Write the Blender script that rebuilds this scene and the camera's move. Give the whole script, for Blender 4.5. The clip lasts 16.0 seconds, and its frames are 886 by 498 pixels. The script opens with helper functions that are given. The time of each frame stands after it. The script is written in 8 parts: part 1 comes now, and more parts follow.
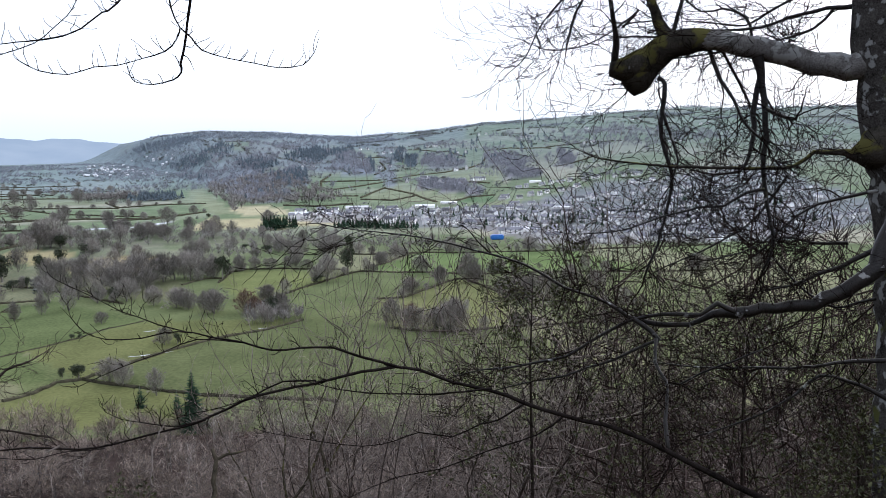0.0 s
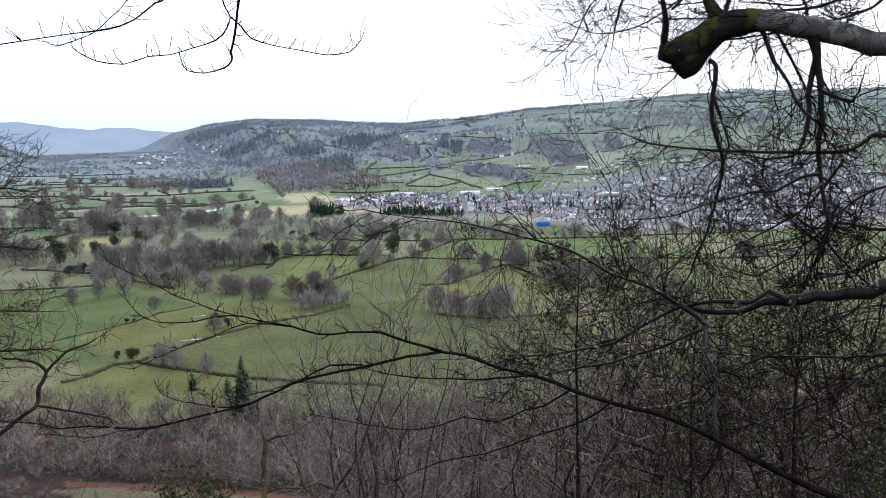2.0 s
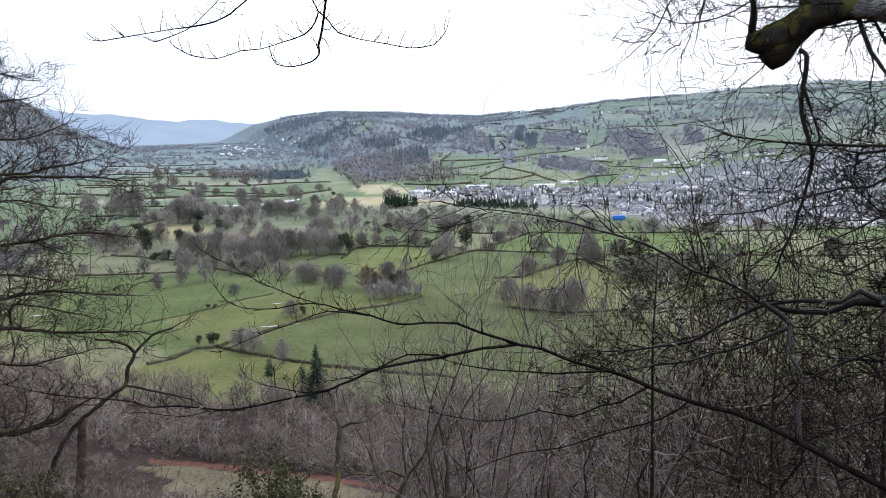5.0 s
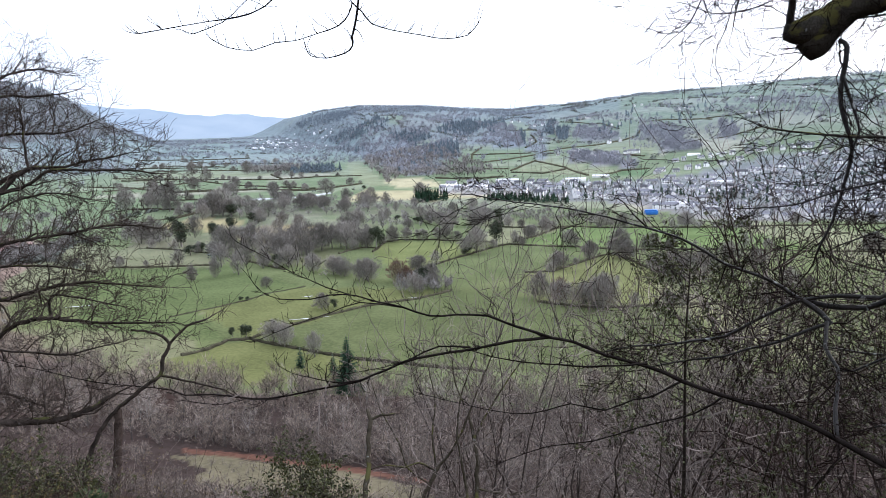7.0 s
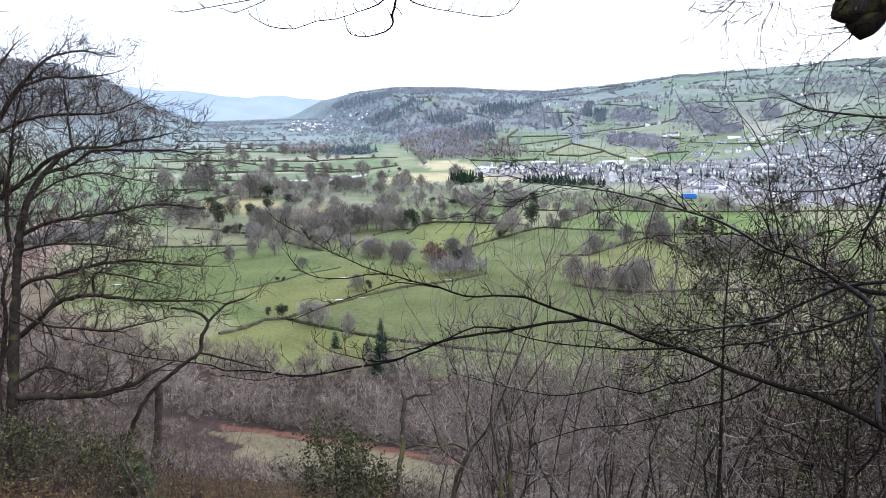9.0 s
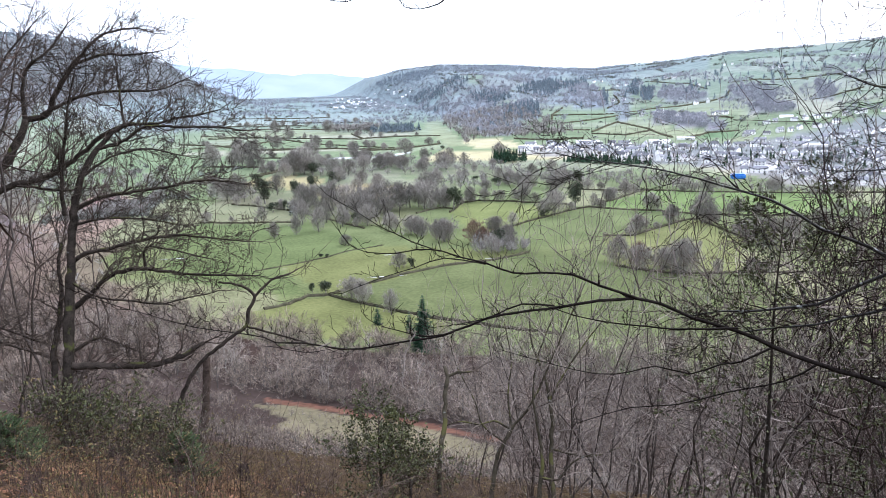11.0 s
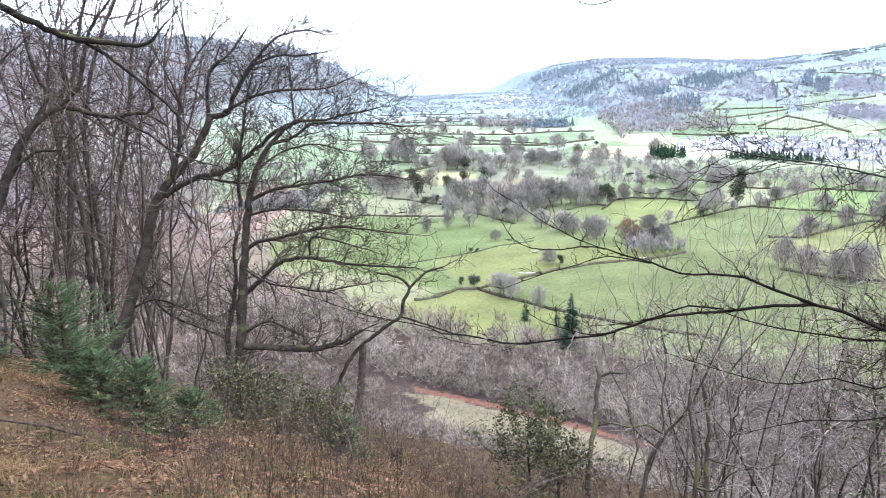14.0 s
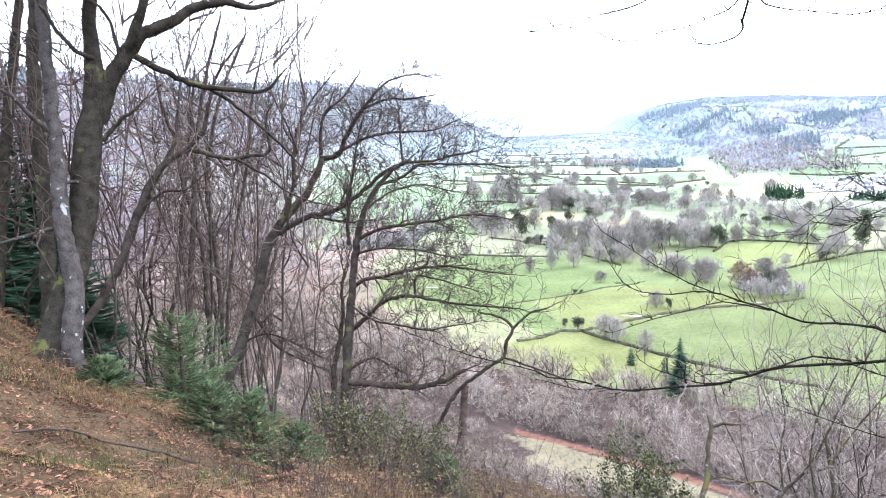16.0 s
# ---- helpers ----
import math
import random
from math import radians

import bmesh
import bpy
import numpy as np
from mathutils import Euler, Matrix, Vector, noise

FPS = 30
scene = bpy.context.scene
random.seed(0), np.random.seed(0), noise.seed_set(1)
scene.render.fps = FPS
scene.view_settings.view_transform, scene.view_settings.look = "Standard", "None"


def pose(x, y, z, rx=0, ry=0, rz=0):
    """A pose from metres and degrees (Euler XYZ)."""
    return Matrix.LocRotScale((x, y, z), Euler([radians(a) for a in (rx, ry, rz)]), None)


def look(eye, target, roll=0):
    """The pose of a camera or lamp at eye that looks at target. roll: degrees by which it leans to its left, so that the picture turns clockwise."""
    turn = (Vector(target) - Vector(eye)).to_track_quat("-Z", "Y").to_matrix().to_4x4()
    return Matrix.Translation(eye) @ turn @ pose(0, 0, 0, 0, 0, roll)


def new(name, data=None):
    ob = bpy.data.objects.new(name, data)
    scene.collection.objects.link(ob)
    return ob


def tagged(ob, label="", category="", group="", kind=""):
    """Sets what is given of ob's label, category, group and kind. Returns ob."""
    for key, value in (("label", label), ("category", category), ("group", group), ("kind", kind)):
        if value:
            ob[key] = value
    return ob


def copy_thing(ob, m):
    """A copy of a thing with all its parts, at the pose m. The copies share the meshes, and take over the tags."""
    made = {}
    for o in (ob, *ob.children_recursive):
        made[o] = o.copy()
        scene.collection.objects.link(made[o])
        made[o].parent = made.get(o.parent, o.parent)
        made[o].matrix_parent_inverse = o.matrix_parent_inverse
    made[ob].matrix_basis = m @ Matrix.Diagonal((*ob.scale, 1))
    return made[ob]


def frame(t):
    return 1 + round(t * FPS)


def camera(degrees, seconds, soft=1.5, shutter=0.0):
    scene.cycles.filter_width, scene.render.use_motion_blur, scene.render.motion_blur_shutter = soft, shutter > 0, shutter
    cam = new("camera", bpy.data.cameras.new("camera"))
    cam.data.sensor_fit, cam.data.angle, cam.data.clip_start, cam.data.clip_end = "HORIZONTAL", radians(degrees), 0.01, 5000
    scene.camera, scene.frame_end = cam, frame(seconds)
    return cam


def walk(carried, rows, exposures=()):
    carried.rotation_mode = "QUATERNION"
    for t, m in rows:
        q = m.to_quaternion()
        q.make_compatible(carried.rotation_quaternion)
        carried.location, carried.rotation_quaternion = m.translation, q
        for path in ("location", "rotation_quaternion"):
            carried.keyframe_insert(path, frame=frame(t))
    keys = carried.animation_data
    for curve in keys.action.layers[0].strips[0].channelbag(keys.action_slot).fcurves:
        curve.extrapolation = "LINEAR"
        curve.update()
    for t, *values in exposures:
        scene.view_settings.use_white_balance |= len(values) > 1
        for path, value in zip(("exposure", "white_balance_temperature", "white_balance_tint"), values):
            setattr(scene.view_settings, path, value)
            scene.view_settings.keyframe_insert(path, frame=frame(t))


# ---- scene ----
cam = camera(59.81, 16.0, soft=0.8, shutter=0.3)
# seconds, eye (valley floor at z = 0), Euler turn in degrees
ROWS = [
    (0.0, -0.000, 0.000, 100.000, 81.70, 0.99, -0.14),
    (0.5, 0.003, 0.003, 100.001, 81.41, 1.05, 0.26),
    (1.0, 0.001, 0.007, 99.998, 81.17, 1.16, 0.89),
    (1.5, 0.001, 0.003, 99.996, 80.83, 1.36, 2.05),
    (2.0, -0.003, -0.012, 99.997, 80.77, 1.46, 3.20),
    (2.5, -0.015, -0.024, 99.998, 80.64, 1.39, 4.24),
    (3.0, -0.024, -0.031, 99.997, 80.49, 1.35, 5.41),
    (3.5, -0.029, -0.033, 99.998, 80.38, 1.30, 6.40),
    (4.0, -0.031, -0.033, 99.999, 80.36, 1.32, 7.40),
    (6.5, -0.039, -0.029, 99.992, 80.16, 1.59, 10.14),
    (7.0, -0.042, -0.037, 99.987, 79.95, 1.59, 10.94),
    (7.5, -0.044, -0.048, 99.988, 79.81, 1.49, 11.81),
    (8.0, -0.051, -0.051, 99.981, 79.46, 1.52, 12.54),
    (8.5, -0.055, -0.050, 99.977, 79.06, 1.55, 13.20),
    (9.0, -0.057, -0.042, 99.975, 78.72, 1.53, 13.58),
    (11.5, -0.112, -0.045, 99.953, 76.99, 1.60, 17.79),
    (12.0, -0.127, -0.041, 99.949, 76.92, 1.69, 18.83),
    (12.5, -0.139, -0.046, 99.948, 76.87, 1.93, 19.90),
    (13.0, -0.149, -0.056, 99.950, 76.84, 1.88, 21.17),
    (13.5, -0.158, -0.082, 99.961, 77.04, 2.28, 24.68),
    (14.0, -0.163, -0.105, 99.968, 77.28, 2.51, 27.93),
    (14.5, -0.156, -0.132, 99.981, 77.59, 2.59, 30.30),
    (15.0, -0.158, -0.147, 99.995, 78.05, 2.57, 32.03),
    (15.5, -0.165, -0.127, 99.986, 78.71, 2.69, 33.57),
    (16.0, -0.183, -0.113, 99.977, 80.61, 3.12, 35.63),
]
EXPOSURES = [(0.0, 0.22, 5720, 15), (4.0, 0.32, 5720, 15), (9.0, 0.86, 5680, 15), (12.5, 1.40, 5630, 15), (14.0, 1.84, 5560, 15.5), (16.0, 2.20, 5500, 15.5)]
walk(cam, [(t, pose(x, y, z, a, b, c)) for t, x, y, z, a, b, c in ROWS], EXPOSURES)

# ---- light: an overcast sky, white overhead, faintly blue low down, and a wide soft sun behind the cloud ----
world = bpy.data.worlds.new("overcast_sky")
scene.world = world
world.use_nodes = True
wn, wl = world.node_tree.nodes, world.node_tree.links
wn.clear()
w_out = wn.new("ShaderNodeOutputWorld")
w_sky = wn.new("ShaderNodeTexSky")
w_sky.sky_type, w_sky.sun_disc = "NISHITA", False
w_sky.sun_elevation, w_sky.sun_rotation, w_sky.dust_density = radians(40), radians(40), 4.0
w_sbg = wn.new("ShaderNodeBackground")
w_sbg.inputs["Strength"].default_value = 0.06
w_cbg = wn.new("ShaderNodeBackground")
w_cbg.inputs["Strength"].default_value = 1.0
w_tc = wn.new("ShaderNodeTexCoord")
w_sep = wn.new("ShaderNodeSeparateXYZ")
w_ramp = wn.new("ShaderNodeValToRGB")
w_ramp.color_ramp.elements[0].position, w_ramp.color_ramp.elements[0].color = 0.0, (0.80, 0.90, 0.97, 1)
w_ramp.color_ramp.elements[1].position, w_ramp.color_ramp.elements[1].color = 0.16, (1.0, 1.0, 1.0, 1)
w_noise = wn.new("ShaderNodeTexNoise")
w_noise.inputs["Scale"].default_value = 2.5
w_add = wn.new("ShaderNodeAddShader")
w_mul = wn.new("ShaderNodeMix")
w_mul.data_type, w_mul.blend_type = "RGBA", "MULTIPLY"
w_mul.inputs[0].default_value = 0.12
wl.new(w_tc.outputs["Generated"], w_sep.inputs[0])
wl.new(w_sep.outputs["Z"], w_ramp.inputs[0])
wl.new(w_tc.outputs["Generated"], w_noise.inputs["Vector"])
wl.new(w_ramp.outputs[0], w_mul.inputs[6])
wl.new(w_noise.outputs["Fac"], w_mul.inputs[7])
wl.new(w_mul.outputs[2], w_cbg.inputs["Color"])
wl.new(w_sky.outputs[0], w_sbg.inputs["Color"])
wl.new(w_sbg.outputs[0], w_add.inputs[0])
wl.new(w_cbg.outputs[0], w_add.inputs[1])
wl.new(w_add.outputs[0], w_out.inputs["Surface"])

sun = new("sun", bpy.data.lights.new("sun", "SUN"))
sun.data.energy, sun.data.angle, sun.data.color = 0.6, radians(25), (1.0, 0.97, 0.92)
sun.matrix_world = look((300, 300, 700), (0, 500, 0))


# ---- materials ----
def mat(name, low, high, scale=3.0, fine=30.0, rough=0.9, bump=0.3, spread=0.0, attribute="", metal=0.0, island=0.0):
    """Two colours mixed by a coarse and a fine noise in object space, with relief; spread varies it from object to object."""
    m = bpy.data.materials.new(name)
    m.use_nodes = True
    n, l = m.node_tree.nodes, m.node_tree.links
    b = n["Principled BSDF"]
    b.inputs["Roughness"].default_value = rough
    b.inputs["Metallic"].default_value = metal
    b.inputs["Specular IOR Level"].default_value = 0.2 if rough < 0.8 else 0.0
    geo = n.new("ShaderNodeTexCoord")
    src = geo.outputs["Object"]
    big, small = n.new("ShaderNodeTexNoise"), n.new("ShaderNodeTexNoise")
    for node, s in ((big, scale), (small, fine)):
        node.inputs["Scale"].default_value = s
        node.inputs["Detail"].default_value = 4.0
        l.new(src, node.inputs["Vector"])
    mix = n.new("ShaderNodeMath")
    mix.operation = "MULTIPLY_ADD"
    l.new(small.outputs["Fac"], mix.inputs[0])
    mix.inputs[1].default_value = 0.5
    half = n.new("ShaderNodeMath")
    half.operation = "MULTIPLY"
    half.inputs[1].default_value = 0.5
    l.new(big.outputs["Fac"], half.inputs[0])
    l.new(half.outputs[0], mix.inputs[2])
    ramp = n.new("ShaderNodeValToRGB")
    ramp.color_ramp.elements[0].position, ramp.color_ramp.elements[1].position = 0.36, 0.64
    ramp.color_ramp.elements[0].color, ramp.color_ramp.elements[1].color = (*low, 1), (*high, 1)
    l.new(mix.outputs[0], ramp.inputs[0])
    colour = ramp.outputs[0]
    if attribute:
        at = n.new("ShaderNodeAttribute")
        at.attribute_name = attribute
        mul = n.new("ShaderNodeMix")
        mul.data_type, mul.blend_type = "RGBA", "MULTIPLY"
        mul.inputs[0].default_value = 1.0
        l.new(at.outputs["Color"], mul.inputs[6])
        l.new(colour, mul.inputs[7])
        colour = mul.outputs[2]
    if spread or island:
        hsv = n.new("ShaderNodeHueSaturation")
        info = n.new("ShaderNodeObjectInfo" if spread else "ShaderNodeNewGeometry")
        rng = n.new("ShaderNodeMapRange")
        rng.inputs["To Min"].default_value = 1 - (spread or island)
        rng.inputs["To Max"].default_value = 1 + (spread or island)
        l.new(info.outputs["Random" if spread else "Random Per Island"], rng.inputs["Value"])
        l.new(rng.outputs[0], hsv.inputs["Value"])
        l.new(colour, hsv.inputs["Color"])
        colour = hsv.outputs[0]
    l.new(colour, b.inputs["Base Color"])
    if bump:
        bp = n.new("ShaderNodeBump")
        bp.inputs["Strength"].default_value = bump
        bp.inputs["Distance"].default_value = 0.4 / fine
        l.new(mix.outputs[0], bp.inputs["Height"])
        l.new(bp.outputs[0], b.inputs["Normal"])
    return m


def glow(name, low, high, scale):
    """The far mountains as an emitting backdrop, their pale haze put into the glow."""
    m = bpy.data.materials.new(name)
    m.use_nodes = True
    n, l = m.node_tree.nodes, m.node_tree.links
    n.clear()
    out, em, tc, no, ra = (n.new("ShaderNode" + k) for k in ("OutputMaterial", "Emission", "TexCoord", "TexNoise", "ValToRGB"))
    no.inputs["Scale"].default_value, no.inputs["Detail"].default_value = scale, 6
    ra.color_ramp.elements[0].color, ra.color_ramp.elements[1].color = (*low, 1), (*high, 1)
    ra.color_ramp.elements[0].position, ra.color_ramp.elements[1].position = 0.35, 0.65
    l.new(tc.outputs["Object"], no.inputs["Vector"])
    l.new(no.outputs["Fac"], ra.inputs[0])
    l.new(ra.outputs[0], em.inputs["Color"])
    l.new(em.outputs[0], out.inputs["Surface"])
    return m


def patches(m, tint, scale, above, upward=0.0, soft=0.06):
    """Lays patches of another colour over a material where a noise is high, more on what faces up."""
    n, l = m.node_tree.nodes, m.node_tree.links
    b = n["Principled BSDF"]
    colour = b.inputs["Base Color"].links[0].from_socket
    tc, geo, sep, no, ad, ra, mx = (n.new("ShaderNode" + k) for k in ("TexCoord", "NewGeometry", "SeparateXYZ", "TexNoise", "Math", "MapRange", "Mix"))
    l.new(geo.outputs["Normal"], sep.inputs[0])
    no.inputs["Scale"].default_value, no.inputs["Detail"].default_value = scale, 5
    l.new(tc.outputs["Object"], no.inputs["Vector"])
    ad.operation = "MULTIPLY_ADD"
    ad.inputs[1].default_value = upward
    l.new(sep.outputs["Z"], ad.inputs[0])
    l.new(no.outputs["Fac"], ad.inputs[2])
    ra.inputs["From Min"].default_value, ra.inputs["From Max"].default_value = above, above + soft
    l.new(ad.outputs[0], ra.inputs["Value"])
    mx.data_type = "RGBA"
    l.new(ra.outputs[0], mx.inputs[0])
    l.new(colour, mx.inputs[6])
    mx.inputs[7].default_value = (*tint, 1)
    l.new(mx.outputs[2], b.inputs["Base Color"])
    return m


M_FIELD = mat("field_grass", (0.72, 0.74, 0.70), (1.25, 1.22, 1.2), 0.035, 0.6, 0.95, 0.3, attribute="tint")
M_LITTER = patches(patches(mat("leaf_litter", (0.014, 0.0095, 0.0065), (0.085, 0.060, 0.036), 1.1, 30.0, 0.95, 1.0), (0.065, 0.055, 0.022), 1.3, 0.56, soft=0.2), (0.087, 0.052, 0.030), 2.1, 0.58, soft=0.15)
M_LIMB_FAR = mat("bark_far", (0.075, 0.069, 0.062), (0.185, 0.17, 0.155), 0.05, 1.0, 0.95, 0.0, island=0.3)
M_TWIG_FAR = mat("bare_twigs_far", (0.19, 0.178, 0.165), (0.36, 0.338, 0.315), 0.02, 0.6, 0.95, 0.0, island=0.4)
M_TWIG_FOOT = mat("bare_twigs_slope_foot", (0.092, 0.075, 0.062), (0.32, 0.266, 0.221), 0.04, 0.8, 0.95, 0.0, island=0.5)
M_TWIG_PALE = mat("pale_twigs_slope_foot", (0.17, 0.148, 0.126), (0.42, 0.37, 0.32), 0.04, 0.8, 0.95, 0.0, island=0.4)
M_LIMB_PALE = mat("bark_pale", (0.20, 0.185, 0.165), (0.46, 0.43, 0.39), 0.05, 1.0, 0.95, 0.0, island=0.3)
# dark copy of the slope-foot twigs; the wood's shade is in its colour
M_SHADE_WOOD = mat("shade_wood_twigs", (0.03, 0.024, 0.02), (0.14, 0.112, 0.094), 0.04, 0.8, 0.95, 0.0, island=0.5)
# hill, ridge and spur trees: haze is put into their paler, bluer colours
M_TWIG_HILL = mat("hazy_twigs_hill", (0.225, 0.232, 0.256), (0.335, 0.338, 0.362), 0.01, 0.3, 0.95, 0.0, island=0.14)
M_TWIG_RIDGE = mat("hazy_twigs_ridge", (0.215, 0.238, 0.268), (0.285, 0.308, 0.337), 0.008, 0.2, 0.95, 0.0, island=0.15)
M_CONIFER_RIDGE = mat("hazy_conifer_ridge", (0.165, 0.20, 0.232), (0.21, 0.245, 0.275), 0.05, 1.0, 0.9, 0.0, island=0.1)
M_TWIG_SPUR = mat("hazy_twigs_spur", (0.25, 0.262, 0.275), (0.37, 0.38, 0.39), 0.008, 0.2, 0.95, 0.0, island=0.25)
M_TWIG_MID = mat("bare_twigs", (0.16, 0.148, 0.13), (0.34, 0.316, 0.282), 0.3, 6.0, 0.92, 0.3, spread=0.3)
M_TWIG_RED = mat("red_brown_twigs", (0.12, 0.08, 0.06), (0.24, 0.165, 0.13), 0.3, 6.0, 0.92, 0.3, spread=0.15)
M_HEDGE = mat("hedge_twigs", (0.035, 0.036, 0.022), (0.105, 0.095, 0.065), 0.4, 4.0, 0.95, 0.3, spread=0.25)
# the hedge colour paled for distance, haze laid into it
M_HEDGE_FAR = mat("hazy_hedge_far", (0.105, 0.115, 0.10), (0.20, 0.21, 0.185), 0.02, 0.5, 0.95, 0.0, island=0.3)
M_IVY = mat("ivy_leaves", (0.022, 0.030, 0.018), (0.07, 0.082, 0.045), 0.5, 5.0, 0.7, 0.3, spread=0.2)
M_CONIFER = mat("conifer_needles", (0.015, 0.035, 0.022), (0.05, 0.085, 0.05), 0.5, 6.0, 0.8, 0.3, spread=0.2)
# conifer green paled and blued, so the colour carries the haze
M_CONIFER_FAR = mat("hazy_conifer_far", (0.115, 0.145, 0.165), (0.165, 0.20, 0.225), 0.05, 1.0, 0.9, 0.0, island=0.12)
M_WALL = mat("render_white", (0.76, 0.75, 0.73), (0.88, 0.87, 0.85), 0.3, 3.0, 0.9, 0.05, spread=0.3)
M_SLATE = mat("roof_slate", (0.075, 0.078, 0.09), (0.21, 0.212, 0.232), 0.4, 4.0, 0.6, 0.2, spread=0.5)
M_PANE = mat("window_dark", (0.02, 0.025, 0.03), (0.05, 0.055, 0.06), 0.5, 3.0, 0.15, 0.0)
M_METAL_ROOF = mat("sheet_roof", (0.55, 0.56, 0.58), (0.75, 0.76, 0.77), 0.2, 2.0, 0.5, 0.0, spread=0.2)
M_WATER = mat("river_water", (0.60, 0.63, 0.66), (0.80, 0.82, 0.84), 0.05, 0.6, 0.12, 0.1)


# ---- mesh helpers ----
def mesh_of(name, verts, faces, material, smooth=False):
    me = bpy.data.meshes.new(name)
    me.from_pydata(np.asarray(verts, dtype=float).tolist(), [], faces if isinstance(faces, list) else faces.tolist())
    for m in material if isinstance(material, (list, tuple)) else (material,):
        me.materials.append(m)
    if smooth:
        me.polygons.foreach_set("use_smooth", [True] * len(me.polygons))
    me.update()
    return me


def bark_first(me, count):
    """The first faces take the bark, the later ones the twigs' material."""
    me.polygons.foreach_set("material_index", (np.arange(len(me.polygons)) >= count).astype(np.int32))
    return me


def part(name, me, parent, label="", kind=""):
    """One mesh as one object under a thing or a part."""
    ob = new(name, me)
    ob.parent = parent
    return tagged(ob, label, kind=kind)


def part_bm(name, bm, material, parent, label=""):
    me = bpy.data.meshes.new(name)
    bm.to_mesh(me)
    bm.free()
    me.materials.append(material)
    return part(name, me, parent, label)


def thing(name, label, category, group="", kind="", at=(0, 0, 0), turn=0.0):
    ob = new(name)
    ob.empty_display_size = 0.2
    ob.matrix_world = pose(*at, 0, 0, turn)
    return tagged(ob, label, category, group, kind)


class Tubes:
    """Gathers tapered tubes and loose flat pieces into one mesh."""

    def __init__(self):
        self.v, self.f, self.n = [], [], 0

    def tube(self, pts, rad, sides=5):
        pts = np.asarray(pts, dtype=float)
        k = len(pts)
        d = np.gradient(pts, axis=0)
        d /= np.linalg.norm(d, axis=1)[:, None] + 1e-9
        ref = np.eye(3)[np.abs(d).max(0).argmin()]
        a = np.cross(d, ref)
        a /= np.linalg.norm(a, axis=1)[:, None] + 1e-9
        b = np.cross(d, a)
        th = np.arange(sides) * 2 * math.pi / sides
        ring = pts[:, None, :] + np.asarray(rad, dtype=float).reshape(-1, 1, 1) * (np.cos(th)[None, :, None] * a[:, None, :] + np.sin(th)[None, :, None] * b[:, None, :])
        self.v.append(ring.reshape(-1, 3))
        i = np.arange(k - 1)[:, None] * sides + np.arange(sides)[None, :]
        j = np.arange(k - 1)[:, None] * sides + (np.arange(sides)[None, :] + 1) % sides
        self.f.extend((np.stack([i, j, j + sides, i + sides], -1).reshape(-1, 4) + self.n).tolist())
        if rad[-1] > 0.004:
            self.f.append([self.n + (k - 1) * sides + s for s in range(sides)])
        self.n += k * sides

    def tris(self, p):
        """p: an array (n, 3, 3) of loose triangles."""
        p = np.asarray(p)
        self.v.append(p.reshape(-1, 3))
        self.f.extend((np.arange(len(p) * 3).reshape(-1, 3) + self.n).tolist())
        self.n += len(p) * 3

    def quads(self, p):
        p = np.asarray(p)
        self.v.append(p.reshape(-1, 3))
        self.f.extend((np.arange(len(p) * 4).reshape(-1, 4) + self.n).tolist())
        self.n += len(p) * 4

    def mesh(self, name, material, smooth=True):
        return mesh_of(name, np.concatenate(self.v), self.f, material, smooth)


def wobble(x, y, s, seed=0):
    """Smooth value between -1 and 1 over the plan; s is the size of its waves in metres."""
    x, y = np.asarray(x) / s, np.asarray(y) / s
    return (np.sin(x * 1.7 + y * 0.6 + seed) + np.sin(-x * 0.8 + y * 1.9 + seed * 2.3) + np.sin(x * 2.9 + y * 2.3 + seed * 0.7) * 0.6 + np.sin(x * 4.7 - y * 3.9 + seed * 1.9) * 0.4) / 3


def smooth(a, b, x):
    t = np.clip((np.asarray(x) - a) / (b - a), 0, 1)
    return t * t * (3 - 2 * t)


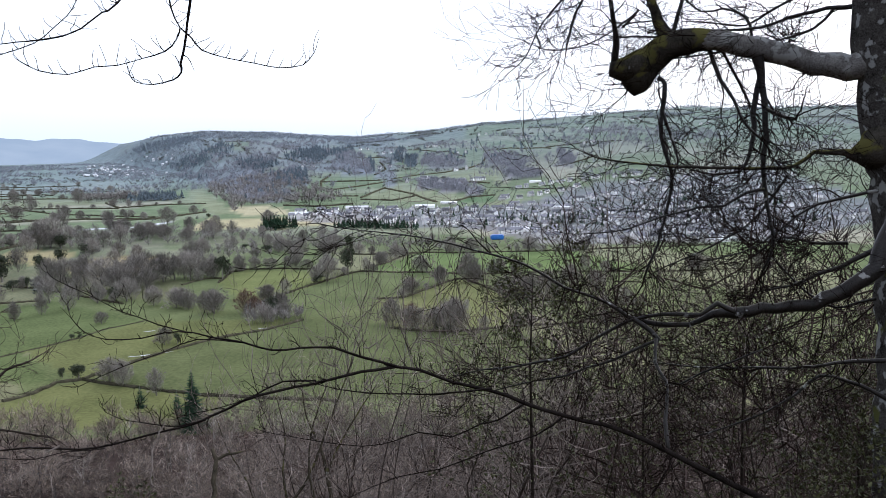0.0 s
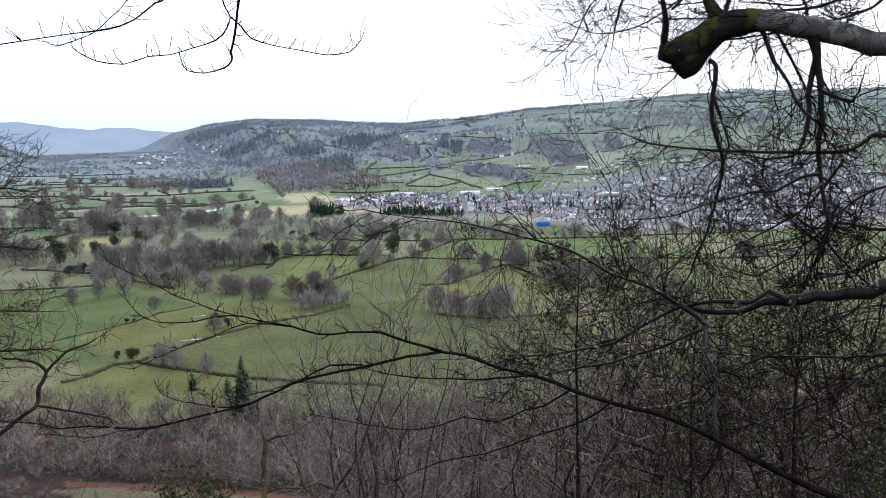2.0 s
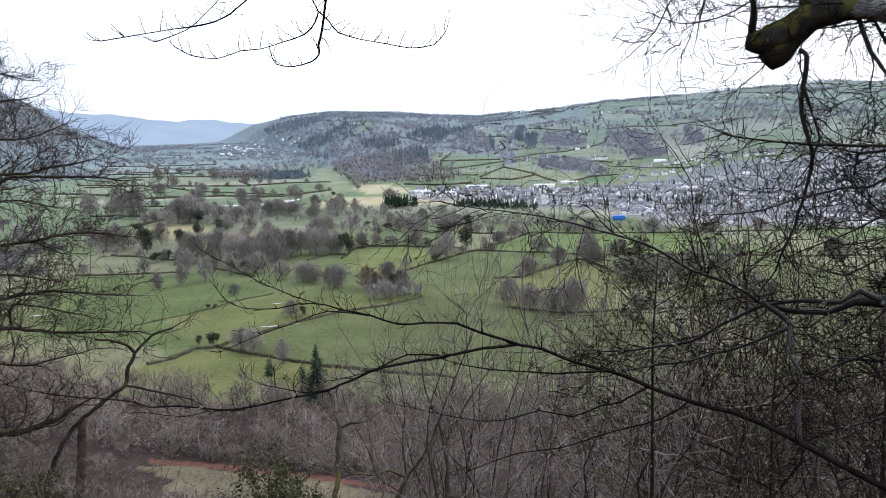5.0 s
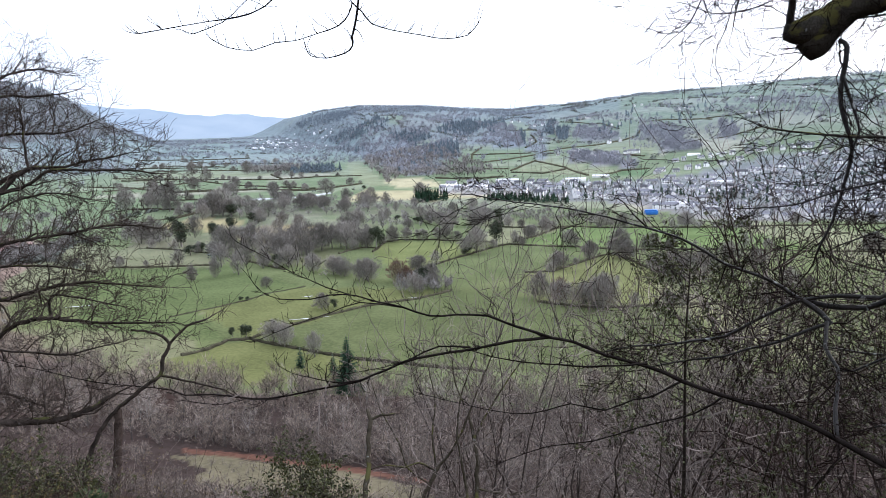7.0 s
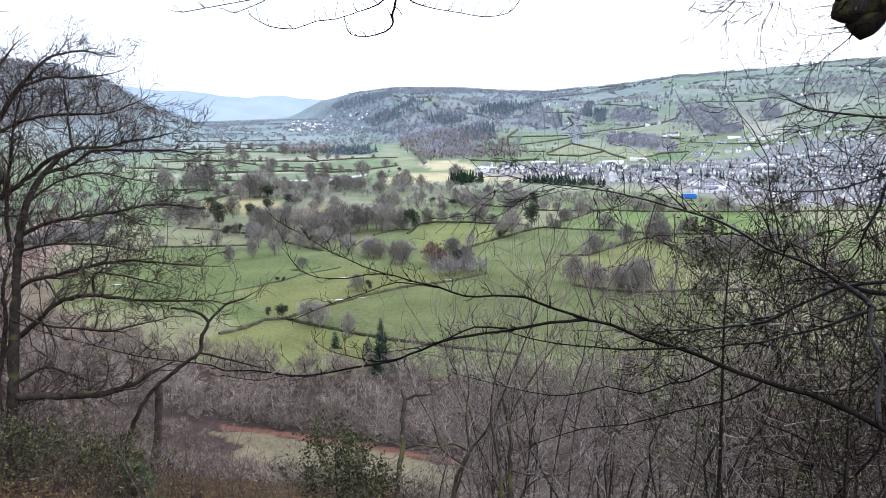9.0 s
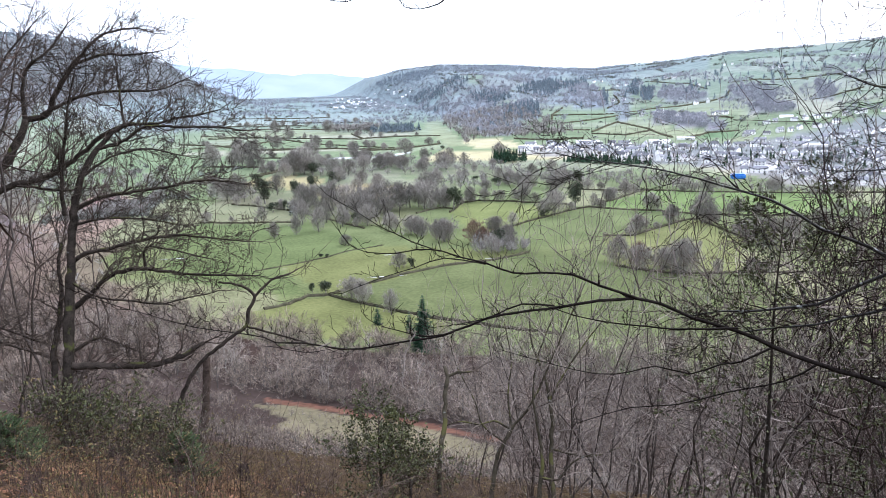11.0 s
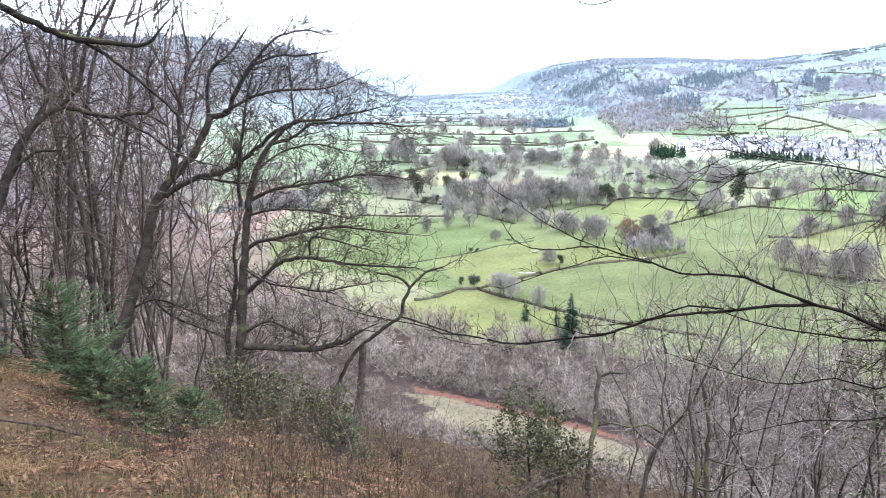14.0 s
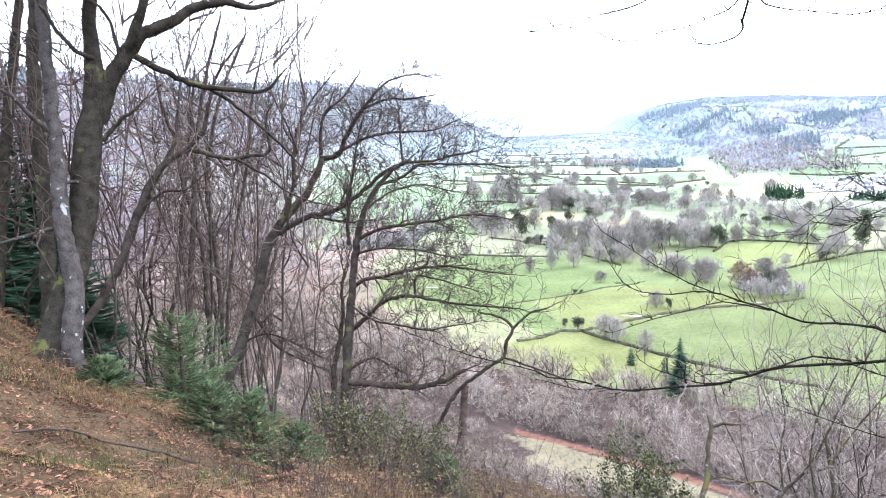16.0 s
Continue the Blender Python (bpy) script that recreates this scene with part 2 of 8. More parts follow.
# ---- the land ----
def height(x, y):
    """Ground height over the plan: valley floor, the hillside the camera stands on, the far hill with the town at its foot, the wooded spur."""
    x, y = np.asarray(x, dtype=float), np.asarray(y, dtype=float)
    r = np.hypot(x, y) + 1e-6
    az = np.degrees(np.arctan2(x, y))
    y2 = y + 6 * wobble(x, y, 90) * smooth(10, 120, r)
    side = np.interp(y2, [-400, -30, 0, 6, 14, 60, 130, 175, 230, 300, 340], [260, 112, 98.4, 95.6, 91.0, 66, 26, 16, 7, 1, 0])
    side = side + 0.30 * np.clip(-x - 8, 0, 12) * smooth(12, 3, y) - 0.25 * smooth(-5, 6, x) * smooth(2, 8, y)
    side = side + (0.20 * wobble(x, y, 1.3) + 0.08 * wobble(x, y, 0.45, 6)) * smooth(1.5, 5, r) + 0.3 * wobble(x, y, 5, 3) * smooth(3, 10, r)
    # far hill: begins behind the town and climbs to the skyline
    foot = np.interp(az, [-30, -25.4, -22.6, -21, -19.4, -18, -16.4, -14.6, -11.7, -6, 0, 6, 12, 30, 60], [4600, 4250, 3700, 3100, 2550, 2050, 1600, 1420, 1330, 1290, 1230, 1150, 1050, 950, 950])
    top = np.interp(az, [-30, -25, -22.5, -20, -17, -12, -6, 0, 3, 8, 14, 30, 60], [0, 5, 88, 122, 134, 122, 102, 128, 156, 172, 194, 192, 196])
    u = np.clip((r - foot) / (np.maximum(3700, foot + 750) - foot), 0, 1)
    hill = top * np.sin(u * math.pi / 2) ** 1.15 * (1 + 0.05 * wobble(x, y, 260)) + 5 * wobble(x, y, 150, 2) * smooth(0.02, 0.2, u)
    # a darker nose in front of it
    a, b = (x + 565) * 0.96 + (y - 2090) * 0.27, -(x + 565) * 0.27 + (y - 2090) * 0.96
    nose = 62 * np.exp(-((a / np.where(a < 0, 95, 210)) ** 2) - (b / 300) ** 2)
    # the spur on the camera's side of the valley
    rx = -1400 - 0.27 * (y - 800)
    across = smooth(520, -60, x - rx)
    spur = (228 + 14 * wobble(x, y, 300, 5)) * across * smooth(2900, 2250, y + 0.3 * x + 560) * smooth(-200, 300, y + 300)
    z = np.maximum(np.maximum(side, spur), np.maximum(hill, hill * 0.6 + nose))
    return z + 0.5 * wobble(x, y, 60, 1) * smooth(150, 350, r)


def ground_at(x, y):
    return float(height(x, y))


# fields: outline on the plan and base colour
FIELDS = [
    ([(-175, 262), (-170, 284), (-162, 308), (-153, 314), (-114, 297), (-87, 285), (-80, 255), (-120, 245)], (0.122, 0.142, 0.062)),
    ([(-153, 314), (-141, 343), (-120, 378), (-79, 420), (0, 400), (40, 396), (40, 270), (-87, 285)], (0.097, 0.122, 0.059)),
    ([(-206, 365), (-169, 424), (-79, 420), (-120, 378), (-153, 314)], (0.119, 0.140, 0.062)),
    ([(-300, 330), (-327, 470), (-245, 478), (-169, 424), (-206, 365), (-163, 311)], (0.097, 0.130, 0.059)),
    ([(-118, 456), (-159, 536), (-162, 580), (-152, 593), (-77, 582), (-71, 565)], (0.131, 0.158, 0.066)),
    ([(-118, 456), (-63, 575), (12, 556), (15, 538), (-42, 474), (-79, 420)], (0.108, 0.136, 0.066)),
    ([(-42, 474), (15, 538), (38, 482), (31, 396), (-29, 398)], (0.135, 0.154, 0.072)),
    ([(-60, 583), (-45, 615), (-19, 664), (115, 665), (151, 554), (-37, 566)], (0.115, 0.161, 0.066)),
    ([(-310, 1040), (-292, 972), (-215, 1002), (-95, 1016), (-90, 925), (-186, 865), (-288, 864)], (0.300, 0.272, 0.140)),
    ([(-150, 905), (-130, 960), (-20, 930), (-40, 880)], (0.290, 0.262, 0.140)),
    ([(-330, 1050), (-309, 1188), (-267, 1182), (-202, 1056), (-210, 1017)], (0.295, 0.270, 0.145)),
    ([(-1229, 1815), (-1021, 1787), (-830, 1623), (-849, 1506), (-1010, 1488)], (0.265, 0.255, 0.145)),
    ([(-304, 604), (-304, 663), (-254, 677), (-219, 637), (-250, 551)], (0.230, 0.200, 0.100)),
    ([(-403, 729), (-353, 716), (-322, 677), (-336, 635), (-420, 640)], (0.220, 0.200, 0.100)),
    ([(-330, 1122), (-290, 1060), (-345, 960), (-420, 1040), (-470, 1500), (-400, 1400)], (0.165, 0.185, 0.105)),
]


RIVERSIDE = [(-402, 738), (-445, 840), (-411, 881), (-361, 907), (-281, 848), (-189, 822), (-106, 794), (-100, 749), (-168, 734), (-248, 747), (-304, 729), (-337, 720), (-365, 724)]
MIDWOOD = [(-292, 550), (-275, 620), (-191, 553), (-162, 467), (-191, 484), (-249, 501)]
WESTWOOD = [(-382, 552), (-445, 670), (-354, 619), (-311, 549)]
TOWN = [(-205, 960), (-160, 1065), (60, 1080), (230, 1260), (560, 1330), (540, 900), (310, 695), (95, 705), (40, 830), (-90, 885)]
WOODLAND = (RIVERSIDE, MIDWOOD, WESTWOOD)


def inside(x, y, poly):
    n, hit = len(poly), np.zeros(np.shape(x), dtype=bool)
    for i in range(n):
        (x0, y0), (x1, y1) = poly[i], poly[i - 1]
        hit ^= ((y0 > y) != (y1 > y)) & (x < (x1 - x0) * (y - y0) / (y1 - y0 + 1e-9) + x0)
    return hit


# woods and pastures of the hill, in outline
HILL_BARE = [
    [(-660, 1934), (-576, 1866), (-498, 1850), (-400, 1730), (-342, 1844), (-265, 1518), (-330, 1473), (-251, 1349), (-270, 1204), (-323, 1263), (-423, 1477), (-521, 1682)],
    [(-603, 1954), (-508, 1915), (-465, 1891), (-431, 1932), (-403, 2012), (-403, 1804), (-453, 1730), (-533, 1769)],
    [(-905, 2733), (-849, 2838), (-700, 2769), (-513, 2772), (-310, 2771), (-203, 2666), (-239, 3130), (-807, 3196), (-998, 3172)],
    [(-272, 1923), (-283, 2304), (-227, 2222), (-155, 1764), (-153, 1675), (-178, 1643), (-213, 1728), (-244, 1696)],
    [(-46, 1512), (29, 1442), (73, 1336), (69, 1259), (8, 1328), (-41, 1393)],
    [(-50, 1729), (-45, 2033), (12, 2010), (54, 1784), (45, 1661), (10, 1669), (-25, 1684)],
    [(100, 1835), (129, 1903), (178, 1773), (184, 1666), (162, 1591), (121, 1619), (99, 1688)],
    [(113, 1481), (142, 1580), (190, 1490), (181, 1404), (143, 1396)],
    [(266, 1784), (285, 1771), (276, 1580), (243, 1569)],
    [(-496, 1865), (-497, 1991), (-542, 2565), (-428, 2691), (-349, 2690), (-391, 2453), (-401, 2038), (-425, 1868)],
]
HILL_DARK = [
    [(-902, 2547), (-840, 2470), (-744, 2355), (-699, 2363), (-574, 2051), (-540, 2022), (-511, 1899), (-531, 1866), (-591, 1915), (-698, 2124), (-815, 2364)],
    [(-395, 1912), (-385, 2075), (-391, 2402), (-348, 2407), (-296, 1997), (-304, 1905), (-353, 1901)],
    [(-306, 2059), (-329, 2355), (-286, 2475), (-261, 2329), (-270, 2137)],
    [(-123, 1965), (-124, 2263), (-108, 2272), (-92, 1827)],
    [(-90, 1842), (-89, 2046), (-66, 2028), (-58, 1711), (-79, 1704)],
    [(-355, 1615), (-342, 1704), (-309, 1770), (-261, 1508), (-289, 1494), (-330, 1528)],
    [(-486, 1833), (-460, 1870), (-418, 1871), (-382, 1836), (-405, 1753), (-454, 1761)],
    [(-1368, 3441), (-1153, 3106), (-1038, 3066), (-919, 2995), (-867, 2750), (-914, 2726), (-1054, 2899), (-1279, 3262)],
    [(-168, 1725), (-189, 1967), (-174, 2004), (-142, 1677)],
]
HILL_FIELDS = [
    ([(-225, 1436), (-240, 1533), (-166, 1527), (-113, 1492), (-150, 1430)], (0.12, 0.15, 0.075)),
    ([(-243, 1551), (-240, 1652), (-142, 1640), (-130, 1570)], (0.12, 0.15, 0.075)),
    ([(-136, 1291), (-102, 1411), (-40, 1385), (43, 1246), (3, 1172), (-81, 1243)], (0.165, 0.18, 0.095)),
    ([(7, 1161), (42, 1240), (77, 1243), (87, 1202), (72, 1155)], (0.09, 0.13, 0.06)),
    ([(-289, 2388), (-266, 2466), (-206, 2392), (-151, 1904), (-124, 1720), (-151, 1741), (-207, 2026)], (0.165, 0.18, 0.095)),
    ([(-80, 2207), (13, 2218), (106, 1963), (87, 1709), (64, 1733), (57, 1874), (12, 2073)], (0.12, 0.15, 0.075)),
    ([(-101, 1550), (-58, 1595), (10, 1596), (109, 1595), (111, 1456), (114, 1386), (49, 1433), (-1, 1539)], (0.165, 0.18, 0.095)),
    ([(69, 2202), (189, 2151), (238, 1960), (136, 2007)], (0.12, 0.15, 0.075)),
    ([(263, 1958), (441, 1910), (421, 1817), (263, 1861)], (0.165, 0.18, 0.095)),
    ([(245, 1648), (328, 1636), (309, 1537), (251, 1551)], (0.12, 0.15, 0.075)),
    ([(64, 1155), (156, 1138), (138, 1087), (77, 1110)], (0.165, 0.18, 0.095)),
    ([(-449, 1897), (-432, 1938), (-414, 2068), (-435, 2349), (-392, 1996), (-424, 1902)], (0.2, 0.195, 0.13)),
    ([(-537, 1782), (-473, 1755), (-431, 1693), (-487, 1706)], (0.165, 0.18, 0.095)),
    ([(-670, 2775), (-529, 2858), (-428, 2888), (-454, 2557), (-573, 2489)], (0.2, 0.195, 0.13)),
    ([(-379, 2437), (-355, 2518), (-308, 2586), (-328, 2453)], (0.165, 0.18, 0.095)),
    ([(-259, 1516), (-239, 1609), (-122, 1601), (-109, 1434), (-178, 1402), (-233, 1422)], (0.12, 0.15, 0.075)),
    ([(-246, 1191), (-270, 1312), (-192, 1316), (-141, 1195), (-159, 1146)], (0.12, 0.15, 0.075)),
    ([(-206, 2606), (-95, 2610), (-3, 2461), (-88, 2420)], (0.2, 0.195, 0.13)),
    ([(-434, 2603), (-344, 2510), (-358, 2762), (-434, 2859)], (0.2, 0.195, 0.13)),
    ([(14, 2349), (128, 2371), (198, 2265), (104, 2212)], (0.2, 0.195, 0.13)),
    ([(-497, 1180), (-451, 1212), (-377, 1227), (-336, 1092), (-374, 1003), (-421, 997)], (0.12, 0.15, 0.075)),
    ([(-674, 1058), (-678, 1164), (-497, 1180), (-442, 1048), (-572, 994)], (0.12, 0.15, 0.075)),
    ([(-827, 1216), (-786, 1373), (-642, 1365), (-527, 1254), (-652, 1210), (-756, 1173)], (0.165, 0.18, 0.095)),
    ([(-887, 1531), (-912, 1620), (-878, 1674), (-824, 1583), (-835, 1506)], (0.2, 0.195, 0.13)),
    ([(-527, 801), (-549, 953), (-385, 990), (-380, 899), (-471, 868), (-446, 759)], (0.12, 0.15, 0.075)),
    ([(-508, 1537), (-476, 1553), (-280, 1043), (-314, 1046)], (0.165, 0.18, 0.095)),
]
HILL_HEDGES = [
    [(-241, 1542), (-169, 1554), (-123, 1551)],
    [(-206, 1417), (-155, 1474), (-112, 1519)],
    [(-136, 1291), (-121, 1369), (-105, 1428)],
    [(-105, 1420), (-48, 1315), (-9, 1184)],
    [(-133, 1262), (-80, 1233), (-47, 1292)],
    [(4, 1161), (42, 1240), (86, 1246)],
    [(-263, 2122), (-208, 2059), (-155, 2048)],
    [(-101, 1559), (-47, 1598), (10, 1604), (55, 1626)],
    [(55, 1626), (90, 1695), (107, 1851)],
    [(57, 1887), (12, 2092), (-80, 2207)],
    [(105, 1947), (172, 1955), (259, 1832)],
    [(251, 1862), (349, 1870), (423, 1825)],
    [(233, 1569), (267, 1589), (329, 1643)],
    [(-225, 1436), (-243, 1551), (-239, 1663)],
    [(-142, 1640), (-124, 1720), (-151, 1904)],
    [(86, 1388), (49, 1433), (-1, 1531)],
    [(-241, 1169), (-184, 1141), (-136, 1173)],
    [(-272, 1321), (-203, 1326), (-143, 1317)],
]
VALLEY_HEDGES = [
    [(-782, 1172), (-708, 1198), (-628, 1184), (-491, 1166)],
    [(-571, 977), (-520, 994), (-468, 1010), (-388, 998)],
    [(-858, 1371), (-778, 1401), (-649, 1381)],
    [(-1007, 1483), (-873, 1480), (-770, 1504)],
    [(-415, 982), (-372, 997), (-333, 1083)],
    [(-524, 791), (-455, 786), (-415, 751)],
    [(-423, 708), (-419, 760), (-461, 857)],
    [(-377, 1227), (-451, 1212), (-497, 1180), (-559, 1279)],
    [(-765, 1065), (-688, 1050), (-571, 977)],
    [(-824, 1583), (-736, 1596), (-639, 1584)],
    [(-1153, 1797), (-982, 1772), (-844, 1800)],
]


rng = np.random.default_rng(7)
# irregular small fields elsewhere, from scattered centres
ua, ur = rng.uniform(-75, 40, 420), rng.uniform(500, 3900, 420)
CENTRES = np.stack([ur * np.sin(np.radians(ua)), ur * np.cos(np.radians(ua))], 1)
TINTS = np.array([(0.115, 0.145, 0.07), (0.135, 0.16, 0.085), (0.17, 0.185, 0.11), (0.115, 0.14, 0.07), (0.22, 0.215, 0.14), (0.15, 0.165, 0.10)])[rng.integers(0, 6, 420)]


def cells(x, y):
    """Index of the field a place lies in, and how far it is from the field's edge."""
    best, second, idx = np.full(x.shape, 1e9), np.full(x.shape, 1e9), np.zeros(x.shape, int)
    for i, (cx, cy) in enumerate(CENTRES):
        d = np.abs((x - cx) * 0.9 + (y - cy) * 0.43) + 0.75 * np.abs(-(x - cx) * 0.43 + (y - cy) * 0.9)
        closer = d < best
        second = np.where(closer, best, np.minimum(second, d))
        idx = np.where(closer, i, idx)
        best = np.minimum(best, d)
    return idx, second - best


def build_ground():
    fine = np.arange(-74, 38, 0.4)
    coarse = np.concatenate([np.arange(38, 286, 4.0)])
    az = np.radians(np.concatenate([fine, coarse]))
    near = np.geomspace(0.4, 120, 130)
    mid = 100 / np.tan(np.radians(np.arange(39.0, 3.0, -0.18)))
    mid = mid[mid > 124]
    far = np.geomspace(mid[-1] * 1.012, 4750, 70)
    rr = np.concatenate([near, mid, far])
    A, R = np.meshgrid(az, rr)
    X, Y = R * np.sin(A), R * np.cos(A)
    Z = height(X, Y)
    na, nr = len(az), len(rr)
    verts = np.stack([X, Y, Z], -1).reshape(-1, 3)
    i = np.arange(nr - 1)[:, None] * na + np.arange(na)[None, :]
    j = np.arange(nr - 1)[:, None] * na + (np.arange(na)[None, :] + 1) % na
    quads = np.stack([i, j, j + na, i + na], -1).reshape(-1, 4)
    verts = np.concatenate([verts, [[0, 0, 98.4]]])
    faces = quads.tolist() + [[len(verts) - 1, (k + 1) % na, k] for k in range(na)]
    x, y, r = X.ravel(), Y.ravel(), R.ravel()
    idx, edge = cells(x, y)
    col = TINTS[idx].copy()
    hilly = height(x, y) > 60
    for poly, c in FIELDS:
        col[inside(x, y, poly)] = c
    for poly, c in HILL_FIELDS:
        col[inside(x, y, poly)] = c
    for poly in HILL_BARE + HILL_DARK:
        col[inside(x, y, poly)] = (0.16, 0.155, 0.14)
    # rough woodland floor on the camera's hillside and the spur
    wood = ((y < 235 + 10 * wobble(x, y, 40)) & (r < 900)) | ((x < -1050 - 0.27 * (y - 800) + 60 * wobble(x, y, 200)) & (y < 3300))
    col[wood] = (0.050, 0.038, 0.034)
    # pale rough pasture with a bank of dead bracken along its far edge
    pasture = inside(x + 5 * wobble(x, y, 9, 4), y + 4 * wobble(x, y, 8, 5), [(-97, 161), (-88, 162), (-73, 160), (-54, 156), (-36, 150), (-28, 130), (-66, 122), (-84, 140)])
    col[pasture] = (0.138, 0.122, 0.080)
    col[inside(x, y, [(-101, 166), (-88, 166), (-73, 164), (-54, 160), (-34, 153), (-36, 150), (-54, 156), (-73, 160), (-88, 162), (-98, 161)])] = (0.125, 0.066, 0.048)
    col[inside(x, y, [(-360, 385), (-385, 440), (-440, 560), (-520, 600), (-470, 480)])] = (0.24, 0.17, 0.14)
    col[inside(x, y, [(-190, 262), (-330, 300), (-365, 350), (-400, 400), (-620, 560), (-1250, 640), (-1250, 200), (-420, 130), (-250, 190)])] = (0.105, 0.09, 0.085)
    col[inside(x, y, [(-300, 300), (-370, 380), (-300, 400), (-255, 330)])] = (0.25, 0.235, 0.14)
    for woodland in WOODLAND:
        k = inside(x, y, woodland)
        col[k] = col[k] * 0.6 + np.array([0.115, 0.105, 0.075]) * 0.4
    k = inside(x, y, TOWN)
    col[k] = col[k] * 0.3 + np.array([0.15, 0.15, 0.145]) * 0.7
    col[inside(x, y, [(-360, 540), (-420, 640), (-560, 900), (-900, 1000), (-760, 700), (-540, 600)])] = (0.115, 0.145, 0.072)
    near_cell = (r < 760) & (col[:, 0] > 0.2) & (col[:, 1] > 0.2) & ~inside(x, y, FIELDS[11][0]) & ~inside(x, y, FIELDS[12][0])
    col[near_cell] = (0.115, 0.14, 0.068)
    # wooded ground to the west, and scrub; the valley head is greyed as painted haze
    a = np.degrees(np.arctan2(x, y))
    west = (a < -45.5 + 4 * wobble(x, y, 70)) & (r > 180)
    col[west] = col[west] * 0.25 + np.array([0.085, 0.070, 0.060]) * 0.75
    mixed = (a < -3.5) & (a > -24) & (r > 1100) & (height(x, y) > 9) & (wobble(x, y, 150, 14) > -0.35)
    for poly, _ in HILL_FIELDS:
        mixed &= ~inside(x, y, poly)
    col[mixed] = col[mixed] * 0.3 + np.array([0.15, 0.16, 0.165]) * 0.7
    scrub = (a < -40.5 + 2.5 * wobble(x, y, 50)) & (r > 330) & (r < 640)
    col[scrub] = col[scrub] * 0.25 + np.array([0.13, 0.105, 0.09]) * 0.75
    pink = inside(x, y, [(-365, 405), (-395, 475), (-450, 530), (-490, 510), (-440, 430)])
    col[pink] = (0.19, 0.152, 0.122)
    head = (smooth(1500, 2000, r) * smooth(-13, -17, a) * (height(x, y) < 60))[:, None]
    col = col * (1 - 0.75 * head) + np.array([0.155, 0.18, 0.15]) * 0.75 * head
    # haze put into the colour: ground lighter and bluer with distance, greener close by
    haze_gain = smooth(300, 1000, r)[:, None] * np.array([[0.20, 0.30, 0.56]])
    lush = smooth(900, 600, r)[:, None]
    col = np.where((r > 240)[:, None], col * (1 + haze_gain) * (np.array([[1.06, 1.0, 1.03]]) * (1 - lush) + np.array([[1.04, 0.96, 0.91]]) * lush), col)
    # hill, ridge and far ground greyed and blued too, as haze in the colour
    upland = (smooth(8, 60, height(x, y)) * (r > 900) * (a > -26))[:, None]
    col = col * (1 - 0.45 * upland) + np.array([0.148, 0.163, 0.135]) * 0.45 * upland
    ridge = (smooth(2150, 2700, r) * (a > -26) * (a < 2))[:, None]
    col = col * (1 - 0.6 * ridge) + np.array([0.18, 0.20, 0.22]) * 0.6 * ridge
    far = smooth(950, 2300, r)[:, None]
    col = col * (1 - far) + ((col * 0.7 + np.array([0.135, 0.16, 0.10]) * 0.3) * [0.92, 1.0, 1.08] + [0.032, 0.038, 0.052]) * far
    col = np.concatenate([col, [(0.15, 0.1, 0.07)]])
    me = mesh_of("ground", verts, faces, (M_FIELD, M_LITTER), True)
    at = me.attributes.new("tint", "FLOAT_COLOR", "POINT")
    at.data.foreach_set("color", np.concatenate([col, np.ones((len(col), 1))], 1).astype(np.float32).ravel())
    ring = np.concatenate([np.repeat(rr[:-1], na), np.zeros(na)])
    me.polygons.foreach_set("material_index", (ring < 70).astype(np.int32))
    ob = new("ground", me)
    return tagged(ob, "green valley floor pastures and brown leaf-strewn hillside", "ground", kind="structure")


build_ground()


# far mountains beyond the head of the valley
def build_backdrop():
    az = np.radians(np.arange(-80, 62, 0.25))
    d = np.degrees(az)
    el = np.interp(d, [-80, -60, -45, -36, -33.4, -31.5, -29.1, -27.4, -26.4, -24.9, -23.7, -22, -18, 0, 62], [0.9, 1.0, 1.3, 1.25, 0.85, 0.78, 0.36, 0.2, 0.32, 0.25, 0.02, -0.1, -0.2, -0.5, -0.5]) + 0.02 * np.sin(d * 3.7)
    rows = []
    for u in np.linspace(0, 1, 14):
        r = 4300 + 480 * u
        zt = 100 + np.tan(np.radians(el)) * 4780
        rows.append(np.stack([r * np.sin(az), r * np.cos(az), -6 + (zt + 6) * u ** 0.8 * (1 + 0.04 * np.sin(d * 5 + u * 9) * (1 - u))], -1))
    V = np.array(rows)
    n = len(az)
    i = np.arange(13)[:, None] * n + np.arange(n - 1)[None, :]
    q = np.stack([i, i + 1, i + 1 + n, i + n], -1).reshape(-1, 4)
    ob = new("backdrop", mesh_of("backdrop", V.reshape(-1, 3), q, glow("far_mountains_glow", (0.34, 0.42, 0.505), (0.395, 0.47, 0.545), 0.004), True))
    tagged(ob, "mountains closing the head of the valley, glowing pale blue for haze", "mountains", kind="structure")


build_backdrop()


# ---- plants of the valley ----
def leaf_tris(centres, size, rng, flat=0.0, aspect=0.5):
    """Loose triangles of random turn round the given centres."""
    n = len(centres)
    a = rng.normal(size=(n, 3))
    a[:, 2] *= 1 - flat
    a /= np.linalg.norm(a, axis=1)[:, None]
    b = np.cross(a, rng.normal(size=(n, 3)))
    b /= np.linalg.norm(b, axis=1)[:, None] + 1e-9
    s = (np.asarray(size) * rng.uniform(0.6, 1.4, n))[:, None]
    return np.stack([centres - a * s, centres + a * s, centres + b * s * aspect], 1)


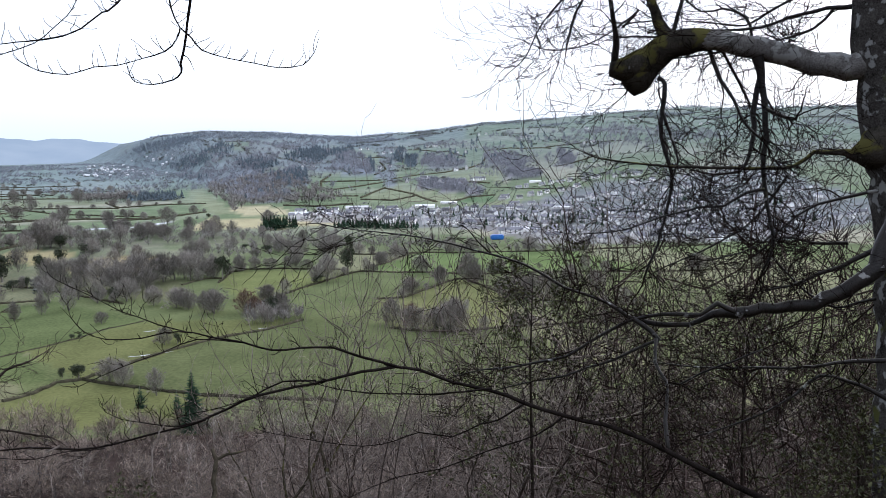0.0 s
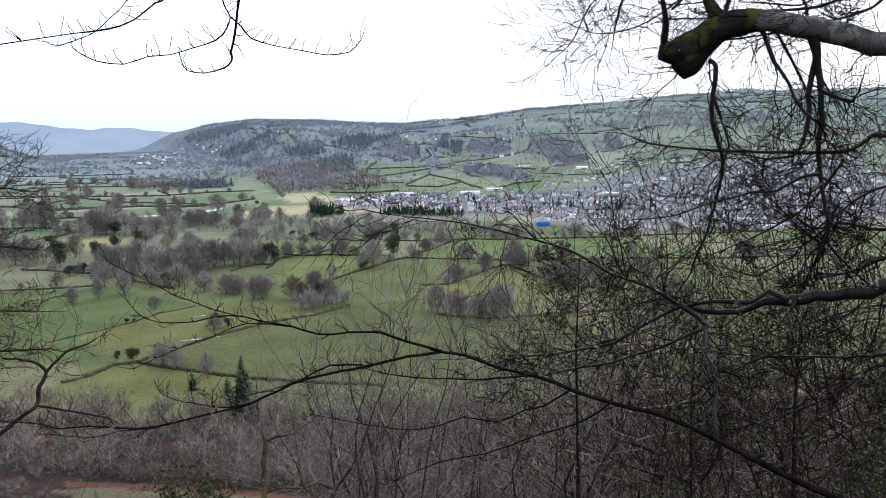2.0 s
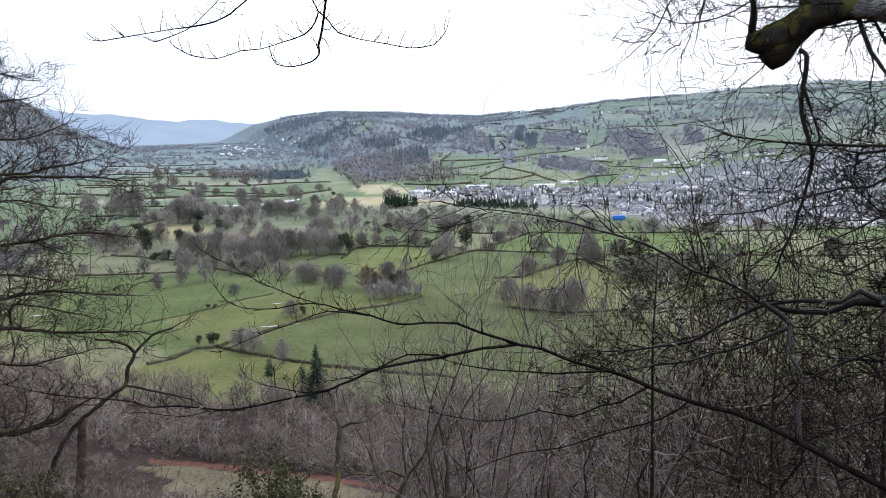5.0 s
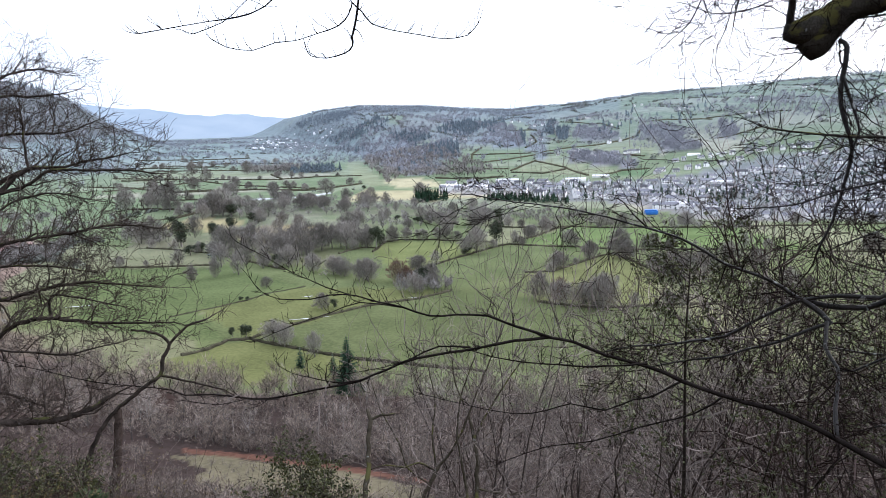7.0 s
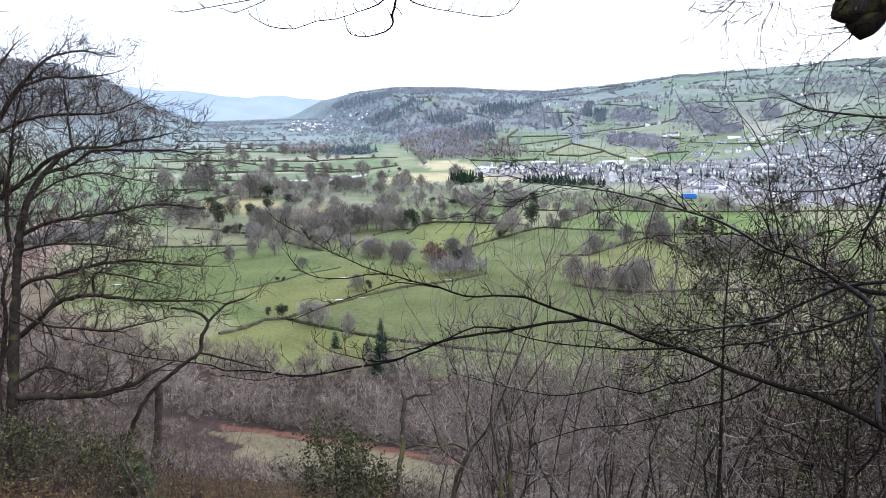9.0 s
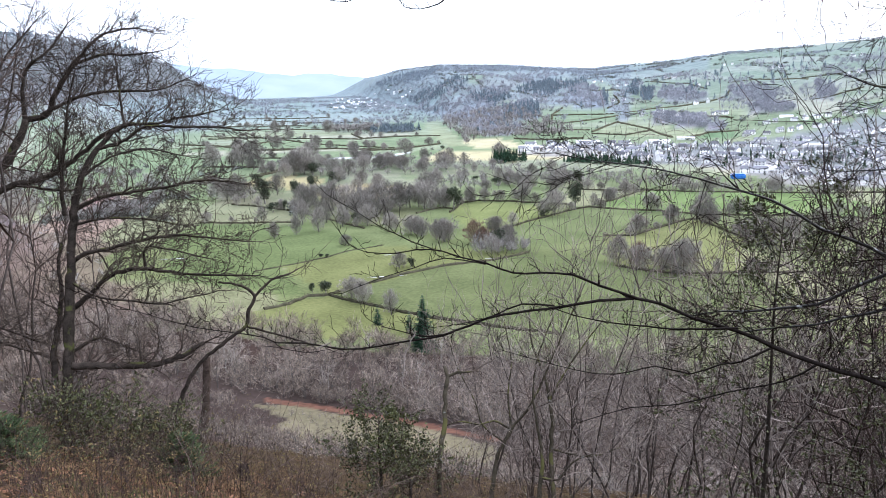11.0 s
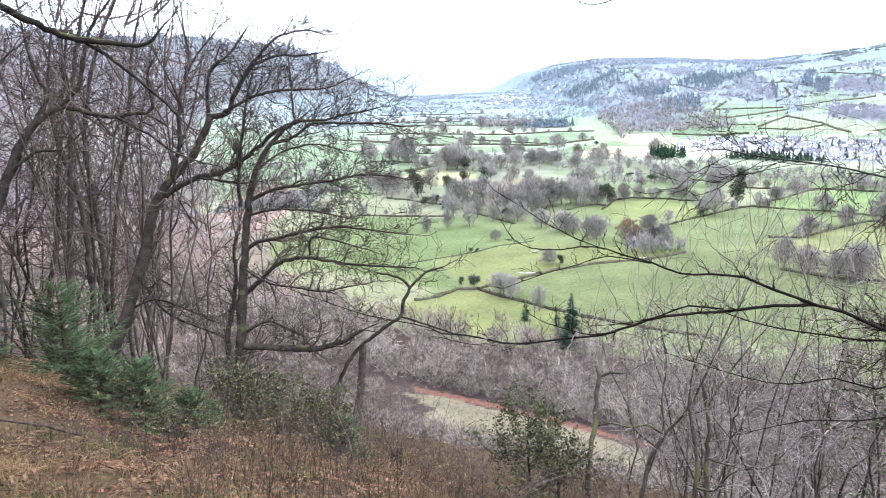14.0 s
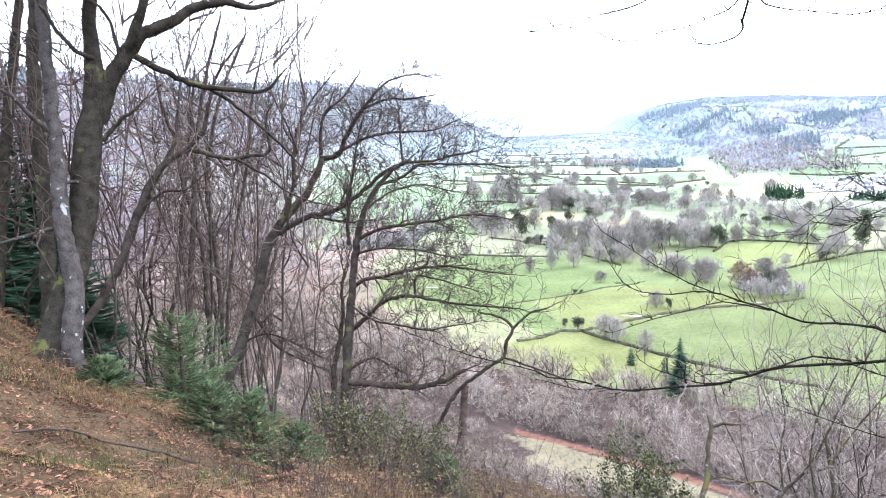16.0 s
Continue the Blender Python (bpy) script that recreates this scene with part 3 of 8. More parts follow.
def twig_shards(n, rng, h=1.0, w=0.5, low=0.18, wide=0.006):
    """Thin upswept triangles that fill a bare crown of height h and half width w, as twigs seen from far off."""
    u = low + (0.99 - low) * rng.random(n) ** 0.85
    s = (u - low) / (1 - low)
    prof = np.sqrt(np.clip(1 - (1.75 * s - 0.72) ** 2, 0.02, 1)) * w
    th = rng.uniform(0, 2 * math.pi, n)
    rho = prof * np.sqrt(rng.random(n))
    c = np.stack([rho * np.cos(th), rho * np.sin(th), u * h], 1)
    out = np.stack([np.cos(th) * rho / (w + 1e-6), np.sin(th) * rho / (w + 1e-6), np.full(n, 0.8)], 1) + rng.normal(scale=0.26, size=(n, 3))
    out /= np.linalg.norm(out, axis=1)[:, None]
    L = (h * rng.uniform(0.06, 0.18, n))[:, None]
    sd = np.cross(out, rng.normal(size=(n, 3)))
    sd /= np.linalg.norm(sd, axis=1)[:, None]
    k = (h * wide * rng.uniform(0.6, 1.5, n))[:, None]
    return np.stack([c - out * L - sd * k, c - out * L + sd * k, c + out * L], 1)


def branch_out(tubes, p, d, length, rad, depth, rng, sides, lift=0.15, kids=(3, 5), bend=0.35, ends=None, floor=0.0):
    """A branch that wanders, tapers and forks; ends gathers the tips of the last ones."""
    n = 5 if depth else 4
    pts, rr = [p], [rad]
    d = d / np.linalg.norm(d)
    for i in range(n):
        d = d + rng.normal(scale=bend / 2.2, size=3) + np.array([0, 0, lift / n])
        d /= np.linalg.norm(d)
        pts.append(pts[-1] + d * length / n)
        rr.append(max(rad * (1 - 0.75 * (i + 1) / n), floor * (1 - 0.4 * (i + 1) / n)))
    tubes.tube(pts, rr, max(3, sides))
    if depth == 0:
        if ends is not None:
            ends.append((pts[-1], d))
        return
    pts = np.array(pts)
    for _ in range(rng.integers(*kids)):
        u = rng.uniform(0.25, 1.0) * n
        i = min(int(u), n - 1)
        q = pts[i] + (pts[i + 1] - pts[i]) * (u - i)
        t = pts[i + 1] - pts[i]
        t /= np.linalg.norm(t)
        sd = rng.normal(size=3)
        sd -= t * (sd @ t)
        sd /= np.linalg.norm(sd)
        e = t * rng.uniform(0.5, 0.9) + sd * rng.uniform(0.5, 0.9)
        branch_out(tubes, q, e, length * rng.uniform(0.45, 0.75), rad * (1 - 0.72 * u / n) * 0.65, depth - 1, rng, sides - 1, lift, kids, bend, ends, floor)


def bare_tree_meshes(seed, w=0.5, limbs=8, shards=700, depth=2, material=M_TWIG_MID, wide=0.0045):
    """Trunk and crown, one metre high."""
    g = np.random.default_rng(seed)
    tr = Tubes()
    lean = g.normal(scale=0.02, size=2)
    tr.tube([(0, 0, -0.04), (lean[0] * 0.3, lean[1] * 0.3, 0.10), (lean[0], lean[1], 0.24), (lean[0] * 2, lean[1] * 2, 0.42), (lean[0] * 3, lean[1] * 3, 0.66)], [0.030, 0.022, 0.018, 0.012, 0.004], 6)
    trunk = tr.mesh("trunk", M_LIMB_FAR)
    cr, ends = Tubes(), []
    for i in range(limbs):
        th = i * 2.4 + g.uniform(-0.4, 0.4)
        z = g.uniform(0.14, 0.46)
        out = np.array([math.cos(th) * w * 1.7, math.sin(th) * w * 1.7, g.uniform(0.25, 1.0)])
        branch_out(cr, np.array([lean[0] * z * 3, lean[1] * z * 3, z]), out, g.uniform(0.32, 0.5) * (0.6 + 0.8 * w), 0.0085, depth, g, 4, 0.3, (3, 6), 0.35, ends)
    bark_faces = len(cr.f)
    # sprays of fine twigs from the branch ends, and a few between
    E, D = np.array([p for p, _ in ends]), np.array([d for _, d in ends])
    pick = g.integers(0, len(E), shards)
    D = D[pick] * 0.9 + g.normal(scale=0.5, size=(shards, 3)) + [0, 0, 0.15]
    D /= np.linalg.norm(D, axis=1)[:, None]
    start = E[pick] - D * g.uniform(0, 0.10, (shards, 1)) + g.normal(scale=0.02, size=(shards, 3))
    L = g.uniform(0.05, 0.15, (shards, 1))
    sd = np.cross(D, g.normal(size=(shards, 3)))
    sd *= (wide * g.uniform(0.5, 1.2, shards) / np.linalg.norm(sd, axis=1))[:, None]
    tips = start + D * L
    tips[:, 2] = np.minimum(tips[:, 2], 1.0)
    cr.tris(np.stack([start - sd, start + sd, tips], 1))
    cr.tris(twig_shards(shards, g, 0.98, w * 0.92, 0.16, wide * 0.62))
    return trunk, bark_first(cr.mesh("crown", (M_LIMB_FAR, material), False), bark_faces)


def ivy_tree_meshes(seed, w=0.3):
    """A tree smothered in ivy: one metre high, dark and dense, with a ragged edge."""
    g = np.random.default_rng(seed)
    tr = Tubes()
    tr.tube([(0, 0, -0.04), (0.01, 0, 0.2), (0, 0.01, 0.7)], [0.03, 0.025, 0.01], 6)
    cr = Tubes()
    lumps = [(g.normal(scale=w * 0.45), g.normal(scale=w * 0.45), g.uniform(0.3, 0.88), g.uniform(0.10, 0.19)) for _ in range(15)]
    for x, y, z, s in lumps:
        v = g.normal(size=(150, 3))
        v /= np.linalg.norm(v, axis=1)[:, None]
        cr.tris(leaf_tris(np.array([x, y, z]) + v * s * g.uniform(0.5, 1.05, (150, 1)) * [1, 1, 1.2], 0.028, g, 0.2, 0.9))
    cr.tris(twig_shards(200, g, 1.0, w, 0.3, 0.004))
    return tr.mesh("trunk", M_TWIG_MID), cr.mesh("crown", M_IVY, False)


def conifer_meshes(seed, w=0.2, tiers=16, per=15, needles=5, fine=1.0):
    """A spruce, one metre high: whorls of drooping boughs with needle sprays."""
    g = np.random.default_rng(seed)
    tr = Tubes()
    tr.tube([(0, 0, -0.03), (0, 0, 0.4), (0, 0, 0.99)], [0.018, 0.011, 0.002], 6)
    cr = Tubes()
    for k in range(tiers):
        z = 0.06 + 0.9 * (k / tiers) ** 0.95
        L = w * (1 - k / tiers) ** 0.8 * 1.0 + 0.012
        for i in range(max(5, int(per * (1 - 0.6 * k / tiers)))):
            th = g.uniform(0, 2 * math.pi)
            l = L * g.uniform(0.65, 1.15)
            zz, dr = z + g.normal(scale=0.6 / tiers), g.uniform(0.1, 0.5)
            o = np.array([math.cos(th), math.sin(th), 0])
            s = np.array([-math.sin(th), math.cos(th), 0])
            for u in np.linspace(0.25, 1.0, needles):
                c = o * l * u + np.array([0, 0, zz - dr * l * u + 0.22 * l * u * u])
                ww = (0.28 * l * (1.15 - u) + 0.006) * fine
                cr.tris([[c + s * ww, c - s * ww, c + o * l * 0.28 + [0, 0, (0.22 - dr) * 0.3 * l]], [c + s * ww * 0.6, c - [0, 0, 0.25 * l * (1.1 - u) * fine], c + o * l * 0.2]])
    return tr.mesh("trunk", M_TWIG_MID), cr.mesh("crown", M_CONIFER, False)


def tree_thing(name, meshes, label, category, group=""):
    t = thing(name, label, category, group)
    part("trunk", meshes[0], t)
    part("crown", meshes[1], t)
    return t


def place(src, first, x, y, h, w=1.0, turn=0.0, sink=0.0):
    """Puts the thing, or a copy of it, on the ground at x, y with height h."""
    m = pose(x, y, ground_at(x, y) - sink, 0, 0, turn) @ Matrix.Diagonal((h * w, h * w, h, 1))
    if first:
        src.matrix_world = m
        return src
    return copy_thing(src, m)


class Kinds:
    """A few models of one kind of tree, placed in turn."""

    def __init__(self, name, makers, label, category, group, grow=1.0):
        self.grow = grow
        self.spec, self.makers, self.made, self.n = (name, label, category, group), makers, {}, 0

    def put(self, x, y, h, w=1.0, turn=None):
        i = self.n % len(self.makers)
        self.n += 1
        h *= self.grow
        turn = (self.n * 137.5) % 360 if turn is None else turn
        if i in self.made:
            src = self.made[i]
            keep = src.matrix_basis.copy()
            src.matrix_basis = Matrix.Identity(4)
            ob = place(src, False, x, y, h, w, turn)
            src.matrix_basis = keep
            return ob
        self.made[i] = tree_thing(self.spec[0], self.makers[i](), *self.spec[1:])
        return place(self.made[i], True, x, y, h, w, turn)


OAKS = Kinds("bare_tree", [lambda s=s: bare_tree_meshes(s, 0.47 + 0.05 * (s % 3), 12, 1250, 1, wide=0.0066) for s in (11, 12, 13, 14, 15)], "bare grey-brown deciduous tree standing by a field hedge", "tree", "hedgerow trees", 1.15)
SLIM = Kinds("slim_bare_tree", [lambda s=s: bare_tree_meshes(s, 0.36, 9, 650, 1, wide=0.0066) for s in (21, 22, 23)], "slender bare tree standing in a pasture", "tree", "hedgerow trees", 1.15)
REDS = Kinds("red_brown_tree", [lambda s=s: bare_tree_meshes(s, 0.42, 11, 800, 1, wide=0.0075, material=M_TWIG_RED) for s in (31, 32)], "bare tree with reddish brown twigs in a pasture", "tree", "hedgerow trees")
IVIES = Kinds("ivy_covered_tree", [lambda s=s: ivy_tree_meshes(s, 0.3) for s in (41, 42)], "dark tree smothered in green ivy beside a hedge", "tree", "ivy-covered trees")
SPRUCES = Kinds("spruce_tree", [lambda s=s: conifer_meshes(s, 0.2) for s in (51, 52)], "tall dark green spruce on the valley floor", "spruce", "spruces")

# the great round tree below and its neighbours
round_tree = place(tree_thing("round_bare_tree", bare_tree_meshes(61, 0.50, 18, 2600, 1, wide=0.006), "large round-crowned bare tree at the pasture's edge", "tree"), True, 5, 385, 18.5, 1.0)
# the trees of the pastures, in the middle wood, along the river and round the nearer fields
for x, y, h, w in ((-335, 599, 17.4, 0.8), (-237, 444, 12.3, 0.6), (-268, 518, 20.5, 0.9), (-263, 528, 18.9, 0.9), (-255, 540, 19.2, 1), (-233, 518, 20.1, 1), (-217, 507, 19.6, 1), (-211, 521, 21.8, 1), (-208, 536, 20.4, 1), (-201, 544, 18.7, 1), (-201, 479, 13.5, 1.1), (-178, 463, 11.3, 1.1), (-162, 457, 11.1, 1.1), (-153, 452, 9.3, 1.1), (-190, 556, 18.2, 0.8), (-183, 564, 17.2, 0.9), (-168, 554, 14.9, 1), (-156, 582, 11.6, 1), (-134, 439, 12.6, 1), (-95, 437, 11.6, 1), (-99, 414, 9.7, 1.1), (-90, 425, 8.5, 1.1), (-139, 372, 7.8, 1.1), (-191, 419, 6.0, 1.2)):
    OAKS.put(x, y, h, w)
for x, y, h, w in ((-388, 731, 23.5, 1), (-381, 742, 26.4, 1), (-388, 712, 14.3, 1.1), (-344, 735, 15.5, 1.1), (-328, 737, 14.4, 1.1), (-321, 760, 16.8, 1.1), (-316, 686, 13.5, 1.1), (-311, 784, 15.1, 1.1), (-307, 809, 13.8, 1.1), (-286, 787, 13.4, 1.1), (-286, 673, 11.7, 1.1), (-498, 793, 17.5, 1), (-497, 810, 24.8, 1), (-460, 773, 29.2, 0.95), (-377, 871, 12.1, 1), (-282, 854, 14.3, 1), (-270, 911, 10.9, 1.1), (-210, 666, 14.3, 1), (-161, 708, 11.1, 1), (-148, 692, 12.6, 1), (-516, 777, 23.0, 1)):
    OAKS.put(x, y, h, w)
for x, y, h, w in ((-82, 537, 15.8, 1), (17, 523, 18.2, 0.95), (-28, 402, 13.6, 0.9), (-140, 311, 9.2, 1.1), (-132, 305, 9.7, 0.9), (-158, 458, 10.9, 1.1), (-136, 443, 12.0, 1.1), (45, 462, 14.5, 1), (39, 470, 12.4, 1), (64, 463, 15.9, 1), (56, 479, 12.0, 1), (-146, 589, 9.8, 1.1), (-124, 604, 8.0, 1.1), (-123, 663, 12.2, 1), (-105, 665, 11.3, 1.1), (-98, 700, 11.8, 1.1), (-147, 680, 9.9, 1.1), (-367, 569, 16.3, 1), (-356, 569, 18.2, 1), (-387, 586, 14.7, 1), (84, 502, 14.0, 1), (98, 489, 12.0, 1.1)):
    OAKS.put(x, y, h, w)
for x, y, h, w in ((-708, 1275, 22, 1.0), (-607, 1284, 22, 0.9), (-397, 912, 18, 0.9), (-330, 920, 20, 1.0), (-200, 880, 18, 1.0), (-450, 905, 17, 1.0), (-560, 1010, 18, 1.0), (-500, 1015, 17, 1.1), (-620, 1160, 18, 1.0)):
    OAKS.put(x, y, h, w)
for x, y, h, w in ((-17, 396, 14.2, 1), (-115, 437, 15.2, 1), (-109, 436, 10.8, 1.1)):
    REDS.put(x, y, h, w)
for x, y, h, w in ((-226, 455, 14.7, 1), (-247, 433, 9.6, 1), (-183, 549, 18.7, 1), (-196, 553, 17.1, 1), (-141, 444, 11.5, 1), (-194, 687, 11.9, 1), (-191, 695, 12.0, 1), (-171, 689, 9.1, 1), (-113, 290, 9.8, 1), (-58, 570, 10.3, 1), (-23, 485, 11.0, 1), (35, 549, 8.6, 1), (72, 572, 4.3, 1), (-246, 431, 8.6, 1), (-142, 608, 6.0, 1), (-198, 505, 15.8, 1), (-218, 475, 13.5, 1), (-235, 486, 13.9, 1), (-249, 477, 15.5, 1)):
    SLIM.put(x, y, h, w)
for x, y, h, w in ((-324, 557, 21.1, 1.2), (-311, 587, 15.5, 1.1), (-296, 520, 7.9, 1.8), (-320, 635, 13.0, 1.2), (-290, 528, 8.8, 0.7), (-211, 484, 8.6, 1.4), (-160, 550, 17.9, 1), (-99, 435, 10.7, 1.2), (-133, 373, 6.0, 1), (-192, 387, 2.9, 1.6), (-189, 389, 2.3, 1.6), (-367, 734, 13.2, 1.8), (-182, 700, 5.8, 1.8), (-160, 687, 5.7, 2.4), (-305, 999, 6.1, 1.6)):
    IVIES.put(x, y, h, w)
for x, y, h, w in ((-71, 564, 21.1, 1), (-82, 666, 16.9, 0.6), (-155, 315, 7.0, 1.4), (-164, 319, 4.7, 1), (-4, 392, 3.2, 1.6), (2, 386, 4.3, 2), (46, 459, 9.3, 1), (-99, 431, 8.6, 1.3), (49, 450, 6.5, 1.4), (-386, 651, 12.0, 1.4), (-320, 682, 11.0, 1.4), (-156, 687, 5.2, 2.2)):
    IVIES.put(x, y, h, w)
place(tree_thing("spruce_tree", conifer_meshes(55, 0.19, 36, 22, 6), "tall dark spruce rising from the wood at the slope's foot", "spruce"), True, -82, 240, 21.5, 1.0)
for x, y in ((-112, 272), (-95, 262)):
    SPRUCES.put(x, y, 9, 1.2)
for i, (x, y) in enumerate([(118, 862), (126, 874), (131, 866), (138, 876), (144, 866), (151, 878), (158, 870), (163, 884), (81, 884), (172, 860)]):
    SPRUCES.put(x, y, 15 + 2.2 * (i % 3), 1.0)

# ---- hedges: lumpy ribbons with twigs, one thing each ----
HEDGE_LINES = [
    [(-170, 284), (-164, 296), (-163, 311), (-153, 314)],
    [(-153, 314), (-133, 305), (-115, 297), (-103, 292), (-87, 285), (-40, 276)],
    [(-153, 314), (-149, 330), (-141, 343), (-132, 360), (-120, 378), (-105, 391), (-94, 399), (-79, 420)],
    [(-327, 470), (-288, 477), (-258, 484)],
    [(-349, 548), (-327, 544), (-279, 526), (-245, 501), (-200, 470)],
    [(-159, 536), (-162, 580), (-152, 593), (-129, 594), (-96, 589), (-77, 582)],
    [(-118, 456), (-106, 486), (-96, 512), (-81, 545), (-71, 565), (-63, 575)],
    [(-63, 575), (-37, 566), (-12, 564), (12, 556), (43, 555), (96, 557), (151, 554), (260, 560)],
    [(-60, 583), (-45, 615), (-31, 655), (-19, 664)],
    [(-83, 664), (-53, 661), (-19, 664), (14, 658), (115, 665), (240, 680)],
    [(-42, 474), (-24, 478), (-11, 503), (8, 534), (15, 538)],
    [(15, 534), (29, 503), (38, 482), (55, 459), (120, 440)],
    [(-29, 398), (-17, 392), (-3, 388), (14, 389), (31, 396), (110, 405)],
    [(-449, 651), (-428, 717), (-423, 761)],
    [(-183, 530), (-173, 554), (-162, 554)],
    [(-628, 1156), (-551, 1091), (-495, 1068), (-420, 1036), (-379, 1016)],
    [(-590, 995), (-526, 1005), (-471, 1016)],
    [(-831, 1222), (-714, 1207), (-623, 1155)],
    [(-935, 1474), (-899, 1549), (-749, 1487)],
    [(-979, 1714), (-846, 1626), (-769, 1610)],
    [(-557, 871), (-504, 887), (-420, 880)],
    [(-700, 1000), (-640, 1080), (-628, 1156)],
]


def hedge(line, h=1.7, w=1.1, seed=0, label="dark clipped winter hedge between green pastures"):
    g = np.random.default_rng(100 + seed)
    P = []
    for (x0, y0), (x1, y1) in zip(line, line[1:]):
        n = max(2, int(math.hypot(x1 - x0, y1 - y0) / 2.5))
        P += [(x0 + (x1 - x0) * k / n, y0 + (y1 - y0) * k / n) for k in range(n)]
    P = np.array(P + [line[-1]])
    P += 0.5 * np.stack([wobble(P[:, 0], P[:, 1], 9, 1), wobble(P[:, 0], P[:, 1], 9, 4)], 1)
    d = np.gradient(P, axis=0)
    d /= np.linalg.norm(d, axis=1)[:, None]
    s = np.stack([-d[:, 1], d[:, 0]], 1)
    z = height(P[:, 0], P[:, 1])
    hh = h * g.uniform(0.75, 1.3, len(P))
    ww = w * g.uniform(0.8, 1.25, len(P))
    prof = [(-0.9, -0.1), (-0.8, 0.4), (-0.3, 0.72), (0.35, 0.68), (0.85, 0.38), (0.9, -0.1)]
    rings = np.stack([np.concatenate([P + s * (a * ww)[:, None], (z + b * hh)[:, None]], 1) for a, b in prof], 1)
    k, n = len(P), len(prof)
    i = np.arange(k - 1)[:, None] * n + np.arange(n - 1)[None, :]
    q = np.stack([i, i + 1, i + 1 + n, i + n], -1).reshape(-1, 4)
    t = Tubes()
    t.v.append(rings.reshape(-1, 3))
    t.f.extend(q.tolist() + [list(range(n))[::-1], list(range((k - 1) * n, k * n))])
    t.n = k * n
    m = min(16 * k, 1600)
    pick = g.integers(0, k, m)
    c = np.concatenate([P[pick] + s[pick] * (g.uniform(-1, 1, m) * w)[:, None] + d[pick] * g.uniform(-1.2, 1.2, (m, 1)), (z[pick] + hh[pick] * g.uniform(0.2, 1.1, m))[:, None]], 1)
    t.tris(leaf_tris(c, 0.42, g, -0.6, 0.3))
    ob = new("hedge", t.mesh("hedge", M_HEDGE, False))
    return tagged(ob, label, "hedge", "field hedges")


for i, line in enumerate(HEDGE_LINES):
    hedge(line, 1.5 if line[0][1] < 700 else 2.2, 0.8 if line[0][1] < 700 else 1.4, i)
# more hedgerow trees and bushes along these lines
g_row = np.random.default_rng(17)
for line in HEDGE_LINES[3:] + VALLEY_HEDGES:
    for (x0, y0), (x1, y1) in zip(line, line[1:]):
        for _ in range(int(math.hypot(x1 - x0, y1 - y0) / (17 if y0 < 700 else 38) + g_row.random() * 0.8)):
            u = g_row.random()
            x, y = x0 + (x1 - x0) * u + g_row.normal(), y0 + (y1 - y0) * u + g_row.normal()
            if g_row.random() < 0.08:
                IVIES.put(x, y, float(g_row.uniform(3, 6)), 1.8)
            else:
                (OAKS if g_row.random() < 0.6 else SLIM).put(x, y, float(g_row.uniform(4, 12)), 1.15)
for i, line in enumerate(VALLEY_HEDGES):
    hedge(line, 2.6, 1.6, 70 + i)
# an earth bank across the pasture
hedge([(-215, 352), (-206, 365), (-191, 387), (-183, 408), (-169, 424)], 0.45, 0.9, 50, "low worn earth bank crossing a pasture")


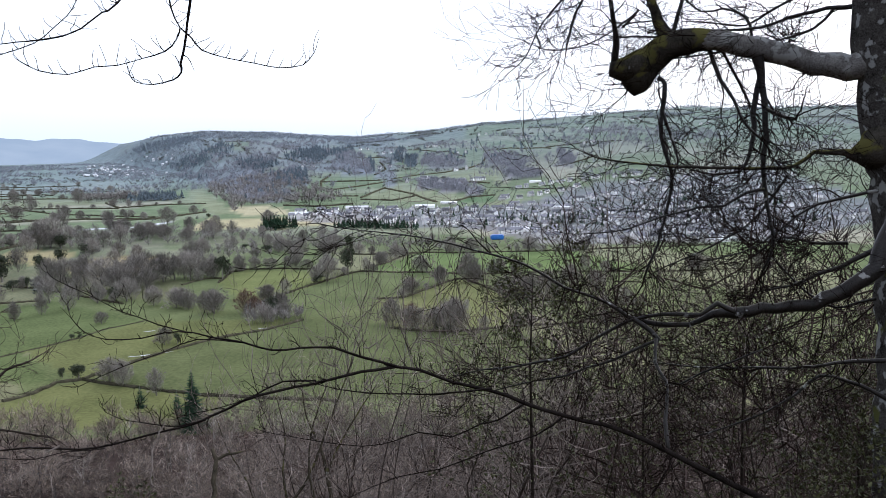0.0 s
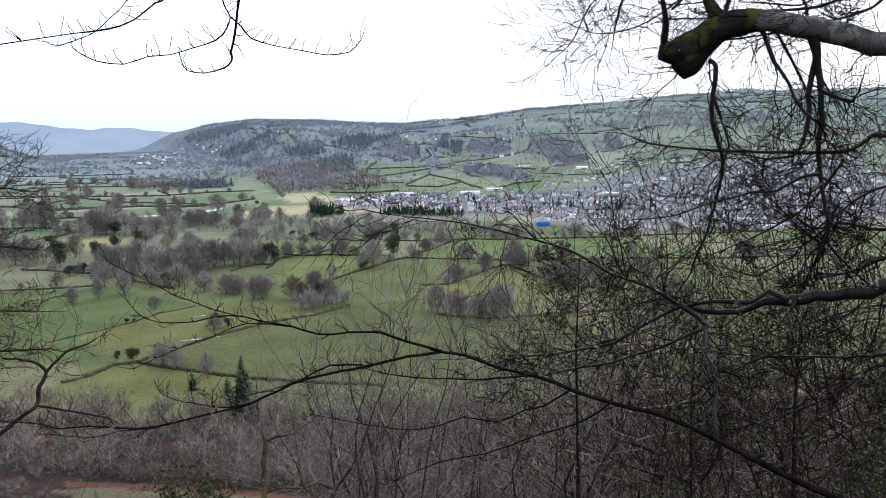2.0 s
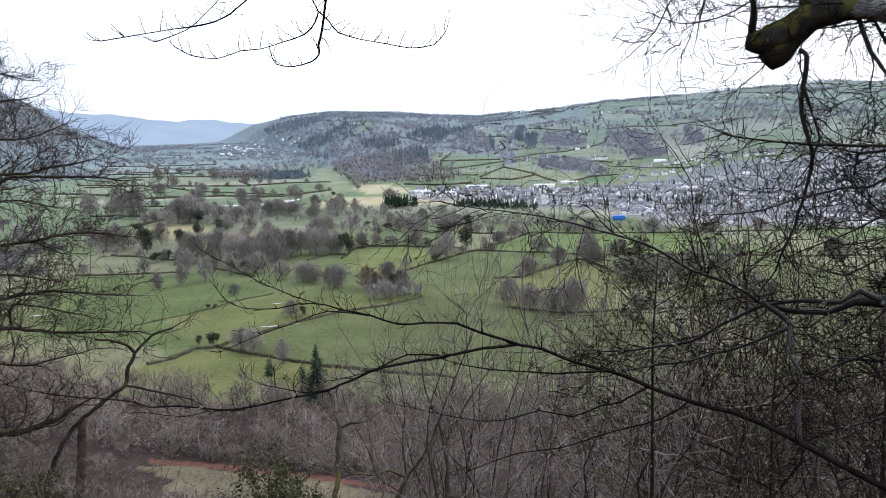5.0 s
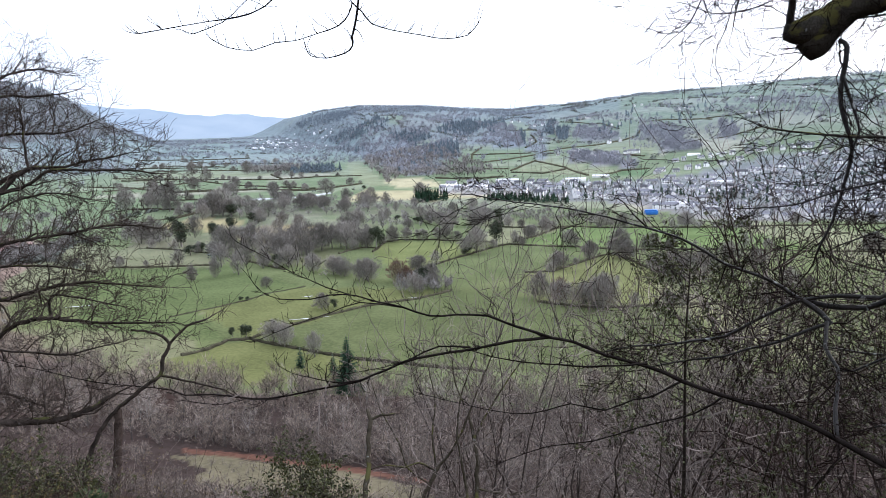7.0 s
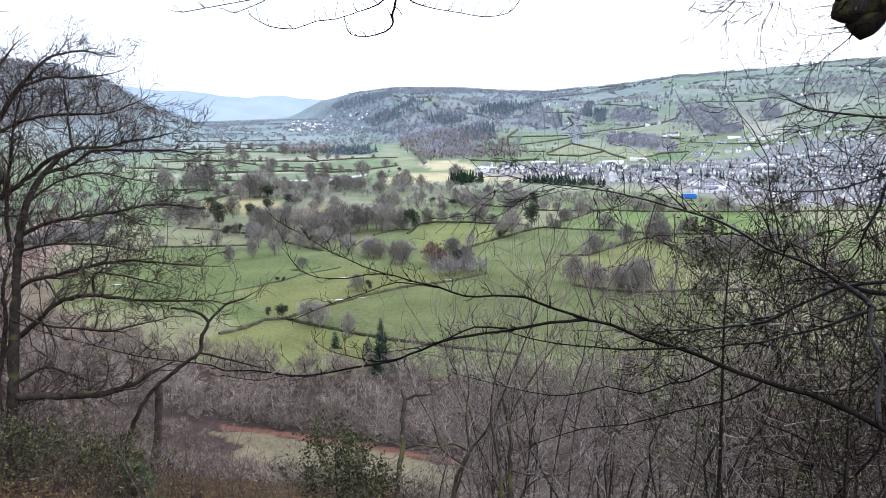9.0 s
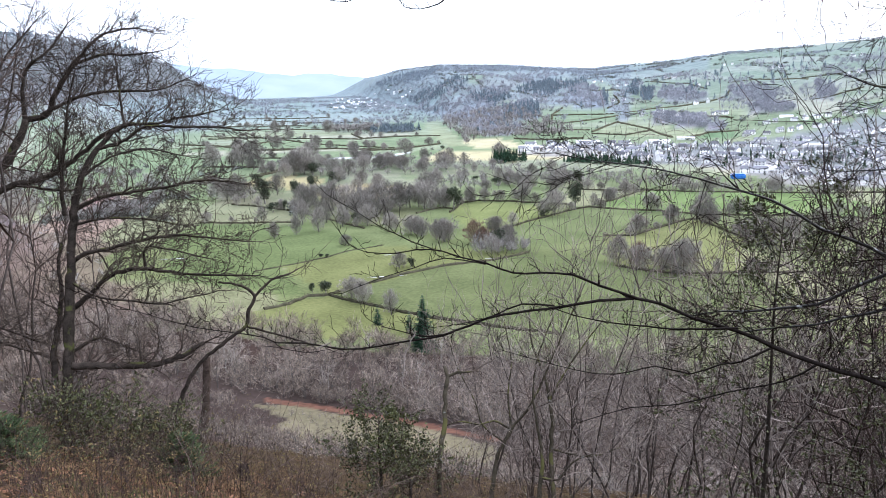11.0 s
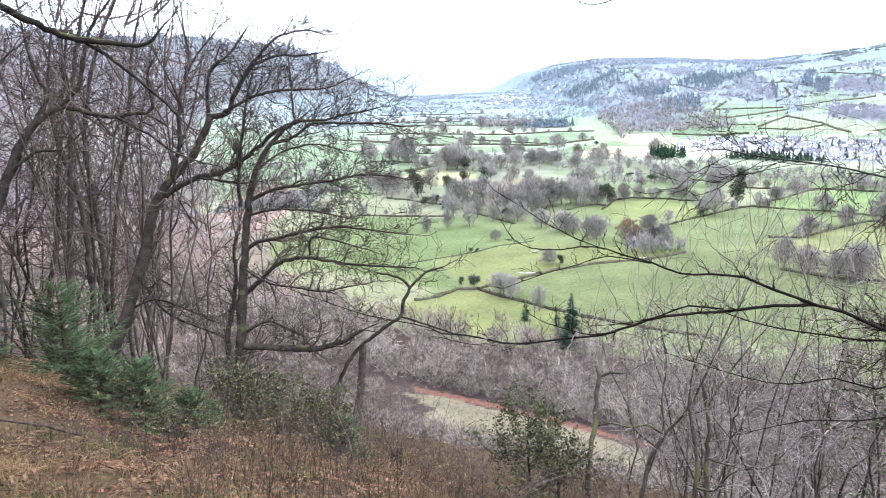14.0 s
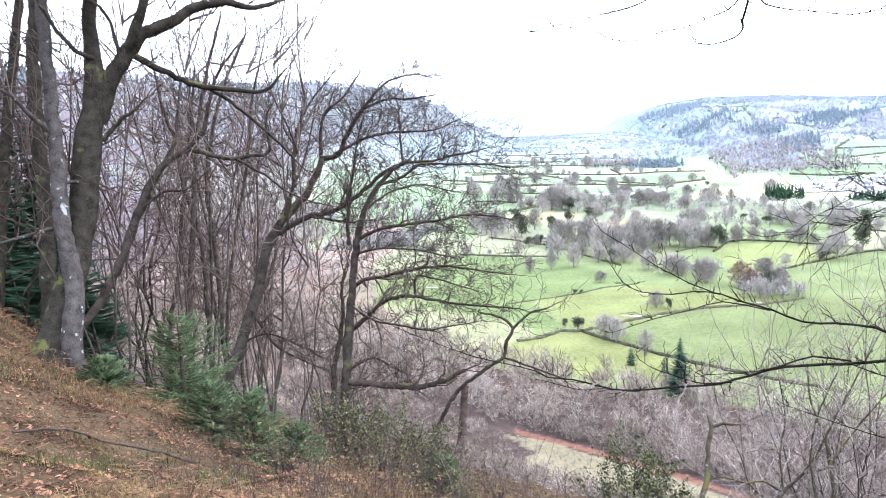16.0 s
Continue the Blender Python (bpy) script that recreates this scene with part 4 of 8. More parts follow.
# ---- woods and scattered trees: uncountable, one mesh a wood ----
def wood(name, label, pts, h, half, shards, wide, material, seed, conifer=False, low=0.15, bark=M_LIMB_FAR):
    """Many trees in one mesh: a trunk and a cloud of upswept twigs each, or tiers of boughs."""
    g = np.random.default_rng(seed)
    t = Tubes()
    pts = np.asarray(pts, dtype=float)
    n = len(pts)
    O = np.concatenate([pts, height(pts[:, 0], pts[:, 1])[:, None]], 1)
    hh = h * g.uniform(0.6, 1.2, n)
    lean = g.normal(scale=0.03, size=(n, 2)) * hh[:, None]
    top = O + np.concatenate([lean, (hh * (0.98 if conifer else 0.75))[:, None]], 1)
    for k in range(3):
        s = np.stack([np.cos(k * 2.1) * np.ones(n), np.sin(k * 2.1) * np.ones(n), 0 * hh], 1) * (0.013 * hh)[:, None]
        t.tris(np.stack([O - s - [0, 0, 0.5], O + s - [0, 0, 0.5], top], 1))
    bark_faces = len(t.f)
    if conifer:
        k = 30
        u = g.random((n, k)) ** 0.8
        th = g.uniform(0, 2 * math.pi, (n, k))
        H = hh[:, None]
        rad = half * H * (1 - u) * g.uniform(0.6, 1.1, (n, k)) + 0.02 * H
        o = O[:, None, :]
        c = np.stack([rad * np.cos(th) * 0.45, rad * np.sin(th) * 0.45, H * (0.12 + 0.86 * u)], -1) + o
        e = np.stack([rad * np.cos(th), rad * np.sin(th), H * (0.05 + 0.82 * u)], -1) + o
        s = np.stack([-np.sin(th), np.cos(th), 0 * th], -1) * (rad * 0.55 + 0.012 * H)[..., None]
        up = np.stack([0 * th, 0 * th, 0.10 * H * np.ones((n, k))], -1)
        t.tris(np.stack([c + up, e - s, e + s], 2).reshape(-1, 3, 3))
    else:
        # limbs fan out from the trunk, each with sprays of twigs along its outer part
        K = max(4, min(11, shards // 6))
        per = shards // K
        th = g.uniform(0, 2 * math.pi, (n, K)) 
        reach = half * g.uniform(0.3, 0.95, (n, K)) * g.uniform(0.8, 1.2, (n, 1))
        H = hh[:, None, None]
        axis = np.stack([np.cos(th) * reach, np.sin(th) * reach, g.uniform(0.18, 0.52, (n, K)) * (1.25 - reach / half * 0.7)], -1) * H
        base = O[:, None, :] + np.stack([0 * th, 0 * th, g.uniform(low, 0.42, (n, K))], -1) * H
        sd = np.cross(axis, g.normal(size=(n, K, 3)))
        sd *= wide * 1.1 * H / (np.linalg.norm(sd, axis=-1, keepdims=True) + 1e-9)
        t.tris(np.stack([base - sd, base + sd, base + axis], 2).reshape(-1, 3, 3))
        bark_faces = len(t.f)
        s = g.uniform(0.3, 1.0, (n, K, per, 1))
        out = axis[:, :, None, :] / (np.linalg.norm(axis, axis=-1)[:, :, None, None] + 1e-9) * 0.8 + g.normal(scale=0.5, size=(n, K, per, 3)) + [0, 0, 0.2]
        out /= np.linalg.norm(out, axis=-1, keepdims=True)
        c = base[:, :, None, :] + axis[:, :, None, :] * s + g.normal(scale=0.03, size=(n, K, per, 3)) * H[..., None]
        sd = np.cross(out, g.normal(size=(n, K, per, 3)))
        sd *= wide * g.uniform(0.6, 1.4, (n, K, per, 1)) * H[..., None] / (np.linalg.norm(sd, axis=-1, keepdims=True) + 1e-9)
        tip = c + out * g.uniform(0.10, 0.26, (n, K, per, 1)) * H[..., None]
        t.tris(np.stack([c - sd, c + sd, tip], 3).reshape(-1, 3, 3))
    ob = new(name, bark_first(t.mesh(name, (bark, material), False), bark_faces))
    return tagged(ob, label, "wood", kind="stuff")


def scatter(n, poly, seed, gap=0.0):
    """Points in an outline; gap thins them by slow noise."""
    g = np.random.default_rng(seed)
    P = np.array(poly)
    out = []
    while len(out) < n:
        q = g.uniform(P.min(0), P.max(0), (n * 3, 2))
        q = q[inside(q[:, 0], q[:, 1], poly)]
        if gap:
            q = q[wobble(q[:, 0], q[:, 1], 45, seed) > gap]
        out += q.tolist()
    return out[:n]


def patch(n, cx, cy, half, deep, seed):
    """Points in an ellipse whose long way runs away from the origin."""
    g = np.random.default_rng(seed)
    a, q = g.uniform(0, 2 * math.pi, n), np.sqrt(g.random(n))
    r = math.hypot(cx, cy)
    f = np.array([cx / r, cy / r])
    s = np.array([f[1], -f[0]])
    return [(np.array([cx, cy]) + s * half * math.cos(t) * k + f * deep * math.sin(t) * k).tolist() for t, k in zip(a, q)]


for poly, n, seed in ((RIVERSIDE, 22, 171), ([(-215, 640), (-165, 560), (-180, 500), (-240, 490), (-330, 690)], 6, 174), ([(-250, 690), (-90, 690), (-90, 615), (-200, 612)], 6, 175)):
    for k, (x, y) in enumerate(scatter(n, poly, seed)):
        (SLIM if k % 5 == 4 else OAKS).put(x, y, 8 + (k * 37 % 80) / 10, 1.15)
BARE = "grey-brown bare winter woodland on the valley floor"
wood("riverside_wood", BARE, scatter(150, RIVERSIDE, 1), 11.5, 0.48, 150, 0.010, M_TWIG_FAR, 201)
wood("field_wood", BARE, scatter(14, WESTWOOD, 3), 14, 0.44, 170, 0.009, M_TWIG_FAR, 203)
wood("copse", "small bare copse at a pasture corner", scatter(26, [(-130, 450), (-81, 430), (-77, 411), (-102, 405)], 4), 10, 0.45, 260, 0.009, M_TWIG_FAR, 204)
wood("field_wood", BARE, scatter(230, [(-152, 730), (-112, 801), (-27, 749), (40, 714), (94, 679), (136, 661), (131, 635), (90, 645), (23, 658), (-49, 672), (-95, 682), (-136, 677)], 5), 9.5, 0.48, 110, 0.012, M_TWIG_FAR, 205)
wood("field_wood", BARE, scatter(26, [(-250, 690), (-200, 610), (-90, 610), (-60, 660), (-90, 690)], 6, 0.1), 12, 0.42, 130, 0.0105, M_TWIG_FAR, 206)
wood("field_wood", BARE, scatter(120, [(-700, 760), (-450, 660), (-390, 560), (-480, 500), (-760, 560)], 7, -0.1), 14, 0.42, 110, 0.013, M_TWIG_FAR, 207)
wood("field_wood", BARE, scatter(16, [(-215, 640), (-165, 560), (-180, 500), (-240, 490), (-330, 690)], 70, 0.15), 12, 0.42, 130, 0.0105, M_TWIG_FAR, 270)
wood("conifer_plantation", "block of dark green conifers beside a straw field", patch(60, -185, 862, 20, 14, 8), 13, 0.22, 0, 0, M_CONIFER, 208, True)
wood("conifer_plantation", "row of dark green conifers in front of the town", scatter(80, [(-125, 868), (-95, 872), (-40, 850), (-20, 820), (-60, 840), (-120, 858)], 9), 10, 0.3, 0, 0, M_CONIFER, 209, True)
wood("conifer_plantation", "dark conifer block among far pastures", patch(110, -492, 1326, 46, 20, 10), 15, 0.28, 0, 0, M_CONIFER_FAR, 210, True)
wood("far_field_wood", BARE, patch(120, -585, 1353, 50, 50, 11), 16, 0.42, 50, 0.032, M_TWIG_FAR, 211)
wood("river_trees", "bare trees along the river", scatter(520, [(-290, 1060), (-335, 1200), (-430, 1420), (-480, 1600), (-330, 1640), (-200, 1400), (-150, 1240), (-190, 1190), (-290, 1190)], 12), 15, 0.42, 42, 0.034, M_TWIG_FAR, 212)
HILL = "bare brown wood on the hillside above the town"
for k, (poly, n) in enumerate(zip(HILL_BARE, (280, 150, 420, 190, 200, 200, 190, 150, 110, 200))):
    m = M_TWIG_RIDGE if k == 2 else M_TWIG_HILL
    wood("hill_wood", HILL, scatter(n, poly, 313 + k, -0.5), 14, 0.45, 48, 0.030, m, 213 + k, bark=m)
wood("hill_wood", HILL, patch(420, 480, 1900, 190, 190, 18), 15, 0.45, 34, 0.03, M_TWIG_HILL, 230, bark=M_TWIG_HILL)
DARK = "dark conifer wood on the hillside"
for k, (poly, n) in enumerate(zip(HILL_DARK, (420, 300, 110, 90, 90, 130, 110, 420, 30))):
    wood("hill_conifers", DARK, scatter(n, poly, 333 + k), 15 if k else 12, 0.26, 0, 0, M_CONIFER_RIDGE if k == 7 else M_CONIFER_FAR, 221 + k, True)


def hill_woods():
    """Copses over the rest of the hill."""
    g = np.random.default_rng(33)
    a, r = np.radians(g.uniform(-24, 36, 30000)), np.sqrt(g.uniform(1350 ** 2, 3700 ** 2, 30000))
    x, y = r * np.sin(a), r * np.cos(a)
    k = (wobble(x, y, 120, 9) > 0.34) & (height(x, y) > 12)
    k |= (np.degrees(a) < -3.5) & (wobble(x, y, 150, 14) > -0.3) & (g.random(30000) < 0.55) & (height(x, y) > 9)
    k |= (np.degrees(a) < -11) & (r > 2300) & (wobble(x, y, 200, 4) > -0.3) & (g.random(30000) < 0.6) & (height(x, y) > 20)
    for poly, _ in HILL_FIELDS:
        k &= ~inside(x, y, poly)
    return np.stack([x[k], y[k]], 1)[:7000]


copses = hill_woods()
beyond = np.hypot(copses[:, 0], copses[:, 1]) > 2450
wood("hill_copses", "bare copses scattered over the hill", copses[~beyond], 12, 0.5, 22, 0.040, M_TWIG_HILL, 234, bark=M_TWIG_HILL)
wood("ridge_copses", "bare woods along the ridge, coloured pale for haze", copses[beyond], 12, 0.5, 20, 0.042, M_TWIG_RIDGE, 235, bark=M_TWIG_RIDGE)


def hill_hedges():
    """Clumps along the edges of the small fields, up the hill and over the far valley floor."""
    g = np.random.default_rng(31)
    a, r = np.radians(g.uniform(-44, 36, 260000)), np.sqrt(g.uniform(950 ** 2, 3650 ** 2, 260000))
    west = g.random(260000) < 0.10
    a = np.where(west, np.radians(g.uniform(-45, -23, 260000)), a)
    r = np.where(west, g.uniform(580, 960, 260000), r)
    x, y = r * np.sin(a), r * np.cos(a)
    idx, edge = cells(x, y)
    keep = (edge < np.where(west, 2.5, np.where(height(x, y) < 12, 2.2, 5.0))) & (height(x, y) < 400)
    for woodland in WOODLAND:
        keep &= ~inside(x, y, woodland)
    keep &= (wobble(x, y, 55, 21) > -0.22) & (x > -1150 - 0.27 * (y - 800))
    for poly, _ in FIELDS + HILL_FIELDS:
        keep &= ~inside(x, y, poly)
    x, y = x[keep], y[keep]
    z = height(x, y)
    n = len(x)
    t = Tubes()
    for k in range(5):
        c = np.stack([x + g.normal(scale=2.2, size=n), y + g.normal(scale=2.2, size=n), z + g.uniform(0.3, 3.4, n)], 1)
        t.tris(leaf_tris(c, 1.2 + np.hypot(x, y) / 1300, g, 0.3, 0.8))
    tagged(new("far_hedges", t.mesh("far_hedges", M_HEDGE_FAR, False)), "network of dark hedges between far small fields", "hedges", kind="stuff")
    pick = g.random(n) < np.where(z < 12, 0.2, 0.4)
    return np.stack([x[pick], y[pick]], 1)


for i, line in enumerate(HILL_HEDGES):
    hedge(line, 3.0, 2.0, 120 + i, "dark hedge climbing between hillside pastures")
trees_on_hedges = hill_hedges()
far_off = np.hypot(trees_on_hedges[:, 0], trees_on_hedges[:, 1]) > 1250
remote = np.hypot(trees_on_hedges[:, 0], trees_on_hedges[:, 1]) > 2450
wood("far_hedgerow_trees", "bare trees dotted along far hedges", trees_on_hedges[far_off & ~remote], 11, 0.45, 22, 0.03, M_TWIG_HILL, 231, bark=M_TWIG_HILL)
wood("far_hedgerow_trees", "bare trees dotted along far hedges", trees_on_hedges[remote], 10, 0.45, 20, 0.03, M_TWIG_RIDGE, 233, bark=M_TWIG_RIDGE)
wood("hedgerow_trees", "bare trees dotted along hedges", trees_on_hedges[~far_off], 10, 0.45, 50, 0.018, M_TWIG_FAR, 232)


def valley_head_woods():
    g = np.random.default_rng(41)
    a, r = np.radians(g.uniform(-42, -12, 20000)), np.sqrt(g.uniform(1450 ** 2, 3900 ** 2, 20000))
    x, y = r * np.sin(a), r * np.cos(a)
    k = (wobble(x, y, 170, 8) > 0.12 - 0.3 * smooth(1700, 2600, r)) & (height(x, y) < 70)
    return np.stack([x[k], y[k]], 1)[:5000]


wood("valley_head_wood", "woods filling the far valley floor, coloured grey for haze", valley_head_woods(), 12, 0.55, 12, 0.06, M_TWIG_RIDGE, 242, bark=M_TWIG_HILL)


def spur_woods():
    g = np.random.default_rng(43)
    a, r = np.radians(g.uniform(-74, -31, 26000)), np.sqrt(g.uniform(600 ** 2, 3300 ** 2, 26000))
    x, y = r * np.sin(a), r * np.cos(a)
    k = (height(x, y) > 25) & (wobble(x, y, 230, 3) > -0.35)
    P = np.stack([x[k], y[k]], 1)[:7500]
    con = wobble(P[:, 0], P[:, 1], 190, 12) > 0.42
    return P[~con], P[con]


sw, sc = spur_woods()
wood("spur_wood", "bare wood covering the spur, coloured purple-grey for haze", sw, 17, 0.5, 14, 0.058, M_TWIG_SPUR, 244, bark=M_TWIG_SPUR)
wood("spur_conifers", "conifers on the wooded spur, coloured blue-green for haze", sc, 18, 0.26, 0, 0, M_CONIFER_FAR, 245, True)

# scattered conifers and bare trees that break up the woods of the hill
wood("hill_conifers", DARK, scatter(60, HILL_BARE[0], 371, 0.2), 14, 0.26, 0, 0, M_CONIFER_FAR, 271, True)
wood("hill_conifers", DARK, scatter(60, [(-240, 1500), (-60, 1700), (150, 1600), (300, 1750), (420, 2300), (-300, 2300)], 372), 17, 0.26, 0, 0, M_CONIFER_FAR, 272, True)
wood("hill_copses", "bare copses scattered over the hill", scatter(420, [(-330, 1450), (-60, 1330), (150, 1380), (330, 1500), (520, 2300), (-350, 2400)], 373, 0.15), 15, 0.45, 40, 0.032, M_TWIG_HILL, 273, bark=M_TWIG_HILL)

# the wood at the foot of the camera's own hillside
FOOT = "grey-brown bare wood at the foot of the slope"
wood("slope_foot_wood", FOOT, scatter(1000, [(-400, 330), (-190, 262), (-120, 243), (-70, 252), (40, 268), (230, 270), (230, 178), (20, 165), (-36, 157), (-73, 167), (-110, 168), (-260, 190), (-420, 240)], 45), 12, 0.40, 230, 0.0052, M_TWIG_FOOT, 246, low=0.03)
wood("pale_slope_wood", "pale bare trees standing among the wood at the slope's foot", scatter(90, [(-260, 240), (-110, 232), (40, 255), (150, 240), (150, 180), (20, 168), (-110, 172), (-240, 200)], 61), 13, 0.36, 130, 0.0045, M_TWIG_PALE, 261, low=0.06, bark=M_LIMB_PALE)
wood("pale_slope_wood", "pale bare trees standing among the wood at the slope's foot", scatter(60, [(-24, 140), (60, 160), (110, 130), (60, 75), (-8, 75)], 62), 8.5, 0.42, 170, 0.0038, M_TWIG_PALE, 262, low=0.06, bark=M_LIMB_PALE)
wood("slope_foot_scrub", "low dark scrub along the edge of the slope's wood", scatter(620, [(-330, 262), (-190, 250), (-70, 246), (40, 255), (40, 165), (-36, 157), (-73, 167), (-110, 168), (-260, 190)], 54), 4.5, 0.55, 110, 0.013, M_TWIG_FOOT, 254, low=0.0)
wood("slope_foot_scrub", "low dark scrub along the edge of the slope's wood", scatter(190, [(-125, 186), (-15, 174), (-36, 156), (-73, 166), (-112, 167)], 55), 5.5, 0.5, 150, 0.010, M_TWIG_FOOT, 255, low=0.0)
wood("slope_foot_wood", FOOT, scatter(420, [(-25, 178), (210, 180), (210, 90), (-10, 90), (-24, 135)], 47), 9, 0.42, 240, 0.0048, M_TWIG_FOOT, 247, low=0.03)
wood("slope_foot_wood", FOOT, scatter(230, [(-130, 168), (-330, 190), (-420, 130), (-200, 90), (-110, 128)], 48), 9, 0.42, 220, 0.006, M_TWIG_FOOT, 248, low=0.03)
wood("slope_foot_wood", FOOT, scatter(620, [(-340, 300), (-480, 470), (-640, 540), (-1200, 620), (-1200, 250), (-420, 140), (-260, 195), (-230, 262)], 52), 12, 0.45, 110, 0.013, M_TWIG_FOOT, 252, low=0.03)
wood("slope_scrub", "low bare scrub on the open slope below", scatter(380, [(-14, 24), (-42, 60), (-85, 122), (-12, 92), (-2, 34)], 57), 2.0, 0.55, 110, 0.009, M_TWIG_FOOT, 257, low=0.0)
wood("slope_scrub", "low bare scrub on the open slope below", scatter(280, [(-130, 170), (-99, 160), (-86, 140), (-68, 121), (-40, 88), (-70, 66), (-125, 105)], 59), 3.4, 0.5, 120, 0.008, M_TWIG_FOOT, 259, low=0.0)
wood("pasture_scrub", "thin pale scrub over the rough pasture", scatter(130, [(-97, 158), (-60, 152), (-34, 145), (-30, 130), (-66, 122), (-86, 140)], 58), 2.2, 0.6, 90, 0.008, M_TWIG_FOOT, 258, low=0.0)
wood("western_scrub", "bare scrub and small trees beside rough pasture", scatter(230, [(-250, 290), (-330, 395), (-355, 400), (-400, 500), (-560, 640), (-720, 600), (-440, 300)], 56), 8, 0.5, 110, 0.012, M_TWIG_FAR, 256, low=0.03)
wood("slope_foot_wood", FOOT, scatter(200, [(-20, 30), (-130, 128), (-420, 140), (-420, 60), (-60, 22)], 53), 8, 0.42, 200, 0.008, M_SHADE_WOOD, 253, low=0.03)
wood("slope_foot_wood", FOOT, scatter(80, [(-85, 122), (-28, 128), (-12, 88), (-70, 85)], 49), 3.6, 0.45, 170, 0.008, M_TWIG_FOOT, 249, low=0.03)


# ---- the town ----
def house_meshes(L, W, H, rise, chimneys=1, material=M_WALL):
    """Walls with gables, a pitched roof with eaves, chimney and dark windows, for one house."""
    def box(x0, x1, y0, y1, z0, z1):
        v = [(x, y, z) for z in (z0, z1) for y in (y0, y1) for x in (x0, x1)]
        return v, [(0, 2, 3, 1), (4, 5, 7, 6), (0, 1, 5, 4), (2, 6, 7, 3), (0, 4, 6, 2), (1, 3, 7, 5)]
    a, b = L / 2, W / 2
    wall = mesh_of("wall", [(-a, -b, -2), (a, -b, -2), (a, b, -2), (-a, b, -2), (-a, -b, H), (a, -b, H), (a, b, H), (-a, b, H), (-a, 0, H + rise), (a, 0, H + rise)],
                   [(0, 1, 5, 4), (2, 3, 7, 6), (1, 2, 6, 9, 5), (3, 0, 4, 8, 7)], material)
    e, d = 0.4, 0.25
    k = rise / b * e
    roof = mesh_of("roof", [(-a - e, -b - e, H - k), (a + e, -b - e, H - k), (a + e, 0, H + rise), (-a - e, 0, H + rise), (a + e, b + e, H - k), (-a - e, b + e, H - k),
                            (-a - e, -b - e, H - k + d), (a + e, -b - e, H - k + d), (a + e, 0, H + rise + d), (-a - e, 0, H + rise + d), (a + e, b + e, H - k + d), (-a - e, b + e, H - k + d)],
                   [(6, 7, 8, 9), (9, 8, 10, 11), (0, 3, 2, 1), (3, 5, 4, 2), (0, 1, 7, 6), (5, 11, 10, 4), (0, 6, 9, 3), (3, 9, 11, 5), (1, 2, 8, 7), (2, 4, 10, 8)], M_SLATE)
    chim = mesh_of("chimney", *box(a - 1.1, a - 0.3, -0.5, 0.5, H + rise * 0.5, H + rise + 1.3), M_WALL)
    win = mesh_of("window", *box(-0.5, 0.5, -0.08, 0.08, -0.65, 0.65), M_PANE)
    return wall, roof, chim, win, (L, W, H)


def house(meshes, label):
    t = thing("house", label, "house", "houses of the town")
    wall, roof, chim, win, (L, W, H) = meshes
    body = part("wall", wall, t)
    part("roof", roof, t)
    part("chimney", chim, t)
    for z in ((1.4, H - 1.0) if H > 4 else (1.4,)):
        for x in np.linspace(-L * 0.32, L * 0.32, 3 if L > 8 else 2):
            for y in (-W / 2, W / 2):
                o = part("window", win, body)
                o.location = (x, y, z)
    return t


